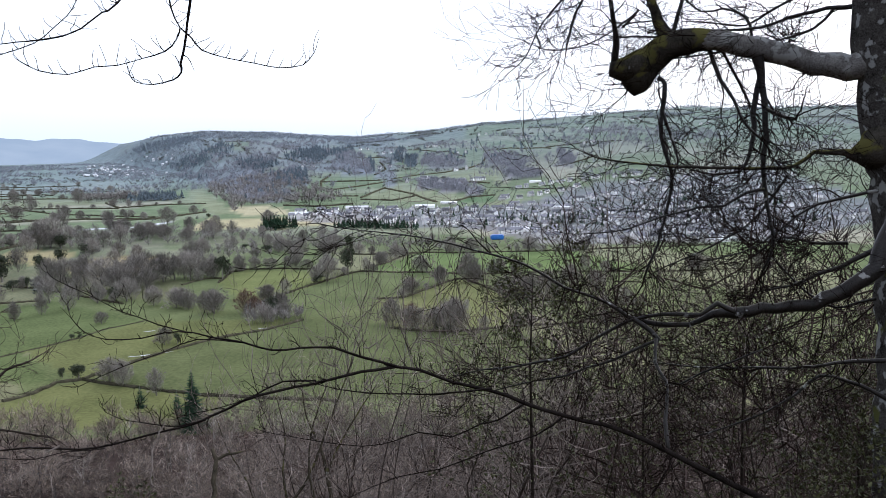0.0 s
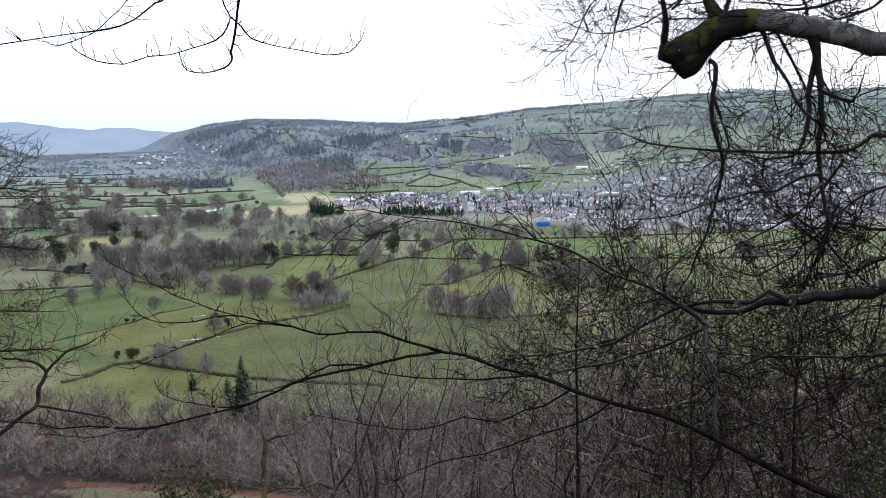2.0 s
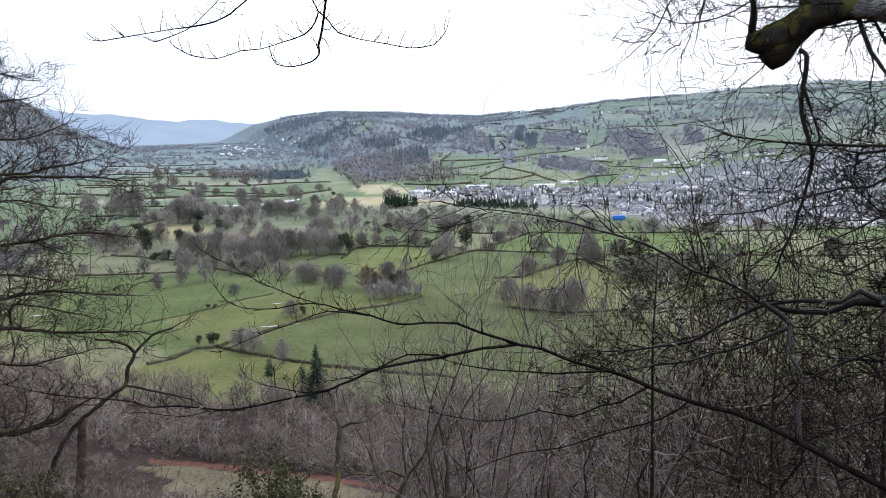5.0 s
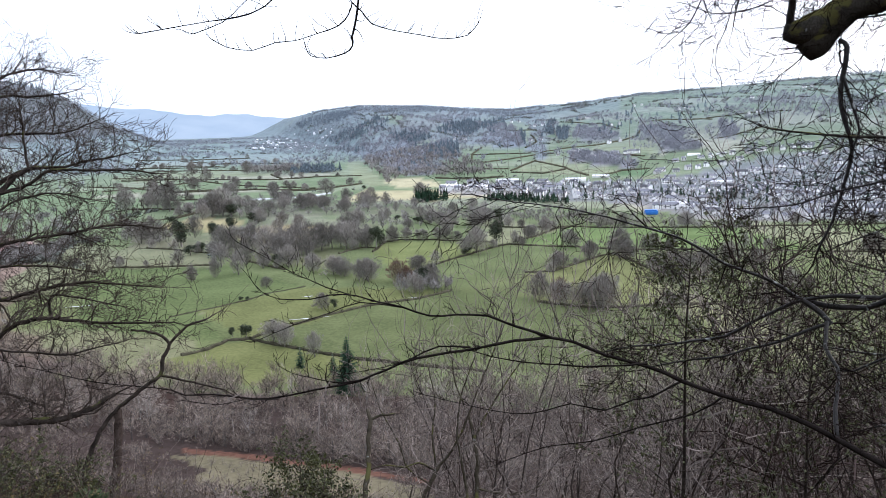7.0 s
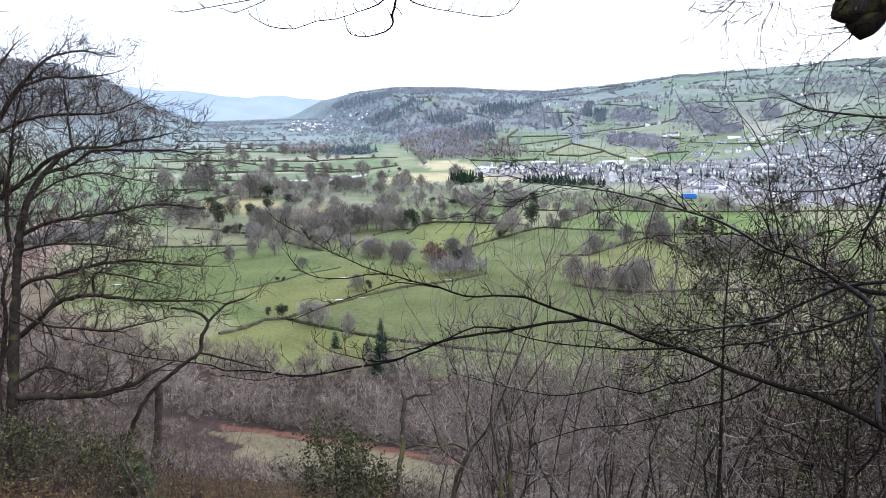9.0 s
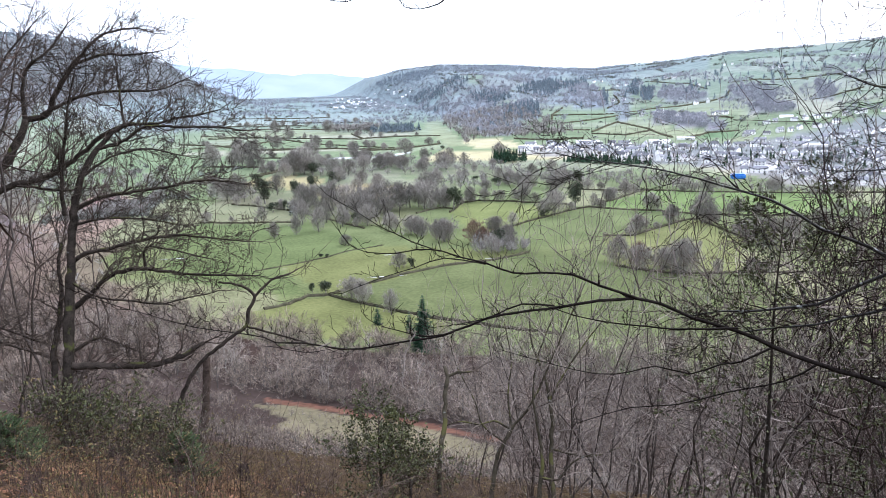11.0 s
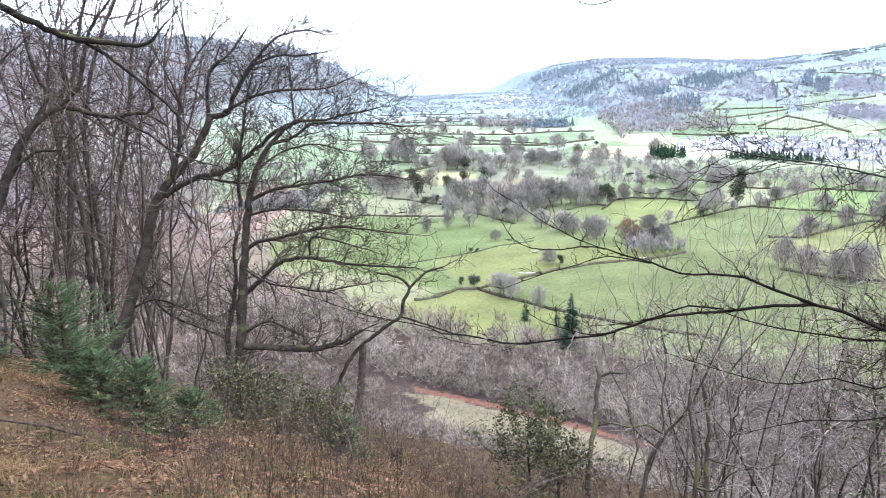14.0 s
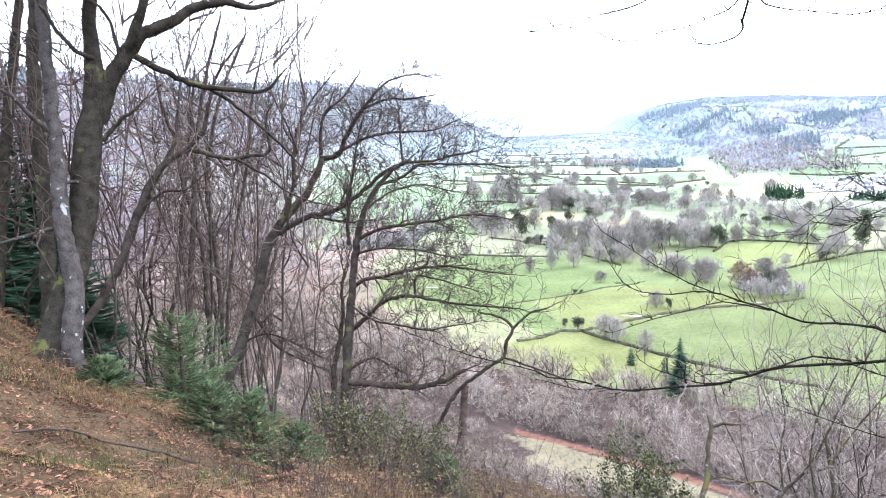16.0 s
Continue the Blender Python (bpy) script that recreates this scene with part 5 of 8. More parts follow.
def town():
    g = np.random.default_rng(51)
    kinds = [(8, 6, 4.6, 2.4), (10, 6.2, 4.8, 2.5), (7, 5.6, 4.4, 2.2), (15, 6, 4.6, 2.3), (9.5, 7, 3.0, 2.2)]
    sources = [house(house_meshes(*k), "pale rendered town house with a slate roof") for k in kinds]
    spots = []
    def row(x0, y0, x1, y1, n, turn):
        for k in range(n):
            u = (k + g.uniform(-0.25, 0.25)) / max(n - 1, 1)
            spots.append((x0 + (x1 - x0) * u + g.normal(scale=2.5), y0 + (y1 - y0) * u + g.normal(scale=4), turn + g.normal(scale=9)))
    # streets, roughly across the view, stepping up the hill
    row(-195, 985, -60, 975, 12, -4)
    row(-150, 1020, 30, 1000, 14, -4)
    row(-110, 945, 60, 915, 14, -8)
    row(-60, 900, 70, 865, 11, -8)
    row(-40, 1045, 180, 1035, 16, 3)
    row(30, 960, 260, 960, 17, 2)
    row(60, 905, 300, 920, 17, 5)
    row(60, 850, 110, 840, 4, 5)
    row(175, 850, 320, 868, 10, 6)
    row(60, 785, 300, 800, 15, 4)
    row(95, 745, 290, 755, 13, 4)
    row(120, 715, 270, 712, 10, 2)
    row(180, 1000, 420, 1030, 15, 8)
    row(230, 1080, 460, 1110, 13, 10)
    row(200, 1140, 480, 1180, 14, 12)
    row(300, 1240, 560, 1300, 12, 14)
    row(90, 1190, 220, 1240, 9, 20)
    row(-30, 1480, 80, 1440, 10, -20)
    row(-60, 1500, -20, 1530, 4, -30)
    row(300, 900, 480, 980, 10, 10)
    row(330, 820, 480, 880, 9, 8)
    row(-190, 1045, -70, 1060, 8, 0)
    row(130, 1300, 330, 1330, 12, 12)
    row(300, 1010, 520, 1080, 13, 10)
    row(280, 960, 500, 1010, 12, 9)
    row(330, 1160, 560, 1220, 12, 13)
    row(120, 880, 300, 885, 10, 4)
    row(110, 1110, 240, 1130, 8, 8)
    for i, (x, y, a) in enumerate(spots):
        s = sources[(i * 7 + int(g.integers(0, 3))) % 5]
        m = pose(x, y, ground_at(x, y), 0, 0, a + (90 if g.random() < 0.3 else 0))
        if i < 5:
            sources[i].matrix_world = m
        else:
            copy_thing(s, m)
    # scattered farms on the hill
    for x, y in ((-140, 1750), (40, 1980), (220, 2150), (-40, 2300), (340, 1850), (120, 2450), (-250, 2400), (420, 2250), (520, 1750), (-330, 1850), (30, 1610), (700, 2100), (600, 2450), (-160, 2150)):
        for dx, dy in ((0, 0), (22, 8)):
            copy_thing(sources[int(g.integers(0, 5))], pose(x + dx, y + dy, ground_at(x + dx, y + dy), 0, 0, float(g.uniform(0, 180))))
    # long pale sheds
    shed = thing("shed", "long low shed with a pale sheet roof", "shed", "sheds at the town's edge")
    wall, roof, _, win, _ = house_meshes(40, 16, 4.5, 2.2)
    part("wall", wall, shed)
    rf = roof.copy()
    rf.materials[0] = M_METAL_ROOF
    part("roof", rf, shed)
    for i, (x, y, a, s) in enumerate(((-185, 1010, 3, 0.8), (-150, 1000, -6, 0.7), (164, 1356, 4, 0.5), (86, 808, -3, 0.7), (205, 1330, 5, 0.4), (-120, 1085, 5, 0.8), (10, 1150, -5, 0.6), (-25, 1100, 0, 0.7), (130, 930, 8, 0.6), (160, 1040, 6, 0.7), (250, 700, 4, 0.6))):
        m = pose(x, y, ground_at(x, y), 0, 0, a) @ Matrix.Diagonal((s, s, s, 1))
        if i == 0:
            shed.matrix_world = m
        else:
            keep = shed.matrix_basis.copy()
            shed.matrix_basis = Matrix.Identity(4)
            copy_thing(shed, m)
            shed.matrix_basis = keep
    # a bright blue covered stack
    bm = bmesh.new()
    bmesh.ops.create_cube(bm, size=1.0)
    bmesh.ops.scale(bm, vec=(13, 8, 4.5), verts=bm.verts)
    bmesh.ops.translate(bm, vec=(0, 0, 2.2), verts=bm.verts)
    bmesh.ops.bevel(bm, geom=bm.edges[:], offset=1.0, segments=2, affect="EDGES")
    me = bpy.data.meshes.new("sheeted_pile")
    bm.to_mesh(me)
    bm.free()
    me.materials.append(mat("blue_sheeting", (0.03, 0.12, 0.42), (0.06, 0.22, 0.6), 0.3, 3.0, 0.4, 0.2))
    ob = tagged(new("sheeted_pile", me), "stack covered with bright blue sheeting at the town's edge", "sheeting")
    ob.location = (53, 745, ground_at(53, 745))


town()


def far_village():
    """Pale houses too far off to count, at the foot of the ridge."""
    g = np.random.default_rng(58)
    a, r = np.radians(g.uniform(-25, -18.8, 80)), g.uniform(2450, 3600, 80)
    x, y = r * np.sin(a), r * np.cos(a)
    z = height(x, y)
    t = Tubes()
    for X, Y, Z in zip(x[z < 60], y[z < 60], z[z < 60]):
        L, W, H, th = g.uniform(3, 6), g.uniform(2.5, 3.5), g.uniform(3, 4.5), g.uniform(0, math.pi)
        d, e = np.array([math.cos(th), math.sin(th), 0]), np.array([-math.sin(th), math.cos(th), 0])
        o, up = np.array([X, Y, Z - 1]), np.array([0, 0, H + 1])
        c = [o - d * L - e * W, o + d * L - e * W, o + d * L + e * W, o - d * L + e * W]
        k = [p + up for p in c]
        m, n = o - d * L + up * 1.45, o + d * L + up * 1.45
        t.quads([[c[0], c[1], k[1], k[0]], [c[1], c[2], k[2], k[1]], [c[2], c[3], k[3], k[2]], [c[3], c[0], k[0], k[3]], [k[0], k[1], n, m], [k[2], k[3], m, n]])
        t.tris([[k[1], k[2], n], [k[3], k[0], m]])
    tagged(new("far_village", t.mesh("far_village", M_METAL_ROOF, False)), "pale houses of a far village under the ridge", "village", kind="stuff")


far_village()
wood("town_trees", "bare trees among the houses of the town", scatter(340, [(-200, 960), (-150, 1060), (60, 1070), (480, 1160), (500, 900), (300, 700), (90, 720), (40, 830), (-80, 890)], 61), 9, 0.45, 50, 0.022, M_TWIG_FAR, 262)
wood("town_gardens", "dark garden shrubs and hedges between the houses", scatter(420, [(-200, 960), (-150, 1060), (60, 1070), (230, 1240), (540, 1300), (520, 900), (300, 700), (90, 720), (40, 830), (-80, 890)], 64), 5, 0.6, 60, 0.04, M_HEDGE_FAR, 265, low=0.0)
wood("town_conifers", "dark conifers among the houses of the town", scatter(120, [(-100, 960), (60, 1070), (480, 1160), (400, 800), (90, 760)], 63), 11, 0.24, 0, 0, M_CONIFER, 264, True)


# ---- the river and pools in the pastures ----
def water(name, line, w, label):
    P = []
    for (x0, y0), (x1, y1) in zip(line, line[1:]):
        P += [(x0 + (x1 - x0) * k / 8, y0 + (y1 - y0) * k / 8) for k in range(8)]
    P = np.array(P + [line[-1]], dtype=float)
    d = np.gradient(P, axis=0)
    d /= np.linalg.norm(d, axis=1)[:, None]
    s = np.stack([-d[:, 1], d[:, 0]], 1)
    ww = (w * (1 + 0.3 * np.sin(np.arange(len(P)) * 1.3)) * np.clip(np.minimum(np.arange(len(P)), np.arange(len(P))[::-1]) / 3, 0.15, 1))[:, None]
    z = (np.maximum(height(P[:, 0], P[:, 1]), np.maximum(height(*(P + s * ww).T), height(*(P - s * ww).T))) + 0.12)[:, None]
    V = np.stack([np.concatenate([P + s * ww, z], 1), np.concatenate([P - s * ww, z], 1)], 1).reshape(-1, 3)
    f = [(2 * k, 2 * k + 1, 2 * k + 3, 2 * k + 2) for k in range(len(P) - 1)]
    tagged(new(name, mesh_of(name, V, f, M_WATER)), label, "water", kind="structure")


water("river_water", [(-440, 890), (-395, 899), (-355, 912), (-349, 935), (-338, 965)], 6, "pale shining river winding across the valley floor")
for k, line in enumerate(([(-312, 474), (-297, 477), (-284, 478)], [(-149, 350), (-139, 354), (-130, 358)], [(-160, 398), (-154, 401)], [(-286, 364), (-270, 372)], [(-100, 402), (-90, 404)])):
    water("pool_water", line, 0.45 if k else 0.9, "pale flood pool lying in a green pasture")


# ---- the wood on the camera's slope ----
def bark(name, low, high, moss=0.0, lichen=0.0, scale=6.0, mosscol=(0.075, 0.08, 0.028), rough=0.9):
    """Bark with fissured relief; moss on what faces up, pale lichen in patches."""
    m = mat(name, low, high, scale, scale * 9, rough, 0.8, spread=0.12)
    if lichen:
        patches(m, (0.24, 0.245, 0.235), scale * 1.1, 0.74 - 0.3 * lichen, 0.0, 0.05)
    if moss:
        patches(m, mosscol, scale * 0.45, 0.78 - 0.35 * moss, 0.14)
    return m


M_BEECH = bark("beech_bark", (0.014, 0.013, 0.012), (0.085, 0.08, 0.073), 0.42, 0.62)
M_BEECH_PALE = bark("pale_beech_bark", (0.06, 0.057, 0.053), (0.20, 0.195, 0.185), 0.12, 0.7)
M_BEECH_MOSS = bark("moss_covered_bark", (0.016, 0.015, 0.012), (0.06, 0.055, 0.045), 0.62, 0.2, mosscol=(0.085, 0.080, 0.028))
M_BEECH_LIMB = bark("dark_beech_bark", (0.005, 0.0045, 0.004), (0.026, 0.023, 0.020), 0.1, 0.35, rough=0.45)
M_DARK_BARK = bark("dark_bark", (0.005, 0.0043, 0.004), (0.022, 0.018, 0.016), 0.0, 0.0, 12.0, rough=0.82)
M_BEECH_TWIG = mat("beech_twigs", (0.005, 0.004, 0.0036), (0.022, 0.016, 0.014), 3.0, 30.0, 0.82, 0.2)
M_GREY_BARK = bark("grey_bark", (0.014, 0.012, 0.010), (0.064, 0.052, 0.043), 0.3, 0.15)
M_GREY_TWIG = mat("grey_twigs", (0.022, 0.018, 0.0145), (0.095, 0.075, 0.061), 1.2, 14.0, 0.9, 0.2)
M_PALE_BRUSH = mat("pale_brush_twigs", (0.075, 0.062, 0.053), (0.34, 0.292, 0.255), 1.2, 14.0, 0.9, 0.2, island=0.4)
M_MOSSY = bark("mossy_bark", (0.020, 0.018, 0.013), (0.085, 0.073, 0.052), 0.45, 0.2, mosscol=(0.088, 0.085, 0.034))
M_OAK = bark("oak_bark", (0.010, 0.009, 0.007), (0.046, 0.041, 0.032), 0.4, 0.1)
M_BIRCH = bark("birch_bark", (0.018, 0.016, 0.015), (0.085, 0.077, 0.07), 0.1, 0.35)
M_DEADWOOD = bark("dead_wood", (0.022, 0.016, 0.013), (0.085, 0.065, 0.053), 0.1, 0.0, 9.0)
M_PALE_TWIG = mat("pale_dead_twig", (0.10, 0.085, 0.072), (0.25, 0.215, 0.19), 8.0, 60.0, 0.8, 0.3)


def curve(pts, step):
    """A smooth line through x, y, z, radius, resampled about every step metres, faintly crooked."""
    P = np.array(pts, dtype=float)
    a = np.concatenate([[2 * P[0] - P[1]], P, [2 * P[-1] - P[-2]]])
    out = []
    for i in range(1, len(a) - 2):
        p0, p1, p2, p3 = a[i - 1:i + 3]
        n = max(2, int(np.linalg.norm((p2 - p1)[:3]) / step))
        for u in np.arange(n) / n:
            out.append(0.5 * (2 * p1 + (p2 - p0) * u + (2 * p0 - 5 * p1 + 4 * p2 - p3) * u * u + (3 * p1 - p0 - 3 * p2 + p3) * u ** 3))
    out.append(P[-1])
    out = np.array(out)
    out[:, 3] = np.maximum(out[:, 3], 0.0012)
    return out


def rooted(pts):
    """Carries the lower end of a trunk down into the ground."""
    pts = list(pts)
    if pts[0][2] > pts[-1][2]:
        pts = pts[::-1]
    x, y, z, r = pts[0]
    low = ground_at(x, y) - 0.35
    if z > low + 0.1:
        pts.insert(0, (x, y, low, r * 1.2))
    return pts


def woody(name, label, category, limbs, material, twig, every=0.25, length=0.7, depth=2, thin=0.004, lift=0.1, seed=0, group="", spread=1.0, kids=(3, 5), trunk_twigs=False, floor=0.0012, start=0.1, special=None):
    """A tree or shrub from its main lines: each trunk and limb a part, the fine growth on them one more."""
    g = np.random.default_rng(300 + seed)
    t = thing(name, label, category, group)
    tw = Tubes()
    for kind, pts in limbs:
        if kind == "trunk":
            pts = rooted(pts)
        c = curve(pts, 0.12 if pts[0][3] < 0.2 else 0.2)
        r = c[:, 3] * (1 + 0.03 * np.sin(np.arange(len(c)) * 0.9) + g.normal(scale=0.03, size=len(c)))
        xyz = c[:, :3].copy()
        xyz[1:-1] += g.normal(scale=1.0, size=(len(c) - 2, 3)) * np.minimum(c[1:-1, 3:4] * 0.22, 0.012)
        one = Tubes()
        one.tube(xyz, r, 14 if r.max() > 0.12 else 8 if r.max() > 0.03 else 6)
        skin = (special or {}).get(kind, material)
        part("limb" if kind.endswith("limb") else kind, one.mesh(kind, skin), t, {"pale_limb": "smooth pale grey limb with white lichen", "mossy_limb": "swollen limb end under yellow-green moss"}.get(kind, ""))
        if kind == "trunk" and not trunk_twigs:
            continue
        seg = np.linalg.norm(np.diff(xyz, axis=0), axis=1)
        s = np.concatenate([[0], np.cumsum(seg)])
        total = s[-1]
        pos = start * total
        while pos < total:
            i = min(np.searchsorted(s, pos), len(xyz) - 1)
            d = xyz[i] - xyz[max(i - 1, 0)]
            d /= np.linalg.norm(d) + 1e-9
            sd = g.normal(size=3)
            sd -= d * (sd @ d)
            sd /= np.linalg.norm(sd)
            e = d * g.uniform(0.35, 0.9) + sd * g.uniform(0.5, 1.0) * spread + np.array([0, 0, lift])
            big = g.random() ** 1.6
            branch_out(tw, xyz[i], e, length * (0.35 + 1.0 * big), max(min(c[i, 3] * 0.5, thin * (0.6 + big)), floor), depth if big > 0.25 else max(depth - 1, 0), g, 5, lift, kids, 0.58, None, floor)
            pos += every * g.uniform(0.5, 1.5)
        if c[-1, 3] < 0.04:
            branch_out(tw, xyz[-1], xyz[-1] - xyz[-2], length * 0.8, max(min(c[-1, 3] * 0.8, thin * 2), floor), max(depth - 1, 0), g, 4, lift, kids, 0.4, None, floor)
    if tw.n:
        part("twig_growth", tw.mesh("twig_growth", twig, False), t, "mass of fine bare twigs", kind="stuff")
    return t

# the old beech that frames the view
BEECH = [
    ("trunk", [(4.81, 8.70, 103.79, 0.426), (5.12, 9.03, 102.36, 0.458), (5.25, 9.14, 101.46, 0.458), (5.26, 9.19, 101.09, 0.442), (5.35, 9.18, 100.64, 0.442), (5.41, 9.18, 100.19, 0.458), (5.46, 9.16, 99.79, 0.472), (5.54, 9.10, 99.46, 0.442), (5.62, 8.98, 98.53, 0.458), (5.57, 8.70, 97.24, 0.472), (5.43, 8.31, 96.03, 0.518), (5.24, 7.83, 94.94, 0.579), (4.86, 7.02, 93.59, 0.762)]),
    ("pale_limb", [(5.05, 9.18, 100.75, 0.168), (4.80, 9.27, 100.73, 0.155), (4.57, 9.35, 100.75, 0.142), (4.22, 9.48, 100.86, 0.135), (3.85, 9.59, 101.01, 0.128), (3.41, 9.71, 101.11, 0.130), (3.06, 9.79, 101.12, 0.083)]),
    ("mossy_limb", [(3.41, 9.71, 101.11, 0.115), (3.06, 9.79, 101.12, 0.162), (2.83, 9.84, 101.04, 0.176), (2.63, 9.88, 100.89, 0.190), (2.48, 9.90, 100.71, 0.197), (2.37, 9.90, 100.55, 0.123)]),
    ("mossy_limb", [(2.55, 9.84, 100.86, 0.180), (2.34, 9.84, 100.79, 0.156), (2.13, 9.84, 100.80, 0.104)]),
    ("mossy_limb", [(2.86, 9.83, 101.11, 0.128), (2.75, 9.87, 101.30, 0.073), (2.69, 9.88, 101.50, 0.061), (2.60, 9.86, 101.90, 0.055), (2.48, 9.82, 102.36, 0.049)]),
    ("limb", [(2.18, 9.83, 100.83, 0.047), (2.19, 9.78, 101.08, 0.042), (2.15, 9.73, 101.28, 0.033), (2.08, 9.67, 101.61, 0.028), (2.01, 9.57, 102.11, 0.028)]),
    ("limb", [(2.91, 9.91, 101.22, 0.030), (2.98, 9.97, 101.44, 0.025), (3.06, 10.01, 101.65, 0.025), (3.17, 10.01, 102.05, 0.020)]),
    ("limb", [(2.72, 9.81, 100.68, 0.029), (2.80, 9.74, 100.59, 0.029), (2.74, 9.72, 100.25, 0.031), (2.75, 9.67, 99.93, 0.028), (2.82, 9.59, 99.62, 0.026), (2.84, 9.51, 99.34, 0.023), (2.75, 9.46, 99.00, 0.021), (2.65, 9.39, 98.66, 0.018), (2.47, 9.32, 98.25, 0.014)]),
    ("limb", [(2.75, 9.71, 100.28, 0.022), (2.86, 9.62, 99.90, 0.019), (2.91, 9.53, 99.66, 0.016), (2.80, 9.47, 99.35, 0.012)]),
    ("limb", [(3.83, 9.52, 100.89, 0.073), (3.89, 9.46, 100.55, 0.043), (3.90, 9.41, 100.22, 0.038), (3.91, 9.34, 99.88, 0.038), (3.86, 9.29, 99.54, 0.028), (3.89, 9.19, 99.14, 0.026), (3.93, 9.05, 98.68, 0.021), (3.79, 9.00, 98.36, 0.014)]),
    ("limb", [(3.88, 9.52, 100.66, 0.038), (3.79, 9.49, 100.22, 0.036), (3.79, 9.41, 99.95, 0.031), (3.71, 9.35, 99.71, 0.024), (3.59, 9.30, 99.52, 0.018), (3.28, 9.33, 99.49, 0.014)]),
    ("limb", [(3.34, 9.79, 101.03, 0.030), (3.46, 9.68, 100.61, 0.024), (3.59, 9.54, 100.36, 0.019), (3.63, 9.42, 100.15, 0.017), (3.79, 9.25, 99.92, 0.014)]),
    ("limb", [(3.49, 9.75, 100.99, 0.019), (3.67, 9.81, 100.72, 0.018), (3.88, 9.86, 100.37, 0.015)]),
    ("limb", [(3.84, 9.23, 100.26, 0.023), (4.06, 9.03, 100.13, 0.023), (4.07, 8.92, 100.17, 0.016)]),
    ("limb", [(5.22, 8.80, 98.90, 0.120), (5.06, 8.76, 98.64, 0.104), (4.96, 8.69, 98.43, 0.104), (4.74, 8.68, 98.23, 0.090), (4.41, 8.74, 98.06, 0.080), (4.06, 8.82, 97.95, 0.070), (3.76, 8.88, 97.92, 0.064), (3.45, 8.93, 97.86, 0.069), (3.19, 8.96, 97.85, 0.046), (2.93, 8.97, 97.73, 0.032), (2.66, 8.99, 97.73, 0.032), (2.40, 9.01, 97.77, 0.031), (2.20, 9.02, 97.83, 0.027), (2.06, 9.02, 97.94, 0.022), (1.79, 9.05, 98.07, 0.018), (1.46, 9.07, 98.18, 0.018), (1.12, 9.10, 98.39, 0.016), (0.90, 9.09, 98.50, 0.014), (0.58, 9.08, 98.60, 0.013)]),
    ("limb", [(0.58, 9.08, 98.60, 0.013), (0.11, 9.03, 98.74, 0.011), (-0.29, 8.96, 98.84, 0.010), (-0.68, 8.87, 98.91, 0.008), (-1.06, 8.76, 98.97, 0.006), (-1.42, 8.63, 99.06, 0.006)]),
    ("limb", [(3.38, 8.74, 97.93, 0.036), (3.20, 8.81, 98.00, 0.031), (3.01, 8.83, 97.89, 0.027), (2.76, 8.89, 97.88, 0.027), (2.45, 8.95, 97.84, 0.022), (2.19, 8.98, 97.77, 0.022), (1.85, 8.99, 97.60, 0.020), (1.45, 8.98, 97.35, 0.018), (1.11, 8.99, 97.29, 0.016), (0.77, 8.99, 97.23, 0.014), (0.42, 8.98, 97.21, 0.010), (0.08, 8.95, 97.13, 0.007)]),
    ("limb", [(2.25, 8.97, 97.81, 0.031), (2.43, 8.86, 97.69, 0.031), (2.51, 8.79, 97.59, 0.026), (2.41, 8.78, 97.57, 0.022), (2.02, 8.80, 97.37, 0.018), (1.69, 8.81, 97.27, 0.015), (1.42, 8.80, 97.18, 0.013), (1.02, 8.81, 97.11, 0.010), (0.61, 8.79, 97.02, 0.007)]),
    ("limb", [(2.47, 8.75, 97.62, 0.022), (2.39, 8.50, 97.42, 0.019), (2.44, 8.22, 97.28, 0.019), (2.39, 7.98, 97.17, 0.018), (2.30, 7.73, 97.01, 0.022), (2.25, 7.44, 96.82, 0.020)]),
    ("limb", [(2.56, 8.58, 97.14, 0.015), (2.70, 8.51, 97.15, 0.014), (2.91, 8.46, 97.29, 0.013), (3.25, 8.36, 97.46, 0.012), (3.52, 8.27, 97.61, 0.010)]),
    ("limb", [(5.05, 8.87, 98.62, 0.034), (4.70, 8.94, 98.42, 0.029), (4.45, 8.97, 98.31, 0.024), (4.14, 9.00, 98.18, 0.017), (3.82, 9.05, 98.11, 0.012)]),
    ("mossy_limb", [(4.98, 9.12, 99.70, 0.107), (4.76, 9.15, 99.72, 0.042), (4.43, 9.22, 99.74, 0.027), (4.20, 9.22, 99.58, 0.024), (3.74, 9.33, 99.56, 0.021), (3.23, 9.43, 99.57, 0.018), (2.57, 9.54, 99.61, 0.014), (1.95, 9.60, 99.70, 0.010)]),
    ("limb", [(3.85, 9.20, 99.31, 0.023), (3.64, 9.21, 99.27, 0.018), (3.38, 9.23, 99.12, 0.016), (3.11, 9.25, 99.10, 0.014), (2.66, 9.31, 98.99, 0.012), (2.19, 9.34, 98.83, 0.009), (1.71, 9.37, 98.79, 0.007)]),
    ("limb", [(5.01, 9.24, 101.41, 0.035), (4.60, 9.41, 101.42, 0.025), (4.23, 9.55, 101.35, 0.020), (3.94, 9.65, 101.25, 0.018), (3.44, 9.81, 101.23, 0.014), (2.92, 9.94, 101.20, 0.013), (2.32, 10.07, 101.21, 0.010)]),
    ("limb", [(4.67, 9.41, 101.42, 0.020), (4.46, 9.45, 101.20, 0.017), (4.10, 9.54, 101.09, 0.014), (3.55, 9.68, 100.98, 0.014), (2.96, 9.80, 100.92, 0.010), (2.21, 9.92, 100.89, 0.008)]),
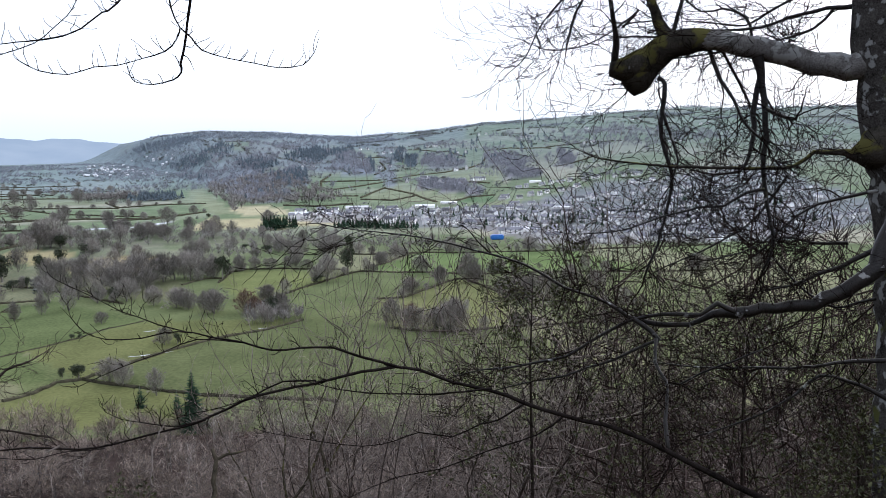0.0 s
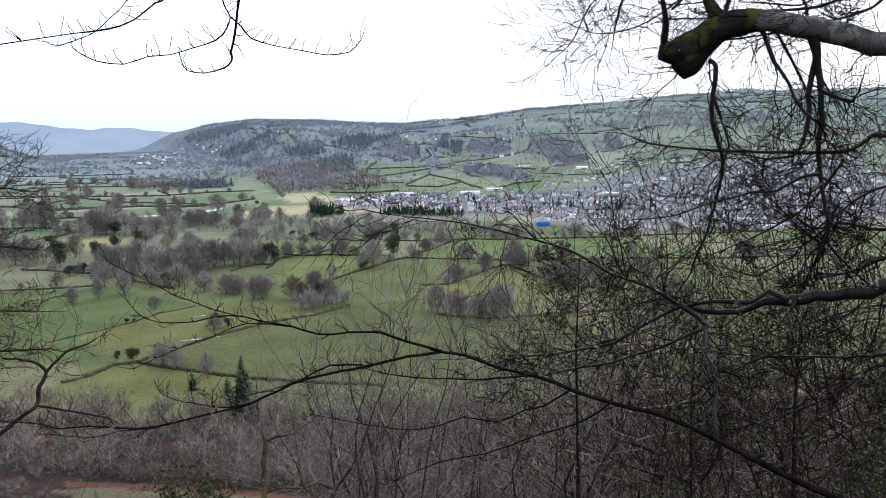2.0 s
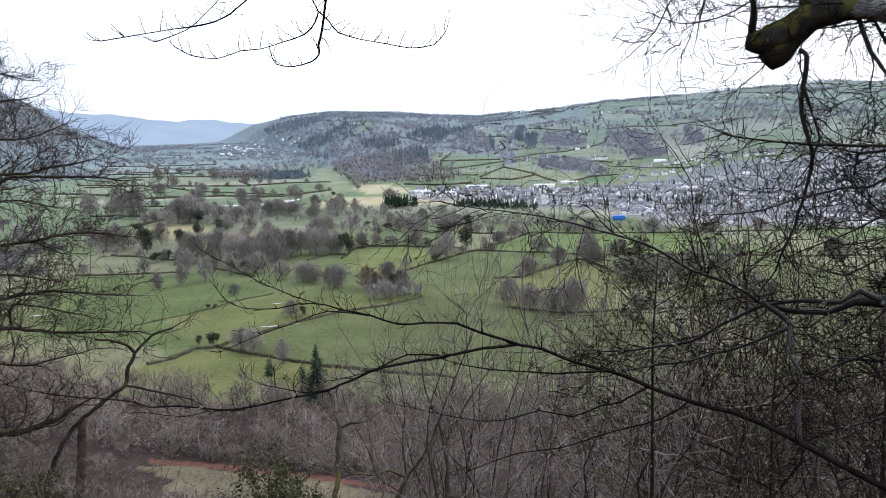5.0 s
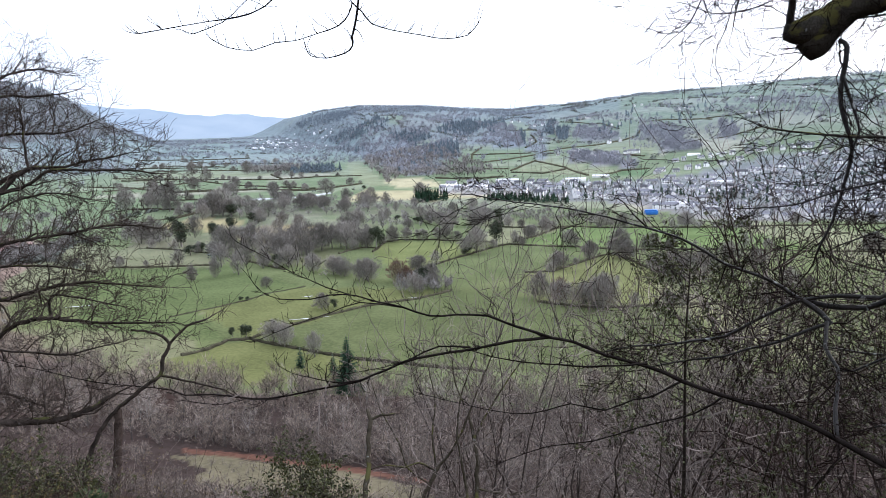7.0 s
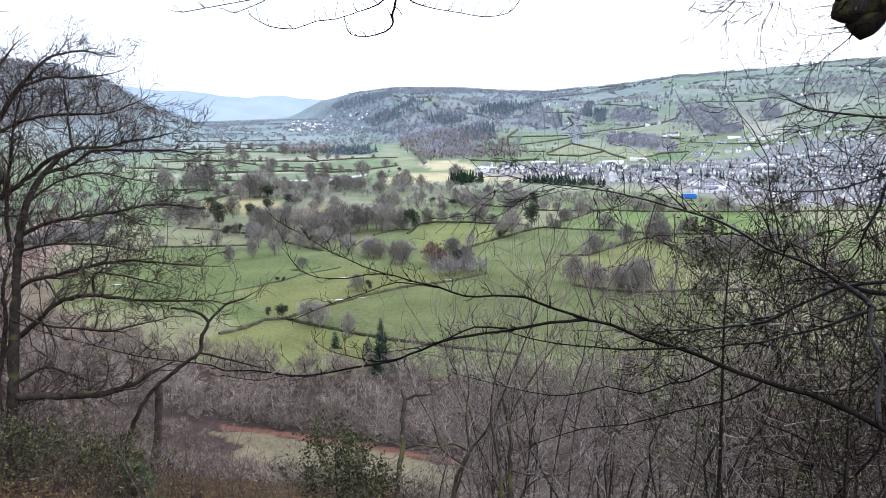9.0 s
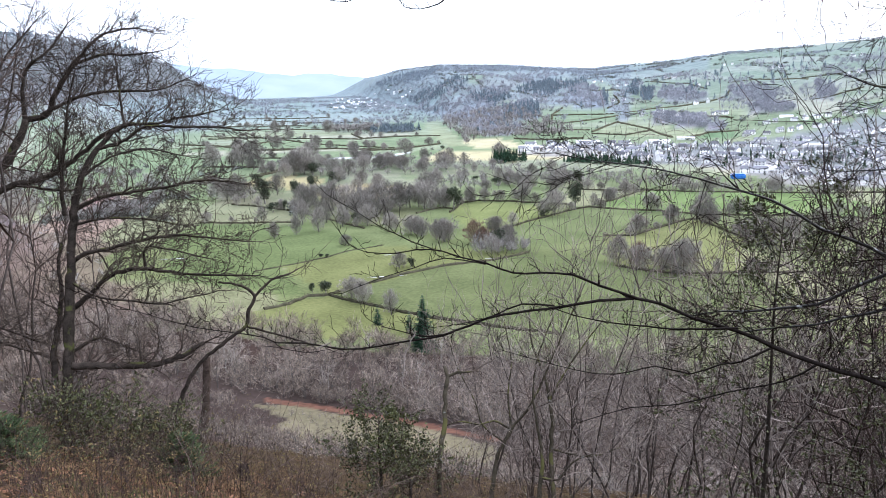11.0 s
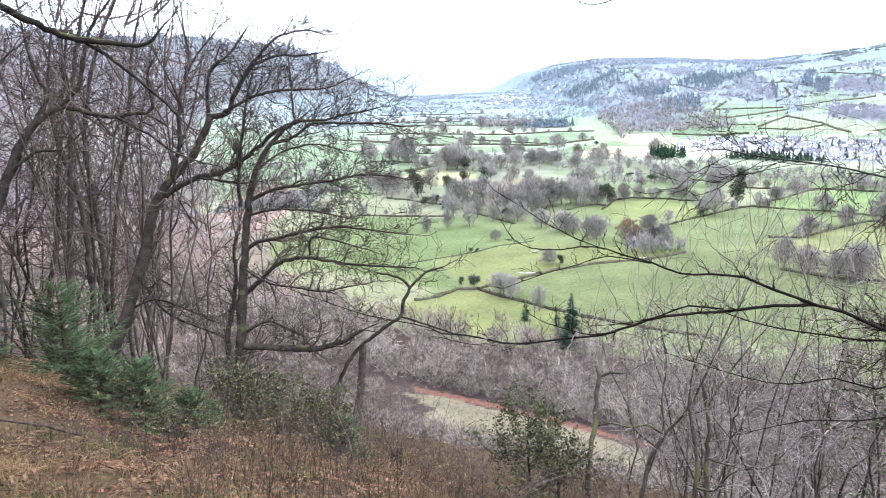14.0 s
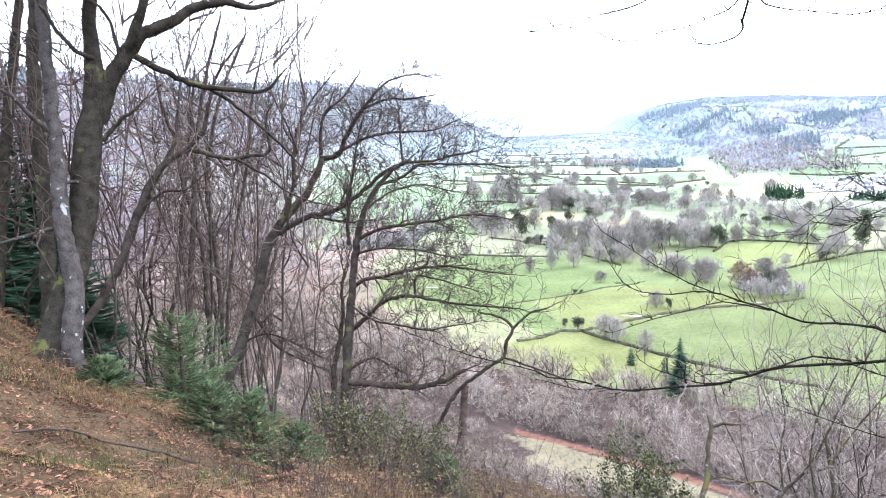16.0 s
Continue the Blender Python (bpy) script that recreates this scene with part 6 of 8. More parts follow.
    ("limb", [(3.83, 9.71, 101.12, 0.020), (3.78, 9.78, 101.39, 0.018), (3.55, 9.93, 101.52, 0.015), (3.32, 10.09, 101.52, 0.013), (2.92, 10.22, 101.89, 0.010)]),
    ("limb", [(4.70, 9.20, 101.86, 0.025), (4.35, 9.53, 101.61, 0.020), (4.06, 9.79, 101.46, 0.017), (3.86, 10.00, 101.32, 0.013), (3.45, 10.25, 101.40, 0.010)]),
    ("limb", [(2.36, 9.48, 102.15, 0.028), (1.91, 9.51, 101.84, 0.018), (1.64, 9.50, 101.45, 0.016), (1.55, 9.43, 101.18, 0.014), (1.50, 9.33, 101.01, 0.009)]),
    ("limb", [(2.42, 9.44, 102.26, 0.023), (1.65, 9.58, 101.73, 0.014), (1.25, 9.58, 101.34, 0.011), (1.04, 9.52, 100.94, 0.008), (0.82, 9.44, 100.74, 0.006)]),
    ("limb", [(2.22, 9.67, 101.27, 0.014), (2.38, 9.50, 101.44, 0.014), (1.92, 9.54, 101.13, 0.010), (1.38, 9.55, 101.00, 0.007), (0.96, 9.48, 101.14, 0.006)]),
    ("limb", [(4.79, 9.02, 98.67, 0.024), (4.43, 9.12, 98.67, 0.019), (4.18, 9.16, 98.73, 0.019), (3.98, 9.16, 98.70, 0.014), (3.77, 9.14, 98.54, 0.012)]),
    ("limb", [(5.13, 8.42, 97.40, 0.029), (4.64, 8.59, 97.35, 0.022), (4.29, 8.66, 97.28, 0.019), (3.76, 8.80, 97.23, 0.014), (3.01, 8.98, 97.20, 0.011), (2.49, 9.07, 97.25, 0.008)]),
    ("limb", [(5.18, 8.45, 96.85, 0.030), (4.92, 8.59, 97.01, 0.024), (4.70, 8.67, 97.09, 0.022), (4.42, 8.77, 97.13, 0.019), (4.21, 8.75, 96.97, 0.017), (4.01, 8.73, 96.84, 0.014), (3.63, 8.75, 96.63, 0.012), (3.05, 8.82, 96.40, 0.010)]),
    ("limb", [(4.25, 9.48, 99.46, 0.019), (4.01, 9.45, 99.12, 0.017), (3.74, 9.42, 98.85, 0.014), (3.27, 9.45, 98.57, 0.011), (2.79, 9.46, 98.36, 0.009)]),
    ("limb", [(5.29, 8.93, 99.34, 0.025), (4.75, 9.13, 99.20, 0.019), (4.39, 9.20, 99.07, 0.016), (4.13, 9.21, 98.87, 0.014), (3.75, 9.25, 98.59, 0.011), (3.29, 9.31, 98.45, 0.009)]),
    ("limb", [(5.43, 8.90, 98.07, 0.025), (5.08, 8.99, 97.99, 0.020), (4.72, 9.07, 97.88, 0.017), (4.42, 9.16, 98.04, 0.014), (4.11, 9.28, 98.37, 0.013), (3.85, 9.35, 98.65, 0.010)]),
    ("mossy_limb", [(5.42, 9.07, 99.86, 0.36), (5.16, 9.08, 99.78, 0.27), (4.98, 9.10, 99.72, 0.20), (4.86, 9.12, 99.70, 0.09)]),
]
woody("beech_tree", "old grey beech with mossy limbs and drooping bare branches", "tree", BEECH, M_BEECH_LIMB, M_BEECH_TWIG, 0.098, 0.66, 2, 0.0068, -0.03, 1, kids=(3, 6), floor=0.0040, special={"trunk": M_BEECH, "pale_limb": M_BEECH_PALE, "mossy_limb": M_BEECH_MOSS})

# the long low branch that sweeps across the view, from a leaning tree beside the path
LONG = [
    ("trunk", [(3.93, 3.90, 96.26, 0.0936), (3.73, 4.00, 96.67, 0.0780), (3.03, 4.20, 97.17, 0.0577)]),
    ("limb", [(3.03, 4.20, 97.17, 0.0335), (2.70, 4.48, 97.38, 0.0289), (2.39, 4.65, 97.50, 0.0273), (2.07, 4.80, 97.60, 0.0242), (1.78, 4.91, 97.72, 0.0218), (1.50, 5.01, 97.85, 0.0195), (1.21, 5.08, 97.97, 0.0179), (0.83, 5.13, 98.06, 0.0156), (0.56, 5.15, 98.15, 0.0148), (0.32, 5.15, 98.25, 0.0125), (0.05, 5.13, 98.32, 0.0117), (-0.17, 5.11, 98.42, 0.0109), (-0.34, 5.06, 98.46, 0.0101)]),
    ("limb", [(-0.34, 5.06, 98.46, 0.0108), (-0.56, 4.96, 98.46, 0.0099), (-0.77, 4.85, 98.44, 0.0090), (-0.97, 4.74, 98.43, 0.0081), (-1.16, 4.62, 98.43, 0.0081), (-1.33, 4.47, 98.39, 0.0072), (-1.46, 4.34, 98.36, 0.0072), (-1.61, 4.21, 98.36, 0.0063), (-1.75, 4.07, 98.37, 0.0054), (-1.88, 3.94, 98.38, 0.0054), (-1.99, 3.81, 98.43, 0.0054), (-2.10, 3.69, 98.49, 0.0045), (-2.19, 3.56, 98.53, 0.0036), (-2.24, 3.52, 98.57, 0.0036), (-2.36, 3.38, 98.64, 0.0027), (-2.48, 3.23, 98.71, 0.0027), (-2.61, 3.08, 98.81, 0.0018), (-2.72, 2.93, 98.91, 0.0018), (-2.78, 2.80, 99.00, 0.0018)]),
    ("limb", [(-0.29, 5.06, 98.45, 0.0099), (-0.56, 4.99, 98.55, 0.0090), (-0.73, 4.91, 98.64, 0.0081), (-0.93, 4.81, 98.67, 0.0072), (-1.09, 4.70, 98.69, 0.0063), (-1.24, 4.61, 98.77, 0.0063), (-1.38, 4.50, 98.83, 0.0054), (-1.48, 4.40, 98.89, 0.0045), (-1.60, 4.29, 98.92, 0.0036), (-1.69, 4.17, 98.92, 0.0036), (-1.82, 4.04, 98.95, 0.0027), (-1.89, 3.94, 99.02, 0.0018), (-1.91, 3.86, 99.11, 0.0018)]),
    ("limb", [(-1.49, 4.42, 98.88, 0.0036), (-1.62, 4.27, 98.97, 0.0036), (-1.68, 4.13, 99.05, 0.0027), (-1.71, 4.00, 99.11, 0.0027), (-1.79, 3.86, 99.22, 0.0018), (-1.87, 3.70, 99.33, 0.0018)]),
    ("limb", [(-1.31, 4.86, 98.70, 0.0045), (-1.55, 4.70, 98.77, 0.0036), (-1.70, 4.53, 98.74, 0.0027), (-1.87, 4.34, 98.71, 0.0027), (-2.04, 4.13, 98.66, 0.0018)]),
    ("limb", [(0.32, 5.11, 98.28, 0.0090), (0.16, 5.06, 98.28, 0.0072), (-0.07, 5.01, 98.28, 0.0063), (-0.26, 4.96, 98.30, 0.0054), (-0.48, 4.90, 98.33, 0.0045), (-0.69, 4.84, 98.38, 0.0036), (-0.90, 4.78, 98.46, 0.0027)]),
    ("limb", [(-0.85, 4.88, 98.43, 0.0063), (-1.04, 4.75, 98.47, 0.0054), (-1.19, 4.60, 98.43, 0.0045), (-1.32, 4.45, 98.42, 0.0027), (-1.50, 4.28, 98.43, 0.0018)]),
    ("limb", [(0.58, 5.34, 98.09, 0.0090), (0.37, 5.27, 97.99, 0.0072), (0.24, 5.22, 97.98, 0.0063), (0.04, 5.15, 97.92, 0.0054), (-0.19, 5.11, 97.97, 0.0045), (-0.35, 5.04, 97.94, 0.0045), (-0.57, 4.96, 97.94, 0.0036), (-0.86, 4.89, 98.01, 0.0027), (-1.18, 4.81, 98.11, 0.0018)]),
    ("limb", [(0.85, 5.27, 98.02, 0.0090), (0.64, 5.18, 97.91, 0.0063), (0.27, 5.09, 97.83, 0.0054), (-0.04, 4.98, 97.76, 0.0045), (-0.34, 4.88, 97.75, 0.0036), (-0.63, 4.73, 97.69, 0.0027)]),
    ("limb", [(-1.34, 4.12, 98.46, 0.0054), (-1.42, 4.05, 98.46, 0.0045), (-1.49, 3.98, 98.48, 0.0036), (-1.62, 3.91, 98.53, 0.0027), (-1.69, 3.85, 98.57, 0.0018), (-1.75, 3.80, 98.63, 0.0018)]),
    ("limb", [(-1.66, 3.57, 98.53, 0.0036), (-1.69, 3.50, 98.55, 0.0027), (-1.78, 3.41, 98.58, 0.0018), (-1.86, 3.31, 98.59, 0.0018), (-1.96, 3.21, 98.64, 0.0018)]),
]
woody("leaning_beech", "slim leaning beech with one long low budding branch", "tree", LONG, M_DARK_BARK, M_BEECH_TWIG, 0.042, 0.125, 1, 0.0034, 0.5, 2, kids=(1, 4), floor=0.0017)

# dead twigs caught on that branch
for pts in ([(-1.51, 3.97, 98.51, 0.004), (-1.55, 3.91, 98.41, 0.004), (-1.56, 3.86, 98.29, 0.004), (-1.55, 3.83, 98.22, 0.004), (-1.51, 3.84, 98.20, 0.003), (-1.47, 3.86, 98.20, 0.002), (-1.43, 3.88, 98.23, 0.002)], [(-1.79, 3.42, 98.61, 0.004), (-1.84, 3.38, 98.59, 0.004), (-1.86, 3.36, 98.55, 0.003), (-1.85, 3.34, 98.51, 0.003), (-1.82, 3.35, 98.50, 0.002)]):
    one = Tubes()
    c = curve(pts, 0.03)
    one.tube(c[:, :3] + np.random.default_rng(5).normal(scale=0.004, size=(len(c), 3)), c[:, 3], 6)
    g = np.random.default_rng(int(abs(pts[0][0]) * 100))
    for k in range(8, len(c), 9):
        branch_out(one, c[k, :3], np.append(g.normal(size=2), -0.2), 0.13, 0.003, 0, g, 4)
    tagged(new("dead_twig", one.mesh("dead_twig", M_PALE_TWIG)), "pale dead twig hanging caught on a branch", "twig", "caught dead twigs")

# the tree behind the viewpoint whose twigs hang into the sky
OVERHANG = [
    ("trunk", [(-1.50, -2.20, 99.09, 0.160), (-1.45, -2.10, 100.89, 0.130), (-1.40, -1.60, 102.59, 0.100), (-1.20, -0.40, 102.60, 0.060), (-0.98, 2.54, 102.20, 0.030), (-0.95, 3.24, 100.91, 0.013)]),
    ("limb", [(-1.18, 0.40, 102.50, 0.030), (-1.12, 2.43, 101.90, 0.014), (-1.07, 3.23, 100.83, 0.008)]),
    ("limb", [(-1.22, 0.00, 102.55, 0.030), (-1.11, 2.15, 101.80, 0.014), (-1.01, 3.05, 100.76, 0.008)]),
    ("limb", [(-1.25, 0.00, 102.55, 0.020), (-1.42, 2.63, 101.60, 0.009), (-1.42, 3.23, 100.70, 0.004)]),
    ("twig", [(-0.95, 3.24, 100.91, 0.007), (-0.99, 3.27, 100.70, 0.006), (-1.02, 3.28, 100.57, 0.006), (-1.04, 3.28, 100.48, 0.005), (-1.05, 3.27, 100.39, 0.005), (-1.07, 3.26, 100.32, 0.005), (-1.07, 3.26, 100.28, 0.004), (-1.10, 3.24, 100.25, 0.003), (-1.17, 3.20, 100.23, 0.002), (-1.23, 3.17, 100.24, 0.002), (-1.24, 3.15, 100.27, 0.002)]),
    ("twig", [(-1.07, 3.23, 100.83, 0.004), (-1.10, 3.25, 100.61, 0.004), (-1.08, 3.25, 100.50, 0.003), (-1.06, 3.25, 100.46, 0.003), (-1.07, 3.23, 100.41, 0.003), (-1.11, 3.20, 100.36, 0.003), (-1.19, 3.16, 100.33, 0.002), (-1.27, 3.11, 100.30, 0.002), (-1.34, 3.06, 100.29, 0.002), (-1.42, 3.01, 100.26, 0.002), (-1.50, 2.95, 100.27, 0.002), (-1.54, 2.90, 100.30, 0.002)]),
    ("twig", [(-1.06, 3.25, 100.46, 0.003), (-1.02, 3.26, 100.42, 0.003), (-0.98, 3.27, 100.37, 0.003), (-0.89, 3.29, 100.34, 0.002), (-0.78, 3.32, 100.32, 0.002), (-0.68, 3.33, 100.30, 0.002), (-0.58, 3.34, 100.31, 0.002), (-0.53, 3.34, 100.36, 0.002)]),
    ("twig", [(-1.01, 3.05, 100.76, 0.005), (-1.21, 3.01, 100.52, 0.004), (-1.26, 2.98, 100.48, 0.003), (-1.33, 2.95, 100.42, 0.003), (-1.38, 2.91, 100.39, 0.003), (-1.45, 2.87, 100.37, 0.003), (-1.51, 2.83, 100.36, 0.002), (-1.59, 2.77, 100.34, 0.002), (-1.72, 2.68, 100.31, 0.002)]),
    ("twig", [(-1.42, 3.23, 100.70, 0.002), (-1.47, 3.24, 100.57, 0.002), (-1.51, 3.23, 100.51, 0.002), (-1.56, 3.21, 100.46, 0.002), (-1.63, 3.19, 100.40, 0.002), (-1.74, 3.13, 100.35, 0.002)]),
]
woody("overhanging_tree", "young tree with fine budding twigs hanging from above", "tree", OVERHANG, M_DARK_BARK, M_BEECH_TWIG, 0.036, 0.085, 0, 0.0022, 0.8, 3, floor=0.0015, spread=0.8)

# the trees of the slope
FIELD_MAPLE = [
    ("trunk", [(-11.53, 11.10, 92.48, 0.125), (-11.70, 11.51, 93.28, 0.105), (-11.87, 11.88, 94.13, 0.102), (-12.02, 12.20, 95.01, 0.109), (-12.11, 12.45, 95.69, 0.099), (-12.17, 12.65, 96.27, 0.085), (-12.21, 12.84, 96.85, 0.085), (-12.20, 13.07, 97.56, 0.078), (-12.12, 13.31, 98.15, 0.064), (-11.93, 13.61, 98.61, 0.054), (-11.67, 13.93, 99.01, 0.047), (-11.42, 14.21, 99.10, 0.036)]),
    ("limb", [(-12.12, 12.44, 95.38, 0.064), (-11.75, 12.64, 95.67, 0.053), (-11.44, 12.78, 95.97, 0.045), (-10.99, 12.98, 96.16, 0.045), (-10.61, 13.06, 96.16, 0.037), (-10.13, 13.19, 96.09, 0.030), (-9.54, 13.37, 96.02, 0.025), (-8.95, 13.54, 95.99, 0.020), (-8.36, 13.69, 95.97, 0.013)]),
    ("limb", [(-12.22, 12.78, 96.30, 0.050), (-11.96, 12.85, 96.49, 0.046), (-11.46, 13.09, 96.58, 0.038), (-10.91, 13.36, 96.70, 0.036), (-10.25, 13.67, 96.77, 0.029), (-9.56, 13.92, 96.68, 0.020), (-8.85, 14.15, 96.58, 0.013)]),
    ("limb", [(-12.26, 13.15, 97.39, 0.047), (-11.83, 13.33, 97.59, 0.039), (-11.27, 13.58, 97.69, 0.035), (-10.50, 13.96, 97.77, 0.028), (-9.90, 14.18, 97.88, 0.022), (-9.19, 14.42, 97.82, 0.014)]),
    ("limb", [(-11.93, 13.62, 98.61, 0.043), (-11.45, 13.80, 98.74, 0.035), (-10.96, 13.98, 99.04, 0.031), (-10.28, 14.26, 99.01, 0.024), (-9.58, 14.51, 98.99, 0.019), (-9.02, 14.64, 98.90, 0.012)]),
    ("limb", [(-11.46, 14.05, 99.09, 0.036), (-10.90, 14.32, 99.10, 0.028), (-10.43, 14.51, 99.20, 0.021), (-10.01, 14.66, 99.26, 0.017), (-9.63, 14.76, 99.34, 0.010)]),
    ("limb", [(-10.75, 13.21, 96.14, 0.031), (-10.74, 13.25, 96.58, 0.025), (-10.29, 13.48, 96.49, 0.019), (-9.66, 13.79, 96.27, 0.014)]),
    ("limb", [(-12.57, 13.10, 97.23, 0.043), (-12.67, 13.25, 98.02, 0.040), (-12.63, 13.48, 98.87, 0.033), (-12.61, 13.64, 99.47, 0.026), (-12.49, 13.86, 100.25, 0.016)]),
    ("limb", [(-11.63, 14.16, 98.99, 0.029), (-11.77, 14.29, 99.55, 0.026), (-11.87, 14.43, 100.04, 0.019), (-11.99, 14.54, 100.42, 0.013)]),
    ("limb", [(-12.28, 13.38, 98.01, 0.029), (-11.91, 13.92, 98.39, 0.025), (-11.42, 14.50, 98.52, 0.020), (-10.90, 15.04, 98.32, 0.015)]),
    ("limb", [(-12.37, 13.11, 97.04, 0.029), (-11.79, 13.38, 97.14, 0.023), (-11.02, 13.75, 97.08, 0.018), (-10.21, 14.05, 96.89, 0.013)]),
    ("limb", [(-12.38, 12.04, 94.01, 0.065), (-12.58, 12.27, 94.42, 0.062), (-12.68, 12.63, 94.95, 0.055), (-12.80, 12.95, 95.51, 0.044), (-13.00, 13.18, 96.10, 0.037), (-13.08, 13.45, 96.56, 0.030)]),
    ("limb", [(-11.96, 12.12, 94.54, 0.035), (-11.67, 12.65, 94.71, 0.028), (-11.37, 12.99, 94.43, 0.021), (-11.20, 13.23, 94.23, 0.014)]),
    ("limb", [(-11.87, 12.32, 95.99, 0.028), (-11.40, 12.50, 95.67, 0.025), (-10.89, 12.77, 95.54, 0.023), (-10.37, 13.02, 95.43, 0.020), (-9.94, 13.24, 95.50, 0.015), (-9.40, 13.52, 95.59, 0.011)]),
    ("limb", [(-11.53, 11.63, 94.49, 0.075), (-10.93, 12.24, 94.31, 0.076), (-10.45, 12.73, 94.19, 0.067), (-10.14, 13.12, 94.22, 0.058), (-9.77, 13.60, 94.42, 0.045)]),
]
woody("spreading_tree", "bare spreading tree with layered mossy branches on the slope", "tree", FIELD_MAPLE, M_GREY_BARK, M_GREY_TWIG, 0.07, 0.8, 2, 0.014, 0.25, 4, kids=(3, 6), floor=0.0055)

FORKED = [
    ("trunk", [(-14.32, 9.89, 93.14, 0.192), (-14.43, 10.48, 94.12, 0.163), (-14.42, 11.03, 94.92, 0.141), (-14.42, 11.48, 95.67, 0.131), (-14.41, 11.87, 96.45, 0.124), (-14.40, 12.22, 97.26, 0.117), (-14.31, 12.53, 97.71, 0.106), (-14.18, 12.85, 98.05, 0.095), (-13.99, 13.21, 98.39, 0.091), (-13.87, 13.50, 98.87, 0.084), (-13.82, 13.69, 99.23, 0.073)]),
    ("limb", [(-13.82, 13.69, 99.23, 0.065), (-13.51, 13.99, 99.34, 0.061), (-13.35, 14.16, 99.77, 0.054), (-13.08, 14.40, 100.31, 0.050), (-12.81, 14.62, 100.70, 0.038), (-12.49, 14.87, 101.04, 0.028), (-11.99, 15.26, 101.16, 0.018), (-11.70, 15.49, 101.07, 0.012)]),
    ("limb", [(-14.40, 12.41, 97.42, 0.072), (-14.06, 12.68, 97.70, 0.068), (-13.68, 12.98, 97.89, 0.064), (-13.20, 13.34, 98.00, 0.056), (-12.78, 13.63, 98.29, 0.052), (-12.44, 13.84, 98.58, 0.048), (-12.09, 14.03, 98.88, 0.044), (-11.79, 14.17, 99.03, 0.036)]),
    ("limb", [(-13.82, 13.68, 99.17, 0.050), (-13.85, 13.75, 99.86, 0.042), (-13.76, 13.90, 100.36, 0.035), (-13.45, 14.25, 100.72, 0.026), (-13.15, 14.55, 101.27, 0.017)]),
    ("limb", [(-13.60, 13.91, 99.32, 0.046), (-13.08, 14.19, 99.58, 0.038), (-12.60, 14.40, 99.75, 0.033), (-12.02, 14.68, 99.79, 0.027), (-11.33, 15.01, 99.79, 0.019), (-10.71, 15.25, 100.02, 0.012)]),
    ("limb", [(-13.01, 14.46, 100.39, 0.035), (-12.46, 14.75, 100.59, 0.029), (-11.99, 14.96, 100.57, 0.023), (-11.40, 15.24, 100.63, 0.015)]),
    ("limb", [(-13.68, 12.98, 97.89, 0.034), (-13.06, 13.16, 97.80, 0.026), (-12.60, 13.17, 97.76, 0.019), (-12.06, 13.27, 97.80, 0.011)]),
    ("limb", [(-14.14, 12.64, 97.95, 0.060), (-14.08, 12.88, 98.55, 0.049), (-14.10, 13.00, 99.28, 0.038), (-14.03, 13.18, 100.00, 0.030), (-13.83, 13.45, 100.60, 0.023), (-13.48, 13.85, 101.20, 0.015)]),
    ("limb", [(-14.38, 11.51, 95.79, 0.037), (-13.91, 11.75, 94.99, 0.030), (-13.58, 12.00, 94.68, 0.022), (-13.07, 12.39, 94.33, 0.015)]),
    ("limb", [(-14.41, 11.20, 95.12, 0.030), (-13.99, 11.57, 95.30, 0.025), (-13.51, 11.84, 95.10, 0.022), (-12.82, 12.20, 94.69, 0.016)]),
]
woody("forked_tree", "bare forked tree leaning out over the slope", "tree", FORKED, M_GREY_BARK, M_GREY_TWIG, 0.075, 0.85, 2, 0.014, 0.25, 5, kids=(3, 6), floor=0.0055)

CROOKED = [
    ("trunk", [(-11.63, 13.91, 90.28, 0.064), (-11.66, 14.26, 90.85, 0.061), (-11.70, 14.67, 91.58, 0.064), (-11.65, 15.10, 92.32, 0.058), (-11.47, 15.52, 92.91, 0.051), (-11.17, 15.89, 93.27, 0.046), (-10.84, 16.23, 93.56, 0.046), (-10.55, 16.50, 93.78, 0.046), (-10.52, 16.66, 94.19, 0.051), (-10.41, 16.83, 94.49, 0.043), (-10.71, 16.74, 94.78, 0.033), (-11.21, 16.46, 94.94, 0.026)]),
    ("limb", [(-10.43, 16.81, 94.47, 0.038), (-10.04, 17.06, 94.89, 0.031), (-9.61, 17.22, 95.03, 0.023)]),
    ("limb", [(-10.55, 16.50, 93.78, 0.031), (-9.72, 16.61, 93.58, 0.025), (-8.94, 16.67, 93.41, 0.019)]),
]
woody("crooked_sapling", "thin crooked sapling bent over the slope", "sapling", CROOKED, M_GREY_BARK, M_GREY_TWIG, 0.4, 0.8, 2, 0.009, 0.1, 6, floor=0.0047)

SNAG = [
    ("trunk", [(-13.74, 19.22, 91.67, 0.101), (-13.68, 19.06, 91.20, 0.117), (-13.57, 18.67, 90.24, 0.117), (-13.55, 18.48, 89.85, 0.141), (-13.47, 18.23, 89.32, 0.125), (-13.38, 17.85, 88.57, 0.149)]),
]
woody("dead_tree", "bare broken dead trunk standing on the slope", "dead tree", SNAG, M_DEADWOOD, M_PALE_TWIG)

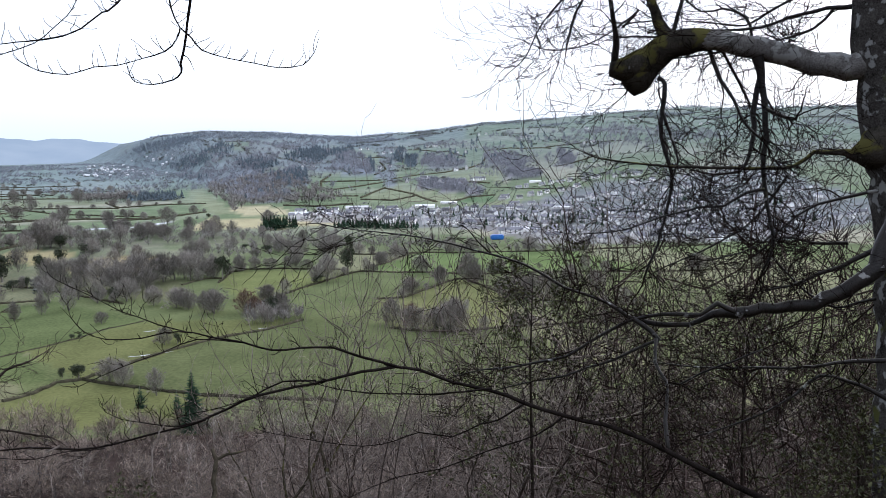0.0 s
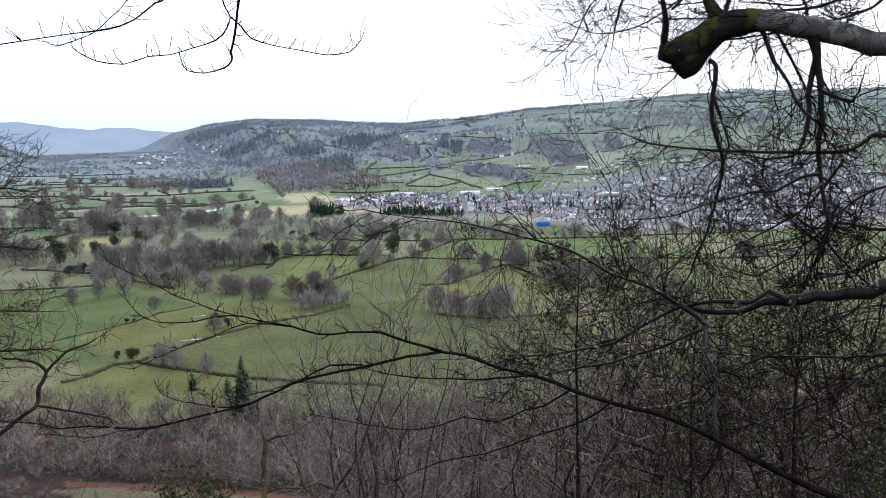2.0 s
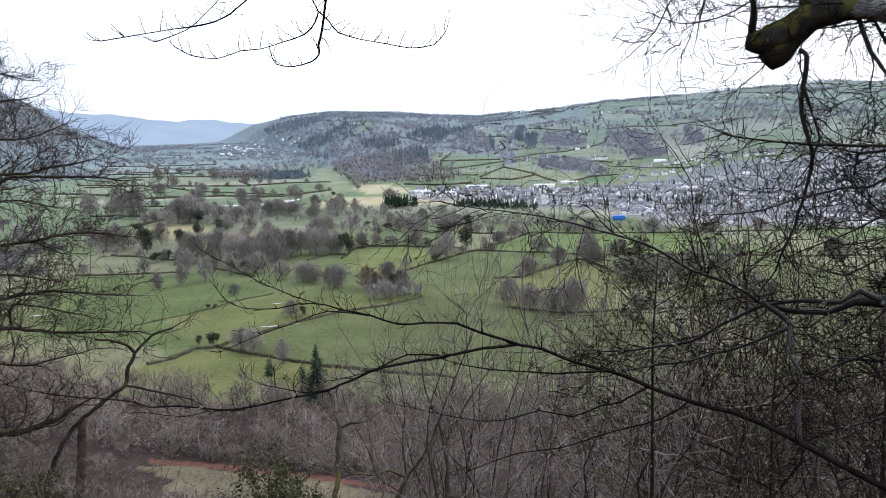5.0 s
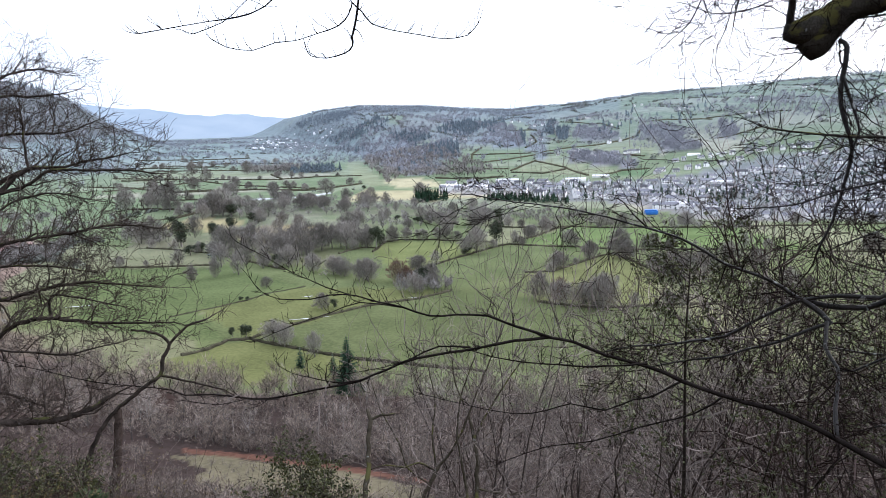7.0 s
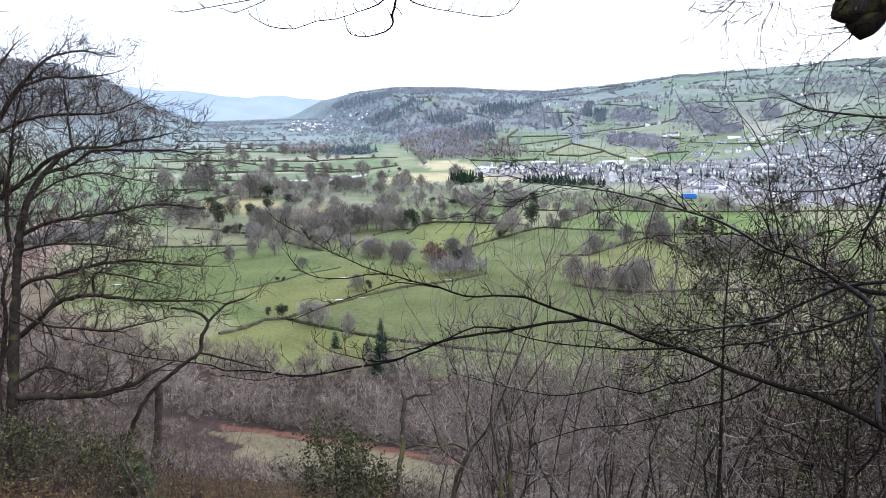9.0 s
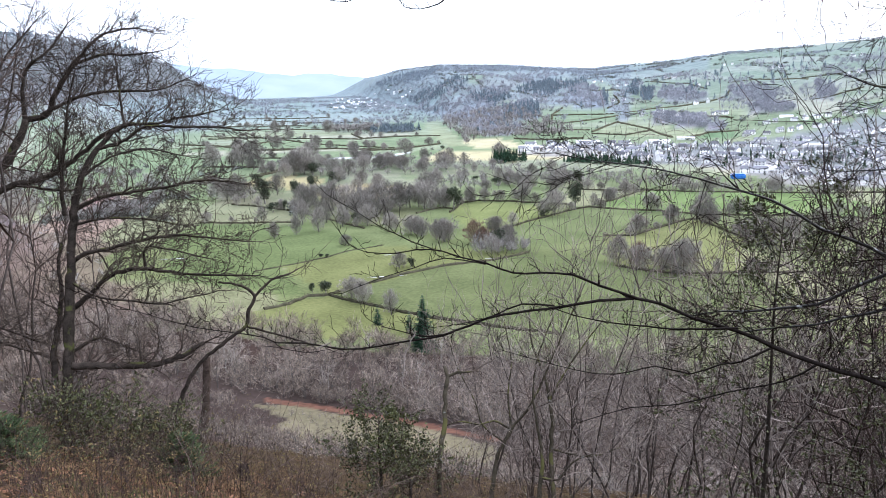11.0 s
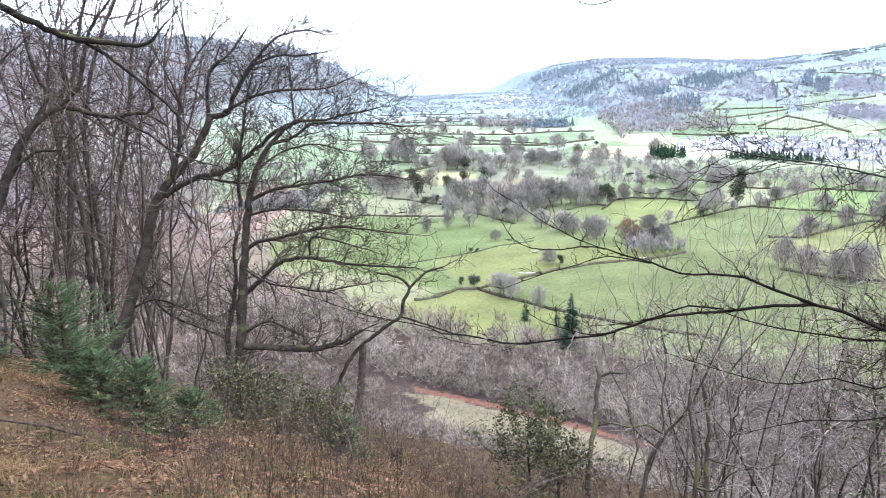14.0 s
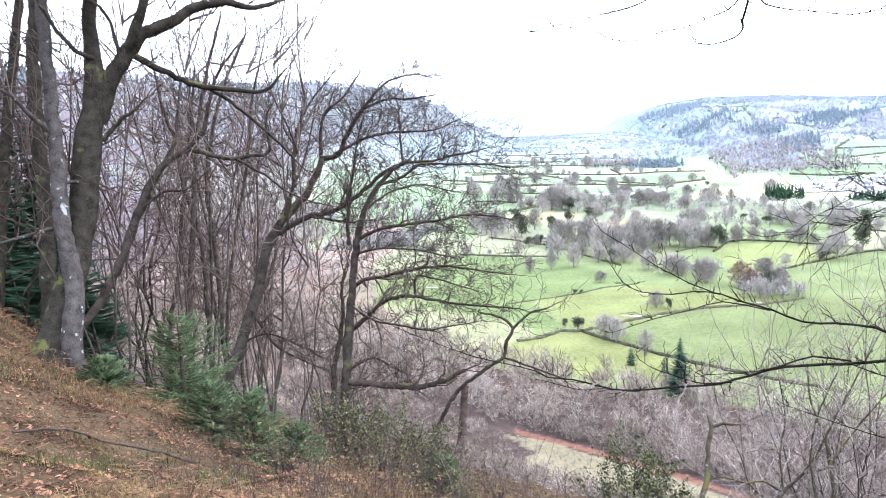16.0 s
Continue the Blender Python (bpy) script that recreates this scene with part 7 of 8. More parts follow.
OLD_OAK = [
    ("trunk", [(-12.39, 5.80, 96.52, 0.370), (-12.45, 5.92, 96.81, 0.296), (-12.49, 6.09, 97.19, 0.253), (-12.52, 6.33, 97.70, 0.223), (-12.54, 6.51, 98.14, 0.224), (-12.55, 6.70, 98.78, 0.224), (-12.54, 6.87, 99.52, 0.218), (-12.49, 7.04, 100.21, 0.203), (-12.45, 7.14, 100.76, 0.173), (-12.42, 7.16, 101.35, 0.128), (-12.38, 7.17, 101.89, 0.114), (-12.27, 7.15, 102.75, 0.106), (-12.09, 7.07, 103.73, 0.091)]),
    ("limb", [(-12.50, 7.15, 100.30, 0.166), (-12.32, 7.36, 100.98, 0.136), (-12.14, 7.56, 101.34, 0.136), (-11.98, 7.73, 101.62, 0.121), (-11.64, 8.15, 101.87, 0.098), (-11.31, 8.50, 102.11, 0.086), (-11.00, 8.85, 102.18, 0.068), (-10.71, 9.20, 102.08, 0.045), (-10.43, 9.47, 102.16, 0.030)]),
    ("limb", [(-12.02, 7.58, 101.47, 0.098), (-11.85, 7.74, 101.95, 0.083), (-11.66, 7.84, 102.56, 0.075), (-11.34, 7.98, 103.40, 0.060)]),
    ("limb", [(-11.99, 7.67, 101.33, 0.060), (-11.66, 8.05, 101.03, 0.052), (-11.35, 8.36, 100.81, 0.048), (-10.89, 8.82, 100.70, 0.037), (-10.52, 9.12, 100.67, 0.029), (-10.24, 9.29, 100.96, 0.019)]),
    ("limb", [(-11.28, 8.54, 100.77, 0.030), (-10.95, 8.83, 100.42, 0.027), (-10.59, 9.10, 100.00, 0.022), (-10.21, 9.35, 99.49, 0.017)]),
    ("limb", [(-12.33, 7.12, 101.30, 0.045), (-12.39, 6.87, 101.41, 0.037), (-12.41, 6.64, 101.68, 0.030), (-12.40, 6.38, 102.09, 0.022)]),
    ("limb", [(-12.12, 7.48, 101.24, 0.030), (-12.06, 7.29, 101.95, 0.026), (-12.09, 7.05, 102.19, 0.022), (-12.10, 6.81, 102.43, 0.019)]),
    ("limb", [(-12.39, 7.14, 99.96, 0.045), (-12.24, 7.44, 100.32, 0.038), (-12.14, 7.65, 100.45, 0.023), (-12.05, 7.84, 100.68, 0.015)]),
]
woody("old_oak", "stout dark oak with a mossy forked trunk", "tree", OLD_OAK, M_OAK, M_GREY_TWIG, 0.3, 1.0, 2, 0.011, 0.2, 7, floor=0.0055)

PALE_TREE = [
    ("trunk", [(-11.96, 5.95, 96.91, 0.160), (-12.07, 6.13, 97.41, 0.150), (-12.18, 6.21, 97.75, 0.151), (-12.33, 6.25, 98.29, 0.137), (-12.45, 6.30, 98.83, 0.127), (-12.53, 6.39, 99.46, 0.123), (-12.59, 6.44, 100.01, 0.113), (-12.64, 6.48, 100.64, 0.104), (-12.65, 6.51, 101.35, 0.099), (-12.63, 6.52, 102.04, 0.094), (-12.53, 6.54, 102.89, 0.084), (-12.37, 6.52, 103.84, 0.063)]),
    ("limb", [(-12.64, 6.48, 100.10, 0.052), (-12.62, 6.16, 100.38, 0.041), (-12.57, 5.84, 100.73, 0.030), (-12.53, 5.52, 100.89, 0.024)]),
    ("limb", [(-12.54, 6.34, 98.64, 0.041), (-12.57, 5.98, 98.60, 0.031), (-12.61, 5.55, 98.53, 0.024), (-12.64, 5.13, 98.46, 0.018)]),
    ("limb", [(-12.47, 6.35, 99.29, 0.031), (-12.46, 6.58, 99.35, 0.027), (-12.43, 6.85, 99.31, 0.021)]),
]
woody("pale_trunked_tree", "slender tree with a pale curving trunk beside the oak", "tree", PALE_TREE, M_BIRCH, M_GREY_TWIG, 0.3, 1.0, 2, 0.009, 0.1, 8, floor=0.0055)

LEANER = [
    ("trunk", [(-15.13, 7.19, 95.61, 0.092), (-15.10, 7.59, 96.09, 0.085), (-14.96, 8.21, 96.78, 0.089), (-14.86, 8.69, 97.52, 0.092), (-14.77, 9.06, 98.30, 0.096), (-14.65, 9.40, 98.97, 0.093), (-14.51, 9.70, 99.40, 0.078), (-14.26, 10.11, 99.69, 0.068)]),
    ("limb", [(-14.53, 9.72, 99.42, 0.057), (-14.38, 9.95, 99.88, 0.050), (-14.43, 9.88, 100.18, 0.036), (-14.48, 9.78, 100.71, 0.029), (-14.48, 9.72, 101.28, 0.021), (-14.46, 9.68, 101.74, 0.014)]),
    ("limb", [(-14.29, 10.06, 99.65, 0.050), (-14.07, 10.46, 100.08, 0.047), (-13.99, 10.62, 100.67, 0.040), (-13.86, 10.81, 101.25, 0.032), (-13.56, 11.17, 101.83, 0.022)]),
    ("limb", [(-14.22, 10.16, 99.70, 0.057), (-13.71, 10.69, 99.46, 0.046), (-13.27, 11.10, 99.48, 0.039), (-12.99, 11.30, 99.57, 0.035), (-12.95, 11.22, 100.22, 0.024), (-12.75, 11.32, 100.59, 0.018)]),
    ("limb", [(-13.47, 10.79, 99.42, 0.035), (-13.05, 11.17, 99.05, 0.028), (-12.68, 11.43, 98.66, 0.021), (-12.21, 11.79, 98.38, 0.014)]),
    ("limb", [(-14.62, 9.12, 98.53, 0.035), (-14.32, 9.50, 98.85, 0.028), (-14.01, 9.83, 98.87, 0.021), (-13.68, 10.20, 99.26, 0.014)]),
]
woody("leaning_tree", "dark bare tree leaning downhill", "tree", LEANER, M_GREY_BARK, M_GREY_TWIG, 0.25, 1.2, 2, 0.012, 0.15, 9, floor=0.0047)

BACK = [
    ("trunk", [(-15.16, 7.21, 96.64, 0.157), (-15.38, 7.51, 98.38, 0.149), (-15.49, 7.64, 100.03, 0.141), (-15.44, 7.73, 101.65, 0.124), (-15.32, 7.86, 102.69, 0.116), (-14.99, 7.96, 104.28, 0.098)]),
]
woody("straight_tree", "straight dark trunk standing in the wood", "tree", BACK, M_OAK, M_GREY_TWIG, 0.5, 1.3, 2, 0.012, 0.0, 20, "trees of the wood", trunk_twigs=True, floor=0.0047, start=0.3)

BACK2 = [
    ("trunk", [(-17.33, 7.01, 95.96, 0.156), (-17.48, 7.58, 98.30, 0.137), (-17.40, 7.91, 100.07, 0.117), (-17.20, 8.17, 101.59, 0.107), (-16.92, 8.38, 102.95, 0.088), (-16.43, 8.55, 104.67, 0.078)]),
]
woody("straight_tree", "straight dark trunk standing in the wood", "tree", BACK2, M_OAK, M_GREY_TWIG, 0.5, 1.3, 2, 0.012, 0.0, 21, "trees of the wood", trunk_twigs=True, floor=0.0047, start=0.3)

STEM = [("trunk", [(-16.90, 11.50, 92.33, 0.085), (-16.90, 11.50, 94.82, 0.074), (-17.25, 12.15, 97.21, 0.070), (-17.40, 12.53, 98.65, 0.061), (-17.46, 12.85, 100.12, 0.052), (-17.35, 13.23, 101.57, 0.043), (-17.07, 13.65, 103.02, 0.029)])]
woody("thin_tree", "thin upright bare tree among its neighbours", "tree", STEM, M_GREY_BARK, M_GREY_TWIG, 0.2, 1.2, 2, 0.011, 0.25, 30, "thin trees of the wood", trunk_twigs=True, floor=0.0047, start=0.25)

STEM = [("trunk", [(-17.14, 12.31, 91.86, 0.077), (-17.14, 12.31, 94.58, 0.067), (-17.71, 12.79, 97.09, 0.063), (-18.21, 12.77, 98.62, 0.054), (-18.47, 12.90, 100.00, 0.040), (-18.47, 13.24, 101.51, 0.030)])]
woody("thin_tree", "thin upright bare tree among its neighbours", "tree", STEM, M_GREY_BARK, M_GREY_TWIG, 0.2, 1.2, 2, 0.011, 0.25, 31, "thin trees of the wood", trunk_twigs=True, floor=0.0047, start=0.25)

STEM = [("trunk", [(-17.47, 12.98, 91.29, 0.068), (-17.47, 12.98, 94.36, 0.059), (-18.01, 13.44, 96.97, 0.065), (-18.33, 13.61, 98.54, 0.055), (-18.33, 14.02, 100.10, 0.053), (-18.18, 14.46, 101.35, 0.045), (-17.78, 15.06, 102.74, 0.031)])]
woody("thin_tree", "thin upright bare tree among its neighbours", "tree", STEM, M_GREY_BARK, M_GREY_TWIG, 0.2, 1.2, 2, 0.011, 0.25, 32, "thin trees of the wood", trunk_twigs=True, floor=0.0047, start=0.25)

STEM = [("trunk", [(-17.94, 13.47, 91.15, 0.058), (-17.94, 13.47, 94.17, 0.051), (-18.26, 14.36, 96.98, 0.049), (-18.26, 15.02, 98.90, 0.046), (-18.23, 15.45, 100.87, 0.038), (-18.02, 15.90, 102.49, 0.023)])]
woody("thin_tree", "thin upright bare tree among its neighbours", "tree", STEM, M_GREY_BARK, M_GREY_TWIG, 0.2, 1.2, 2, 0.011, 0.25, 33, "thin trees of the wood", trunk_twigs=True, floor=0.0047, start=0.25)

STEM = [("trunk", [(-19.45, 12.62, 91.49, 0.072), (-19.45, 12.62, 94.21, 0.063), (-19.70, 13.38, 96.05, 0.064), (-19.94, 13.84, 97.67, 0.053), (-19.98, 14.40, 99.81, 0.043), (-19.89, 14.81, 101.97, 0.033)])]
woody("thin_tree", "thin upright bare tree among its neighbours", "tree", STEM, M_GREY_BARK, M_GREY_TWIG, 0.2, 1.2, 2, 0.011, 0.25, 34, "thin trees of the wood", trunk_twigs=True, floor=0.0047, start=0.25)

STEM = [("trunk", [(-18.67, 14.57, 90.58, 0.062), (-18.67, 14.57, 93.43, 0.054), (-18.57, 15.88, 95.65, 0.048), (-18.60, 16.58, 97.35, 0.044), (-18.29, 17.46, 99.07, 0.033), (-18.11, 18.00, 100.83, 0.022)])]
woody("thin_tree", "thin upright bare tree among its neighbours", "tree", STEM, M_GREY_BARK, M_GREY_TWIG, 0.2, 1.2, 2, 0.011, 0.25, 35, "thin trees of the wood", trunk_twigs=True, floor=0.0047, start=0.25)

SAP_R = [
    ("trunk", [(-3.75, 13.74, 89.80, 0.066), (-3.71, 14.20, 90.45, 0.061), (-3.67, 14.53, 90.94, 0.053), (-3.63, 14.99, 91.71, 0.046), (-3.48, 15.21, 92.07, 0.043), (-3.33, 15.39, 92.37, 0.041)]),
    ("limb", [(-3.33, 15.39, 92.37, 0.033), (-3.06, 15.55, 92.69, 0.028), (-2.83, 15.75, 93.14, 0.026), (-2.55, 16.04, 93.85, 0.022), (-2.32, 16.25, 94.45, 0.017), (-2.03, 16.47, 95.18, 0.012)]),
    ("limb", [(-3.39, 15.34, 92.29, 0.023), (-3.75, 15.27, 92.48, 0.020), (-4.02, 15.10, 92.44, 0.017), (-4.42, 14.95, 92.53, 0.015), (-4.69, 14.77, 92.50, 0.011)]),
    ("limb", [(-3.50, 15.19, 92.03, 0.023), (-4.00, 15.26, 92.35, 0.020), (-4.23, 15.45, 92.82, 0.017), (-4.67, 15.65, 93.50, 0.013), (-4.92, 15.84, 94.08, 0.009)]),
    ("limb", [(-3.39, 15.38, 92.36, 0.022), (-3.53, 15.72, 92.93, 0.018), (-3.53, 16.11, 93.59, 0.015), (-3.76, 16.46, 94.39, 0.011)]),
]
woody("mossy_sapling", "mossy many-stemmed bare sapling on the slope", "sapling", SAP_R, M_MOSSY, M_PALE_BRUSH, 0.15, 1.1, 2, 0.010, 0.3, 40, "mossy saplings", kids=(3, 6), floor=0.0046)

SAP_R2 = [
    ("trunk", [(-2.23, 14.95, 89.33, 0.065), (-2.43, 15.56, 90.30, 0.056), (-2.62, 16.14, 91.36, 0.051), (-2.66, 16.47, 92.03, 0.046), (-2.79, 16.74, 92.67, 0.038), (-2.95, 16.89, 93.08, 0.027), (-3.23, 17.08, 93.68, 0.022), (-3.35, 17.31, 94.43, 0.016)]),
    ("limb", [(-2.72, 16.68, 92.49, 0.027), (-2.48, 16.95, 92.97, 0.022), (-2.09, 17.28, 93.59, 0.018), (-1.63, 17.58, 94.22, 0.013)]),
    ("limb", [(-2.59, 16.20, 91.47, 0.027), (-2.14, 16.16, 91.42, 0.021), (-1.65, 16.15, 91.44, 0.016), (-1.06, 16.25, 91.69, 0.011)]),
]
woody("mossy_sapling", "mossy many-stemmed bare sapling on the slope", "sapling", SAP_R2, M_MOSSY, M_PALE_BRUSH, 0.15, 1.1, 2, 0.010, 0.3, 41, "mossy saplings", kids=(3, 6), floor=0.0046)

SAP_R3 = [
    ("trunk", [(-2.61, 13.61, 90.15, 0.059), (-2.60, 14.22, 91.06, 0.054), (-2.59, 14.52, 91.54, 0.047), (-2.59, 14.74, 91.94, 0.040), (-2.71, 14.98, 92.45, 0.030), (-2.89, 15.30, 93.19, 0.022), (-2.82, 15.63, 93.97, 0.017), (-2.55, 15.96, 94.78, 0.013)]),
    ("limb", [(-2.58, 14.57, 91.64, 0.030), (-2.22, 14.56, 91.65, 0.024), (-1.96, 14.71, 92.00, 0.020), (-1.53, 14.79, 92.21, 0.015)]),
]
woody("mossy_sapling", "mossy many-stemmed bare sapling on the slope", "sapling", SAP_R3, M_MOSSY, M_PALE_BRUSH, 0.15, 1.1, 2, 0.010, 0.3, 42, "mossy saplings", kids=(3, 6), floor=0.0046)

BROKEN = [
    ("trunk", [(-4.15, 12.44, 92.72, 0.053), (-4.14, 12.89, 93.53, 0.046), (-4.18, 13.12, 94.06, 0.043), (-4.16, 13.23, 94.28, 0.040), (-4.24, 13.29, 94.48, 0.033)]),
    ("limb", [(-4.19, 13.22, 94.29, 0.033), (-4.00, 13.30, 94.35, 0.026), (-3.72, 13.40, 94.37, 0.017)]),
]
woody("broken_sapling", "mossy broken sapling on the slope", "sapling", BROKEN, M_MOSSY, M_GREY_TWIG, 0.3, 0.8, 1, 0.008, 0.2, 46, floor=0.0055)



# ---- undergrowth, evergreens and litter on the near slope ----
M_SPRUCE = mat("young_spruce_needles", (0.032, 0.056, 0.026), (0.125, 0.165, 0.078), 2.0, 20.0, 0.8, 0.2, island=0.25)
M_HOLLY = mat("holly_leaves", (0.016, 0.021, 0.007), (0.095, 0.10, 0.036), 3.0, 20.0, 0.45, 0.1, island=0.3)
M_BRACKEN = mat("dead_bracken", (0.032, 0.020, 0.012), (0.14, 0.09, 0.05), 2.0, 25.0, 0.9, 0.2, island=0.35)
M_DRYGRASS = mat("dry_grass", (0.085, 0.068, 0.028), (0.20, 0.16, 0.075), 2.0, 25.0, 0.9, 0.1, island=0.3)
M_TUSSOCK = mat("fern_tussock", (0.045, 0.029, 0.016), (0.185, 0.122, 0.062), 1.0, 12.0, 0.9, 0.1, island=0.4)
M_WEED = mat("dull_weed_leaves", (0.03, 0.036, 0.014), (0.11, 0.115, 0.05), 2.0, 14.0, 0.85, 0.1, island=0.35)
M_LEAF = mat("fallen_leaves", (0.020, 0.010, 0.007), (0.21, 0.115, 0.068), 2.0, 25.0, 0.85, 0.1, island=0.6)
M_MOSS = mat("moss_tufts", (0.07, 0.075, 0.018), (0.19, 0.175, 0.055), 4.0, 40.0, 0.95, 0.4, island=0.3)
M_BRUSH = mat("brush_twigs", (0.027, 0.020, 0.0165), (0.14, 0.108, 0.089), 1.2, 14.0, 0.9, 0.1, island=0.5)
# darker copy of the brush twigs, with shade put into the colour
M_DARK_BRUSH = mat("dark_shade_twigs", (0.014, 0.010, 0.009), (0.085, 0.062, 0.054), 1.2, 14.0, 0.85, 0.1, island=0.5)


def young_spruce(x, y, h, w, seed):
    """Whorls of boughs, each bough a stalk set with needles all round."""
    g = np.random.default_rng(seed)
    z0 = ground_at(x, y)
    t = thing("young_spruce", "young green spruce growing on the leaf-strewn slope", "spruce", "young spruces", at=(x, y, z0))
    tr, cr = Tubes(), Tubes()
    tr.tube([(0, 0, -0.15), (0.01, 0, h * 0.5), (0, 0.01, h)], [0.03 * h, 0.018 * h, 0.004], 7)
    for k in range(150):
        u = 0.04 + 0.94 * g.random() ** 1.1
        L = w * (1 - u) ** 0.75 * g.uniform(0.6, 1.1) + 0.05 * h
        th = g.uniform(0, 2 * math.pi)
        d = np.array([math.cos(th), math.sin(th), 0.15 + 0.5 * u])
        p = np.array([0, 0, u * h])
        pts = [p + d * L * s + np.array([0, 0, -0.20 * L * s + 0.30 * L * s * s]) for s in np.linspace(0, 1, 5)]
        tr.tube(pts, [0.008, 0.006, 0.005, 0.004, 0.002], 3)
        m = 64
        s = g.uniform(0.12, 1.0, m)
        c = p + d * (L * s)[:, None]
        c[:, 2] += -0.20 * L * s + 0.30 * L * s * s
        flat = np.cross(d, [0, 0, 1.0])
        flat /= np.linalg.norm(flat)
        side = flat * g.choice([-1.0, 1.0], m)[:, None] + g.normal(scale=0.3, size=(m, 3))
        tip = c + (side * 0.55 + d / np.linalg.norm(d) * 0.75 + [0, 0, -0.12]) * (0.05 + L * 0.34 * (1.1 - s) * g.uniform(0.5, 1.0, m))[:, None]
        wv = np.cross(side, d)
        wv = wv * 0.5 + np.cross(wv, side) * 0.5
        wv *= (0.004 + 0.004 * g.random(m))[:, None] / (np.linalg.norm(wv, axis=1)[:, None] + 1e-9)
        cr.tris(np.stack([c - wv, c + wv, tip], 1))
    part("trunk", tr.mesh("trunk", M_MOSSY), t)
    part("foliage", cr.mesh("foliage", M_SPRUCE, False), t)


for k, (x, y, h, w) in enumerate(((-12.4, 8.15, 1.9, 1.55), (-9.5, 6.6, 0.85, 0.7), (-8.9, 6.85, 1.05, 0.75), (-7.6, 6.5, 0.75, 0.5), (-6.55, 8.25, 0.85, 0.55), (-11.1, 5.9, 0.5, 0.5), (-13.6, 8.9, 1.6, 0.7))):
    young_spruce(x, y, h, w, 500 + k)


def holly(x, y, h, w, leaves, seed, base=0.25, label="evergreen holly bush with dark glossy leaves on the slope", size=0.033):
    """Thin stems with many side shoots, and leathery leaves, folded along the rib, on the shoots."""
    g = np.random.default_rng(seed)
    z0 = ground_at(x, y)
    t = thing("holly_bush", label, "holly", "hollies", at=(x, y, z0))
    st, lv, ends = Tubes(), Tubes(), []
    st.tube([(0, 0, -0.2), (0.03, 0.02, h * 0.4), (0.0, 0.05, h * 0.75), (0.04, 0, h)], [0.035, 0.028, 0.016, 0.006], 7)
    for k in range(34):
        u = base + (1 - base) * g.random()
        th = g.uniform(0, 2 * math.pi)
        branch_out(st, np.array([0.02, 0.03, u * h]), np.array([math.cos(th), math.sin(th), 0.5]), w * (1.15 - 0.6 * u) * g.uniform(0.5, 1.0), 0.008, 2, g, 4, 0.2, (3, 6), 0.35, ends, 0.003)
    E = np.array([p for p, d in ends])
    D = np.array([d for p, d in ends])
    pick = g.integers(0, len(E), leaves)
    c = E[pick] - D[pick] * g.uniform(0, 0.28, (leaves, 1)) + g.normal(scale=0.03, size=(leaves, 3))
    a = D[pick] * 0.6 + g.normal(scale=0.7, size=(leaves, 3))
    a /= np.linalg.norm(a, axis=1)[:, None]
    b = np.cross(a, g.normal(size=(leaves, 3)))
    b /= np.linalg.norm(b, axis=1)[:, None]
    n = np.cross(a, b)
    s = (size * g.uniform(0.7, 1.3, leaves))[:, None]
    lv.tris(np.stack([c - a * s, c + a * s, c + b * s * 0.55 + n * s * 0.25], 1))
    lv.tris(np.stack([c + a * s, c - a * s, c - b * s * 0.55 + n * s * 0.25], 1))
    part("stem", st.mesh("stem", M_GREY_BARK), t)
    part("foliage", lv.mesh("foliage", M_HOLLY, False), t)


holly(1.25, 10.9, 5.6, 1.5, 2400, 601, 0.05)
holly(4.2, 10.4, 4.6, 1.4, 1500, 602, 0.05)
holly(5.6, 9.9, 3.8, 1.3, 1300, 604, 0.05)
holly(4.8, 8.4, 2.6, 1.2, 1800, 611, 0.0)
holly(6.0, 9.0, 3.2, 1.2, 1800, 615, 0.0)
holly(5.0, 7.5, 2.2, 1.1, 1500, 616, 0.0)
holly(6.4, 11.2, 4.4, 1.4, 1700, 613, 0.0)
holly(3.3, 12.3, 5.2, 1.5, 1800, 614, 0.0)
holly(-5.0, 11.6, 1.7, 1.1, 3100, 605, 0.0)
holly(-8.7, 9.3, 1.0, 1.1, 1700, 606, 0.0)
holly(-7.9, 9.5, 1.0, 1.0, 1300, 609, 0.0)
holly(-9.6, 9.4, 0.9, 1.0, 900, 607, 0.0)
holly(-4.3, 11.2, 1.3, 0.9, 1500, 608, 0.05)


# bare trees and brush standing on the slope below
M_SLOPE_BARK = bark("slope_tree_bark", (0.023, 0.019, 0.0165), (0.10, 0.083, 0.072), 0.45, 0.3)


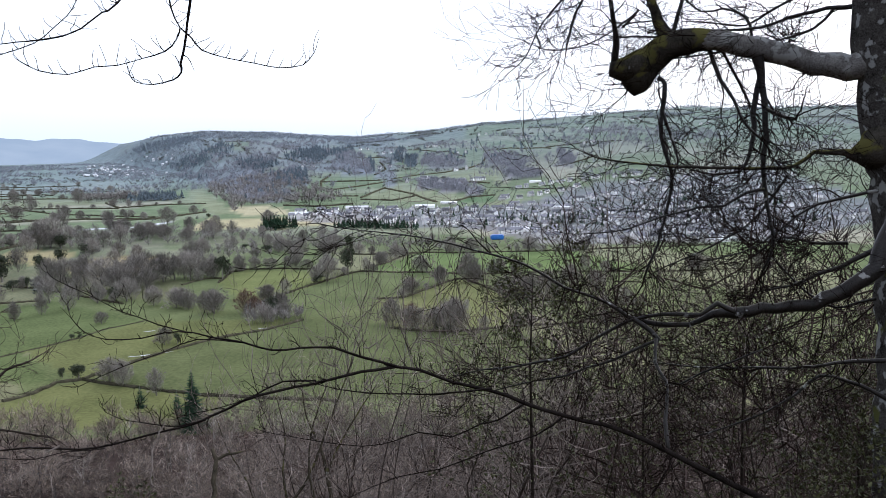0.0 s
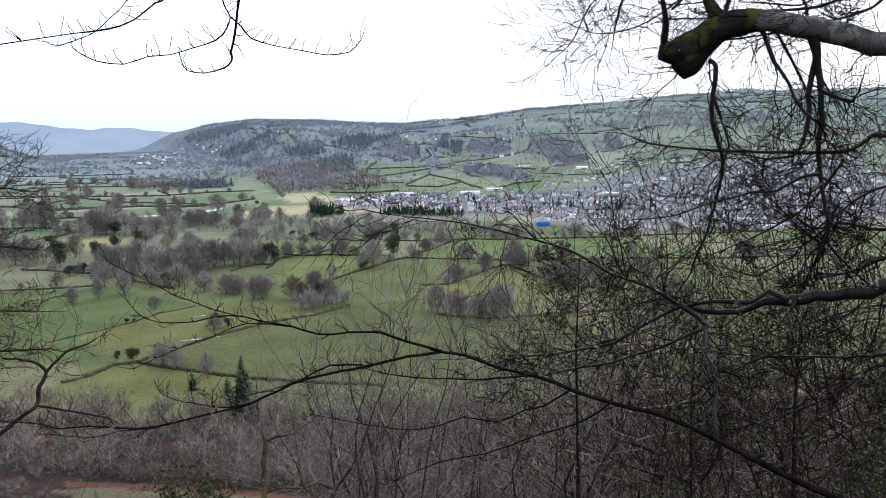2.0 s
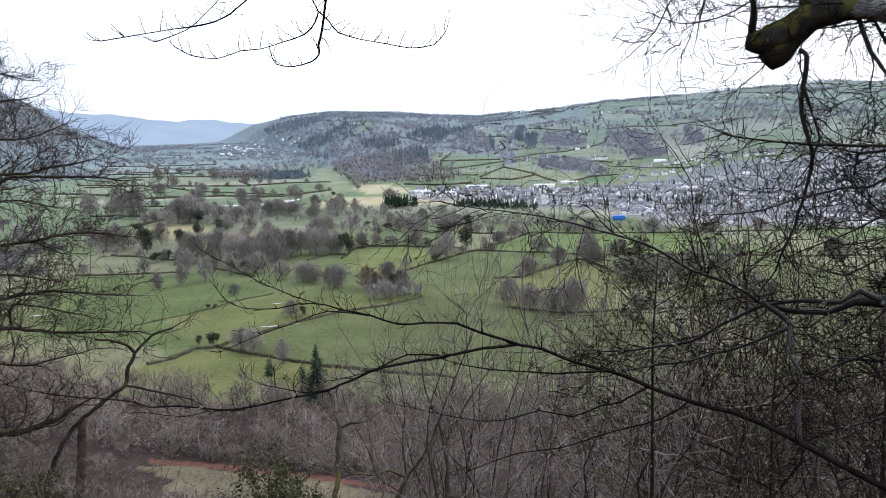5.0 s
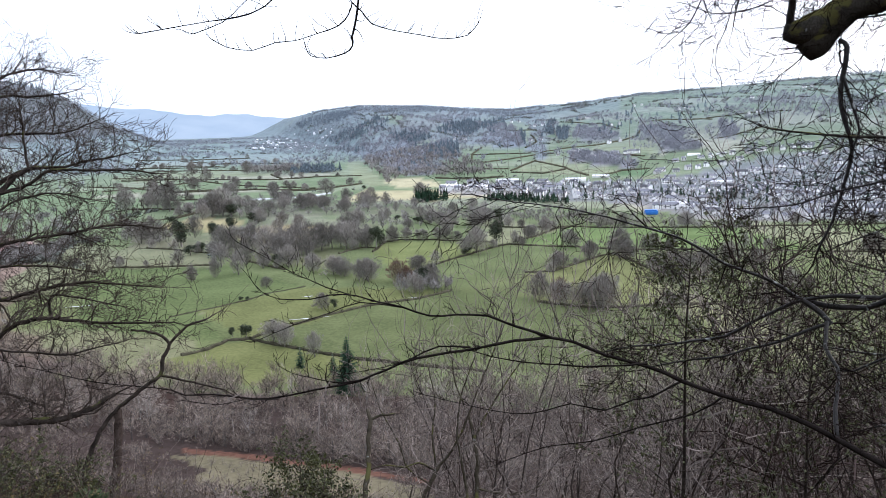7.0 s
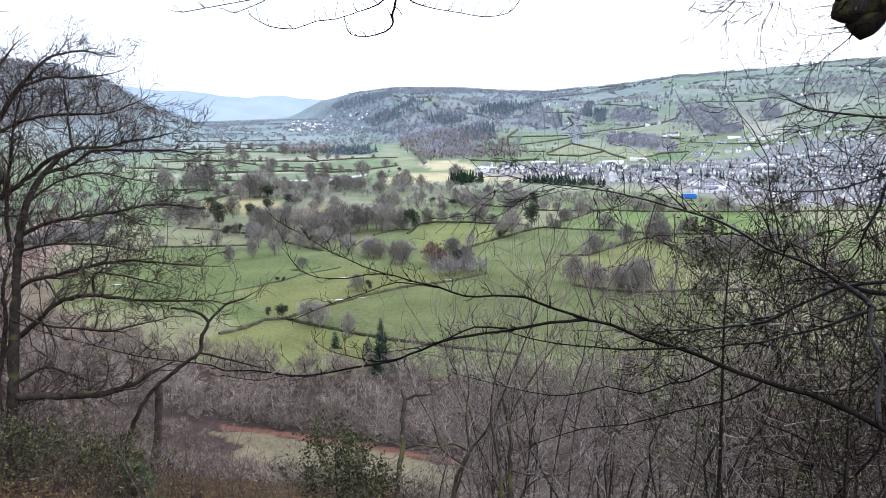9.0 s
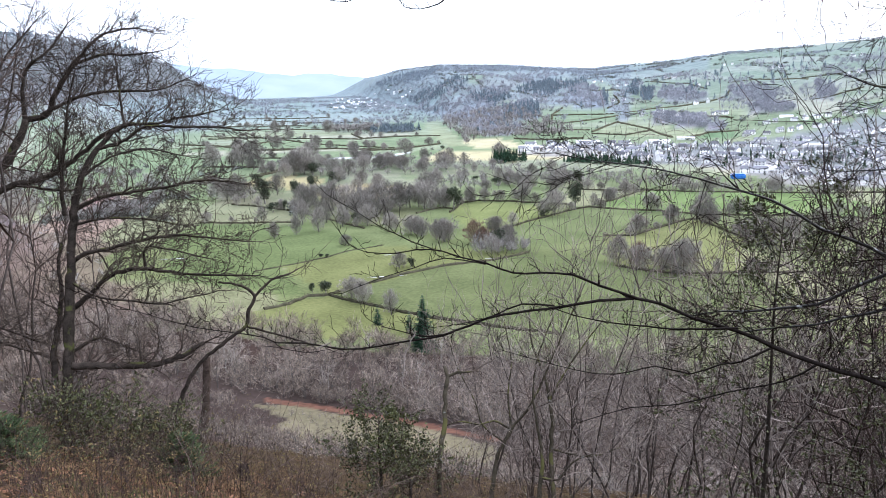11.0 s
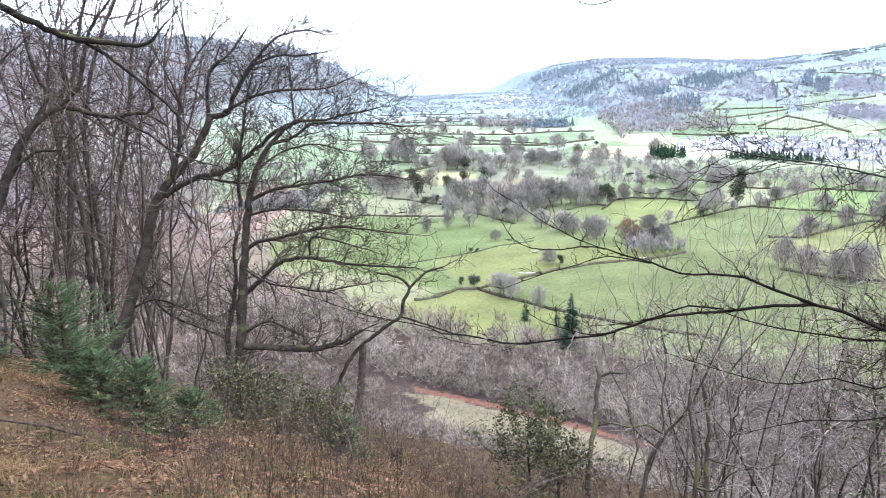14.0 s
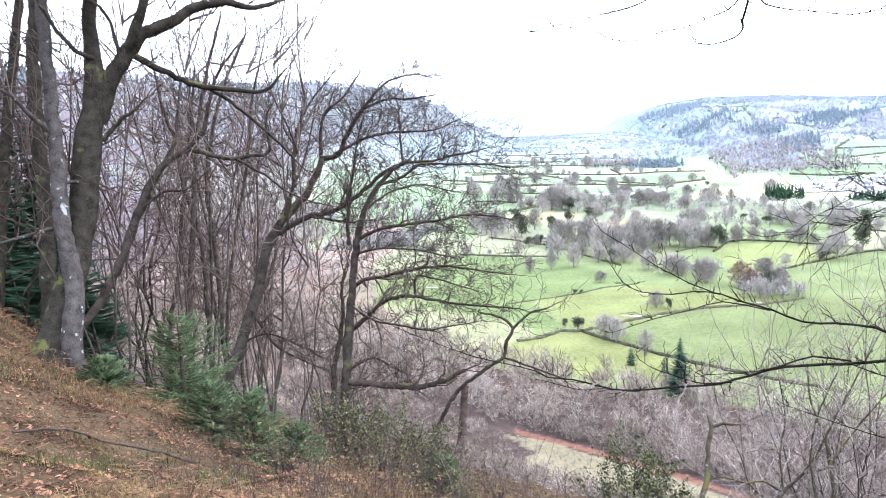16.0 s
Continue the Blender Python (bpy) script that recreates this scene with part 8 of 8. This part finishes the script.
def brush_tree_meshes(seed, w, stems, twig=M_BRUSH, trunk=M_SLOPE_BARK, thick=1.0):
    """Crooked stems that lean apart, with wide-spreading branches and fine twigs."""
    g = np.random.default_rng(seed)
    tr, cr = Tubes(), Tubes()
    for k in range(stems):
        th = g.uniform(0, 2 * math.pi)
        d = np.array([math.cos(th) * w * 0.9, math.sin(th) * w * 0.9, 1.0])
        p = np.array([math.cos(th) * 0.03, math.sin(th) * 0.03, -0.06])
        pts = [p]
        for i in range(8):
            d = d * 0.75 + np.append(g.normal(scale=0.26, size=2), g.uniform(0.15, 0.4))
            pts.append(pts[-1] + d / np.linalg.norm(d) * 0.125)
        tr.tube(pts, np.linspace(0.0075, 0.0018, 9) * thick * g.uniform(0.7, 1.2), 5)
        for _ in range(11):
            i = g.integers(2, 9)
            e = d * 0.35 + np.append(g.normal(scale=0.8, size=2), g.uniform(0.0, 0.6))
            branch_out(cr, pts[i], e, g.uniform(0.16, 0.36) * (1 + w), 0.0032, 2, g, 3, 0.2, (2, 4), 0.55, None, 0.0011)
    return tr.mesh("trunk", trunk), cr.mesh("crown", twig, False)


SLOPE = Kinds("slope_tree", [lambda s=s: brush_tree_meshes(s, 0.3 + 0.1 * (s % 3), 2) for s in (71, 72, 73, 74)], "bare thicket tree with many fine twigs on the slope", "tree", "thicket trees")
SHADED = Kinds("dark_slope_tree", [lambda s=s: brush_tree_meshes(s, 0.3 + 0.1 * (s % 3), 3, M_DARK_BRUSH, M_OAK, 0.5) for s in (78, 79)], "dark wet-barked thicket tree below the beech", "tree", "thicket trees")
PALE_SLOPE = Kinds("slope_tree", [lambda s=s: brush_tree_meshes(s, 0.3 + 0.1 * (s % 3), 2, M_PALE_BRUSH) for s in (84, 85, 86)], "pale-twigged bare thicket tree on the slope", "tree", "thicket trees")
g_slope = np.random.default_rng(72)
made = 0
while made < 78:
    r = float(np.exp(g_slope.uniform(math.log(15), math.log(105))))
    a = float(g_slope.uniform(-40, 34)) if made < 56 else float(g_slope.uniform(-3, 30))
    # low growth where the pasture below shows through, taller to the right
    limit = np.interp(a, [-40, -34, -30, -18, -12, -4, 2, 8, 14, 20, 34], [19, 23, 27, 27, 22, 17, 12.5, 10, 8, 7, 6.5])
    x, y = r * math.sin(radians(a)), r * math.cos(radians(a))
    h = min(100 - r * math.tan(radians(limit)) - ground_at(x, y), 11.0) * float(g_slope.uniform(0.75, 1.08))
    if h < 1.6 or (-34 < a < -16 and g_slope.random() < 0.5):
        continue
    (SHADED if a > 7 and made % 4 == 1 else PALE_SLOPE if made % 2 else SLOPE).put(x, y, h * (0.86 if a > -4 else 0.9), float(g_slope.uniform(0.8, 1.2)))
    made += 1


for a, r, low, w in ((-9.2, 17.0, 12.0, 0.5), (-7.6, 18.5, 10.6, 0.5), (-6.2, 16.5, 11.6, 0.55), (-14.5, 17.5, 18.5, 0.9), (-2.5, 17.0, 14.5, 0.8), (1.5, 20.0, 13.5, 0.8)):
    x, y = r * math.sin(radians(a)), r * math.cos(radians(a))
    PALE_SLOPE.put(x, y, 100 - r * math.tan(radians(low)) - ground_at(x, y), w)
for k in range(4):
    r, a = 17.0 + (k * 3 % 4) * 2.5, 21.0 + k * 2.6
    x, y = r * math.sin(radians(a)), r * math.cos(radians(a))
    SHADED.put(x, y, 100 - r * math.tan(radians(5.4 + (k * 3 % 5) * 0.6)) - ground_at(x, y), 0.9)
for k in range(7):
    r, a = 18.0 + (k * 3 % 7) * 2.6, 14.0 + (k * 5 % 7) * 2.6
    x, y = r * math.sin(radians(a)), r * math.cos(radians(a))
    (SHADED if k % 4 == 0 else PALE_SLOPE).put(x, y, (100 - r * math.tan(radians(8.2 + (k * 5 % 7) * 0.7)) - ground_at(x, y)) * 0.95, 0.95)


# the denser wood uphill to the west, seen between the trunks
DARKWOOD = Kinds("wood_tree", [lambda s=s: brush_tree_meshes(s, 0.2, 1, M_DARK_BRUSH, M_OAK) for s in (75, 76, 77)], "dark bare tree deep in the hillside wood", "tree", "trees of the deep wood")
PALEWOOD = Kinds("wood_tree", [lambda s=s: brush_tree_meshes(s, 0.2, 1) for s in (81, 82, 83)], "slender grey-brown tree in the hillside wood", "tree", "trees of the deep wood")
made = 0
while made < 76:
    r = float(np.exp(g_slope.uniform(math.log(21), math.log(120))))
    a = float(g_slope.uniform(-76, -43))
    top = np.interp(a, [-76, -66, -60, -52, -46, -43], [12, 11, 6, 1, -3, -8]) * g_slope.uniform(0.4, 1.1)
    x, y = r * math.sin(radians(a)), r * math.cos(radians(a))
    h = min(100 + r * math.tan(radians(top)) - ground_at(x, y), 17.0)
    if h < 4:
        continue
    (DARKWOOD if a < -56 else PALEWOOD).put(x, y, h, float(g_slope.uniform(0.6, 0.9)))
    made += 1


# slender trees whose tops stand against the sky
for k in range(11):
    a, r = radians(-62.5 + 1.35 * k), 15 + (k * 5) % 9
    x, y = r * math.sin(a), r * math.cos(a)
    PALEWOOD.put(x, y, 100 + r * math.tan(radians(8 + (k * 3) % 6)) - ground_at(x, y), 0.62)


WOOD_SPRUCES = Kinds("spruce_tree", [lambda s=s: conifer_meshes(s, 0.2, 60, 44, 14, 0.22) for s in (53, 54)], "dark dense spruce deep in the hillside wood", "spruce", "spruces of the wood")
for x, y, h in ((-27.5, 11.0, 11.0), (-31.0, 14.5, 13.0), (-38.0, 14.5, 14.0), (-24.5, 8.6, 8.0)):
    WOOD_SPRUCES.put(x, y, h, 1.1)


def ground_points(n, seed, box, keep=None):
    g = np.random.default_rng(seed)
    x, y = g.uniform(box[0], box[1], n), g.uniform(box[2], box[3], n)
    if keep is not None:
        k = keep(x, y)
        x, y = x[k], y[k]
    return np.stack([x, y, height(x, y)], 1), g


def litter():
    """Fallen leaves lying on the slope."""
    P, g = ground_points(38000, 81, (-17, -3, 2.0, 11.5))
    c = P + [0, 0, 0.015]
    a = np.concatenate([g.normal(size=(len(c), 2)), g.normal(scale=0.35, size=(len(c), 1))], 1)
    a /= np.linalg.norm(a, axis=1)[:, None]
    b = np.cross(a, [0, 0, 1.0]) + g.normal(scale=0.25, size=(len(c), 3))
    s = (0.026 * g.uniform(0.5, 1.5, len(c)))[:, None]
    t = Tubes()
    t.quads(np.stack([c - a * s, c + b * s * 0.6, c + a * s, c - b * s * 0.6], 1))
    tagged(new("fallen_leaves", t.mesh("fallen_leaves", M_LEAF, False)), "brown fallen leaves covering the slope", "leaves", kind="stuff")


def blades(name, label, category, material, n, seed, box, h, lean, wide, keep=None, clump=1, spreadr=0.12):
    """Curved blades in clumps; two joined triangles each."""
    P, g = ground_points(n, seed, box, keep)
    P = np.repeat(P, clump, 0)
    m = len(P)
    P[:, :2] += g.normal(scale=spreadr, size=(m, 2))
    P[:, 2] = height(P[:, 0], P[:, 1]) - 0.02
    th = g.uniform(0, 2 * math.pi, m)
    o = np.stack([np.cos(th), np.sin(th), 0 * th], 1)
    s = np.stack([-np.sin(th), np.cos(th), 0 * th], 1) * wide * g.uniform(0.6, 1.4, m)[:, None]
    hh = (h * g.uniform(0.4, 1.2, m))[:, None]
    ln = lean * g.uniform(0.2, 1.2, m)[:, None]
    up = np.array([[0, 0, 1.0]])
    q1 = P + up * hh * 0.6 + o * hh * ln * 0.35
    q2 = P + up * hh * (1 - 0.3 * ln) + o * hh * ln
    t = Tubes()
    t.quads(np.stack([P - s, P + s, q1 + s * 0.8, q1 - s * 0.8], 1))
    t.tris(np.stack([q1 - s * 0.8, q1 + s * 0.8, q2], 1))
    tagged(new(name, t.mesh(name, material, False)), label, category, kind="stuff")


def bracken():
    """Collapsed dead fronds: an arching rib with side leaflets."""
    P, g = ground_points(1500, 83, (-19, -3, 2.0, 12.5), lambda x, y: wobble(x, y, 1.3) + 0.5 * wobble(x, y, 2.2, 4) > 0.12)
    t = Tubes()
    for p in P:
        th = g.uniform(0, 2 * math.pi)
        L = g.uniform(0.3, 0.75)
        o = np.array([math.cos(th), math.sin(th), 0])
        s = np.array([-math.sin(th), math.cos(th), 0])
        u = np.linspace(0, 1, 6)
        rib = p + o * (L * u)[:, None] + np.array([0, 0, 1]) * (L * (0.75 * u - 0.75 * u * u))[:, None]
        t.tube(rib, np.linspace(0.006, 0.002, 6), 3)
        m = 16
        v = g.uniform(0.2, 1.0, m)
        c = p + o * (L * v)[:, None] + np.array([0, 0, 1]) * (L * (0.75 * v - 0.75 * v * v))[:, None]
        sg = np.where(np.arange(m) % 2, 1.0, -1.0)[:, None]
        tip = c + s * sg * (0.30 * L * (1.15 - v))[:, None] + np.array([0, 0, -0.5]) * (0.1 * L * g.random(m))[:, None]
        t.tris(np.stack([c - o * 0.012, c + o * 0.012, tip], 1))
    tagged(new("dead_bracken", t.mesh("dead_bracken", M_BRACKEN, False)), "rust-brown collapsed bracken on the slope", "bracken", kind="stuff")


def bramble():
    """Thin arching brown canes over the near slope and down the bank."""
    P, g = ground_points(1150, 85, (-19, 5, 3.2, 20), lambda x, y: (np.hypot(x, y) > 6.5) & (y > 6.0 - 0.12 * (x + 8)) & ~((x < -6.9) & (y < 8.6)))
    t = Tubes()
    for p in P:
        d = np.append(g.normal(scale=0.5, size=2), 1.0)
        branch_out(t, p - [0, 0, 0.05], d, g.uniform(0.4, 1.5), 0.006, 1, g, 3, -0.25, (3, 6), 0.35, None, 0.0036)
    tagged(new("bramble_stems", t.mesh("bramble_stems", M_BRUSH, False)), "tangle of brown bramble and weed stems", "brambles", kind="stuff")


def weeds():
    """Upright brown stalks with a few yellowed leaves in front of the slope's edge."""
    P, g = ground_points(1300, 86, (-9.5, -2.0, 2.8, 9.0), lambda x, y: (np.hypot(x, y) > 4.6) & (x + 1.2 * y > -2.6) & (x > -7.3) & (wobble(x, y, 1.1, 6) > -0.3))
    st, lv = Tubes(), Tubes()
    for p in P:
        ends = []
        branch_out(st, p - [0, 0, 0.04], np.append(g.normal(scale=0.12, size=2), 1.0), g.uniform(0.3, 0.95), 0.003, 1, g, 3, 0.3, (2, 5), 0.2, ends, 0.0016)
        E = np.array([e for e, _ in ends])
        lv.tris(leaf_tris(np.repeat(E, 3, 0) + g.normal(scale=0.03, size=(len(E) * 3, 3)), 0.014, g, 0.0, 0.6))
    w = thing("weed_patch", "brown upright weed stalks with yellowed leaves", "weeds", kind="stuff")
    part("stalks", st.mesh("stalks", M_DARK_BRUSH, False), w, kind="stuff")
    part("leaves", lv.mesh("leaves", M_DRYGRASS, False), w, kind="stuff")


litter()
blades("dry_grass", "tufts of straw-coloured dry grass on the slope", "grass", M_DRYGRASS, 900, 82, (-19, -3, 2.0, 12), 0.15, 1.1, 0.0021, lambda x, y: wobble(x, y, 1.7, 9) > 0.1, 22, 0.10)
blades("moss_tufts", "yellow-green moss and grass tufts on the slope", "moss", M_MOSS, 800, 84, (-19, -4, 2.0, 11), 0.07, 0.8, 0.006, lambda x, y: wobble(x, y, 0.8, 2) > 0.28, 26, 0.10)
blades("bracken_tussocks", "tan mounds of collapsed fern and grass on the slope", "fern", M_TUSSOCK, 430, 87, (-19, -4, 1.5, 12), 0.21, 1.5, 0.0025, lambda x, y: wobble(x, y, 1.3) + 0.4 * wobble(x, y, 0.7, 5) > 0.05, 90, 0.19)
blades("green_weeds", "dull green weed clumps on the slope", "weeds", M_WEED, 190, 88, (-12, -4, 1.5, 7), 0.22, 0.8, 0.0038, lambda x, y: wobble(x, y, 0.9, 7) > 0.25, 40, 0.12)
bracken()
bramble()
weeds()


def lying_stick(pts, label, material=M_GREY_BARK):
    c = curve(pts, 0.1)
    g = np.random.default_rng(91)
    c[:, :3] += g.normal(scale=0.006, size=(len(c), 3))
    t = Tubes()
    t.tube(c[:, :3], c[:, 3], 7)
    tagged(new("fallen_stick", t.mesh("fallen_stick", material)), label, "stick", "fallen sticks")


def on_ground(x, y, r, up=0.02):
    return (x, y, ground_at(x, y) + up, r)


lying_stick([on_ground(-8.50, 3.40, 0.014, 0.12), on_ground(-8.49, 3.95, 0.015, 0.12), on_ground(-8.44, 4.42, 0.016, 0.13), on_ground(-8.30, 4.88, 0.018, 0.12), on_ground(-8.12, 5.35, 0.020, 0.07)], "thin brown stick lying on the leaf litter", M_DEADWOOD)
lying_stick([on_ground(-7.2, 9.0, 0.03, 0.1), on_ground(-6.7, 8.9, 0.03, 0.06), on_ground(-6.1, 8.7, 0.025, 0.04)], "pale broken stick lying by a stump", M_PALE_TWIG)


def stump(x, y, h, r):
    g = np.random.default_rng(95)
    z = ground_at(x, y)
    bm = bmesh.new()
    n = 14
    rings = []
    for k, (u, w) in enumerate(((-0.3, 1.5), (0.1, 1.15), (0.5, 0.95), (0.8, 0.9), (1.0, 0.8))):
        rings.append([bm.verts.new((math.cos(a) * r * w * g.uniform(0.85, 1.15), math.sin(a) * r * w * g.uniform(0.85, 1.15), h * u + (h * 0.3 * g.random() if u == 1.0 else 0))) for a in np.arange(n) * 2 * math.pi / n])
    for a, b in zip(rings, rings[1:]):
        for i in range(n):
            bm.faces.new((a[i], a[(i + 1) % n], b[(i + 1) % n], b[i]))
    mid = bm.verts.new((0, 0, h * 0.7))
    for i in range(n):
        bm.faces.new((rings[-1][i], rings[-1][(i + 1) % n], mid))
    me = bpy.data.meshes.new("stump")
    bm.to_mesh(me)
    bm.free()
    me.materials.append(M_DEADWOOD)
    ob = tagged(new("tree_stump", me), "jagged dark broken stump on the slope", "stump")
    ob.location = (x, y, z)


stump(-6.3, 9.35, 0.42, 0.10)
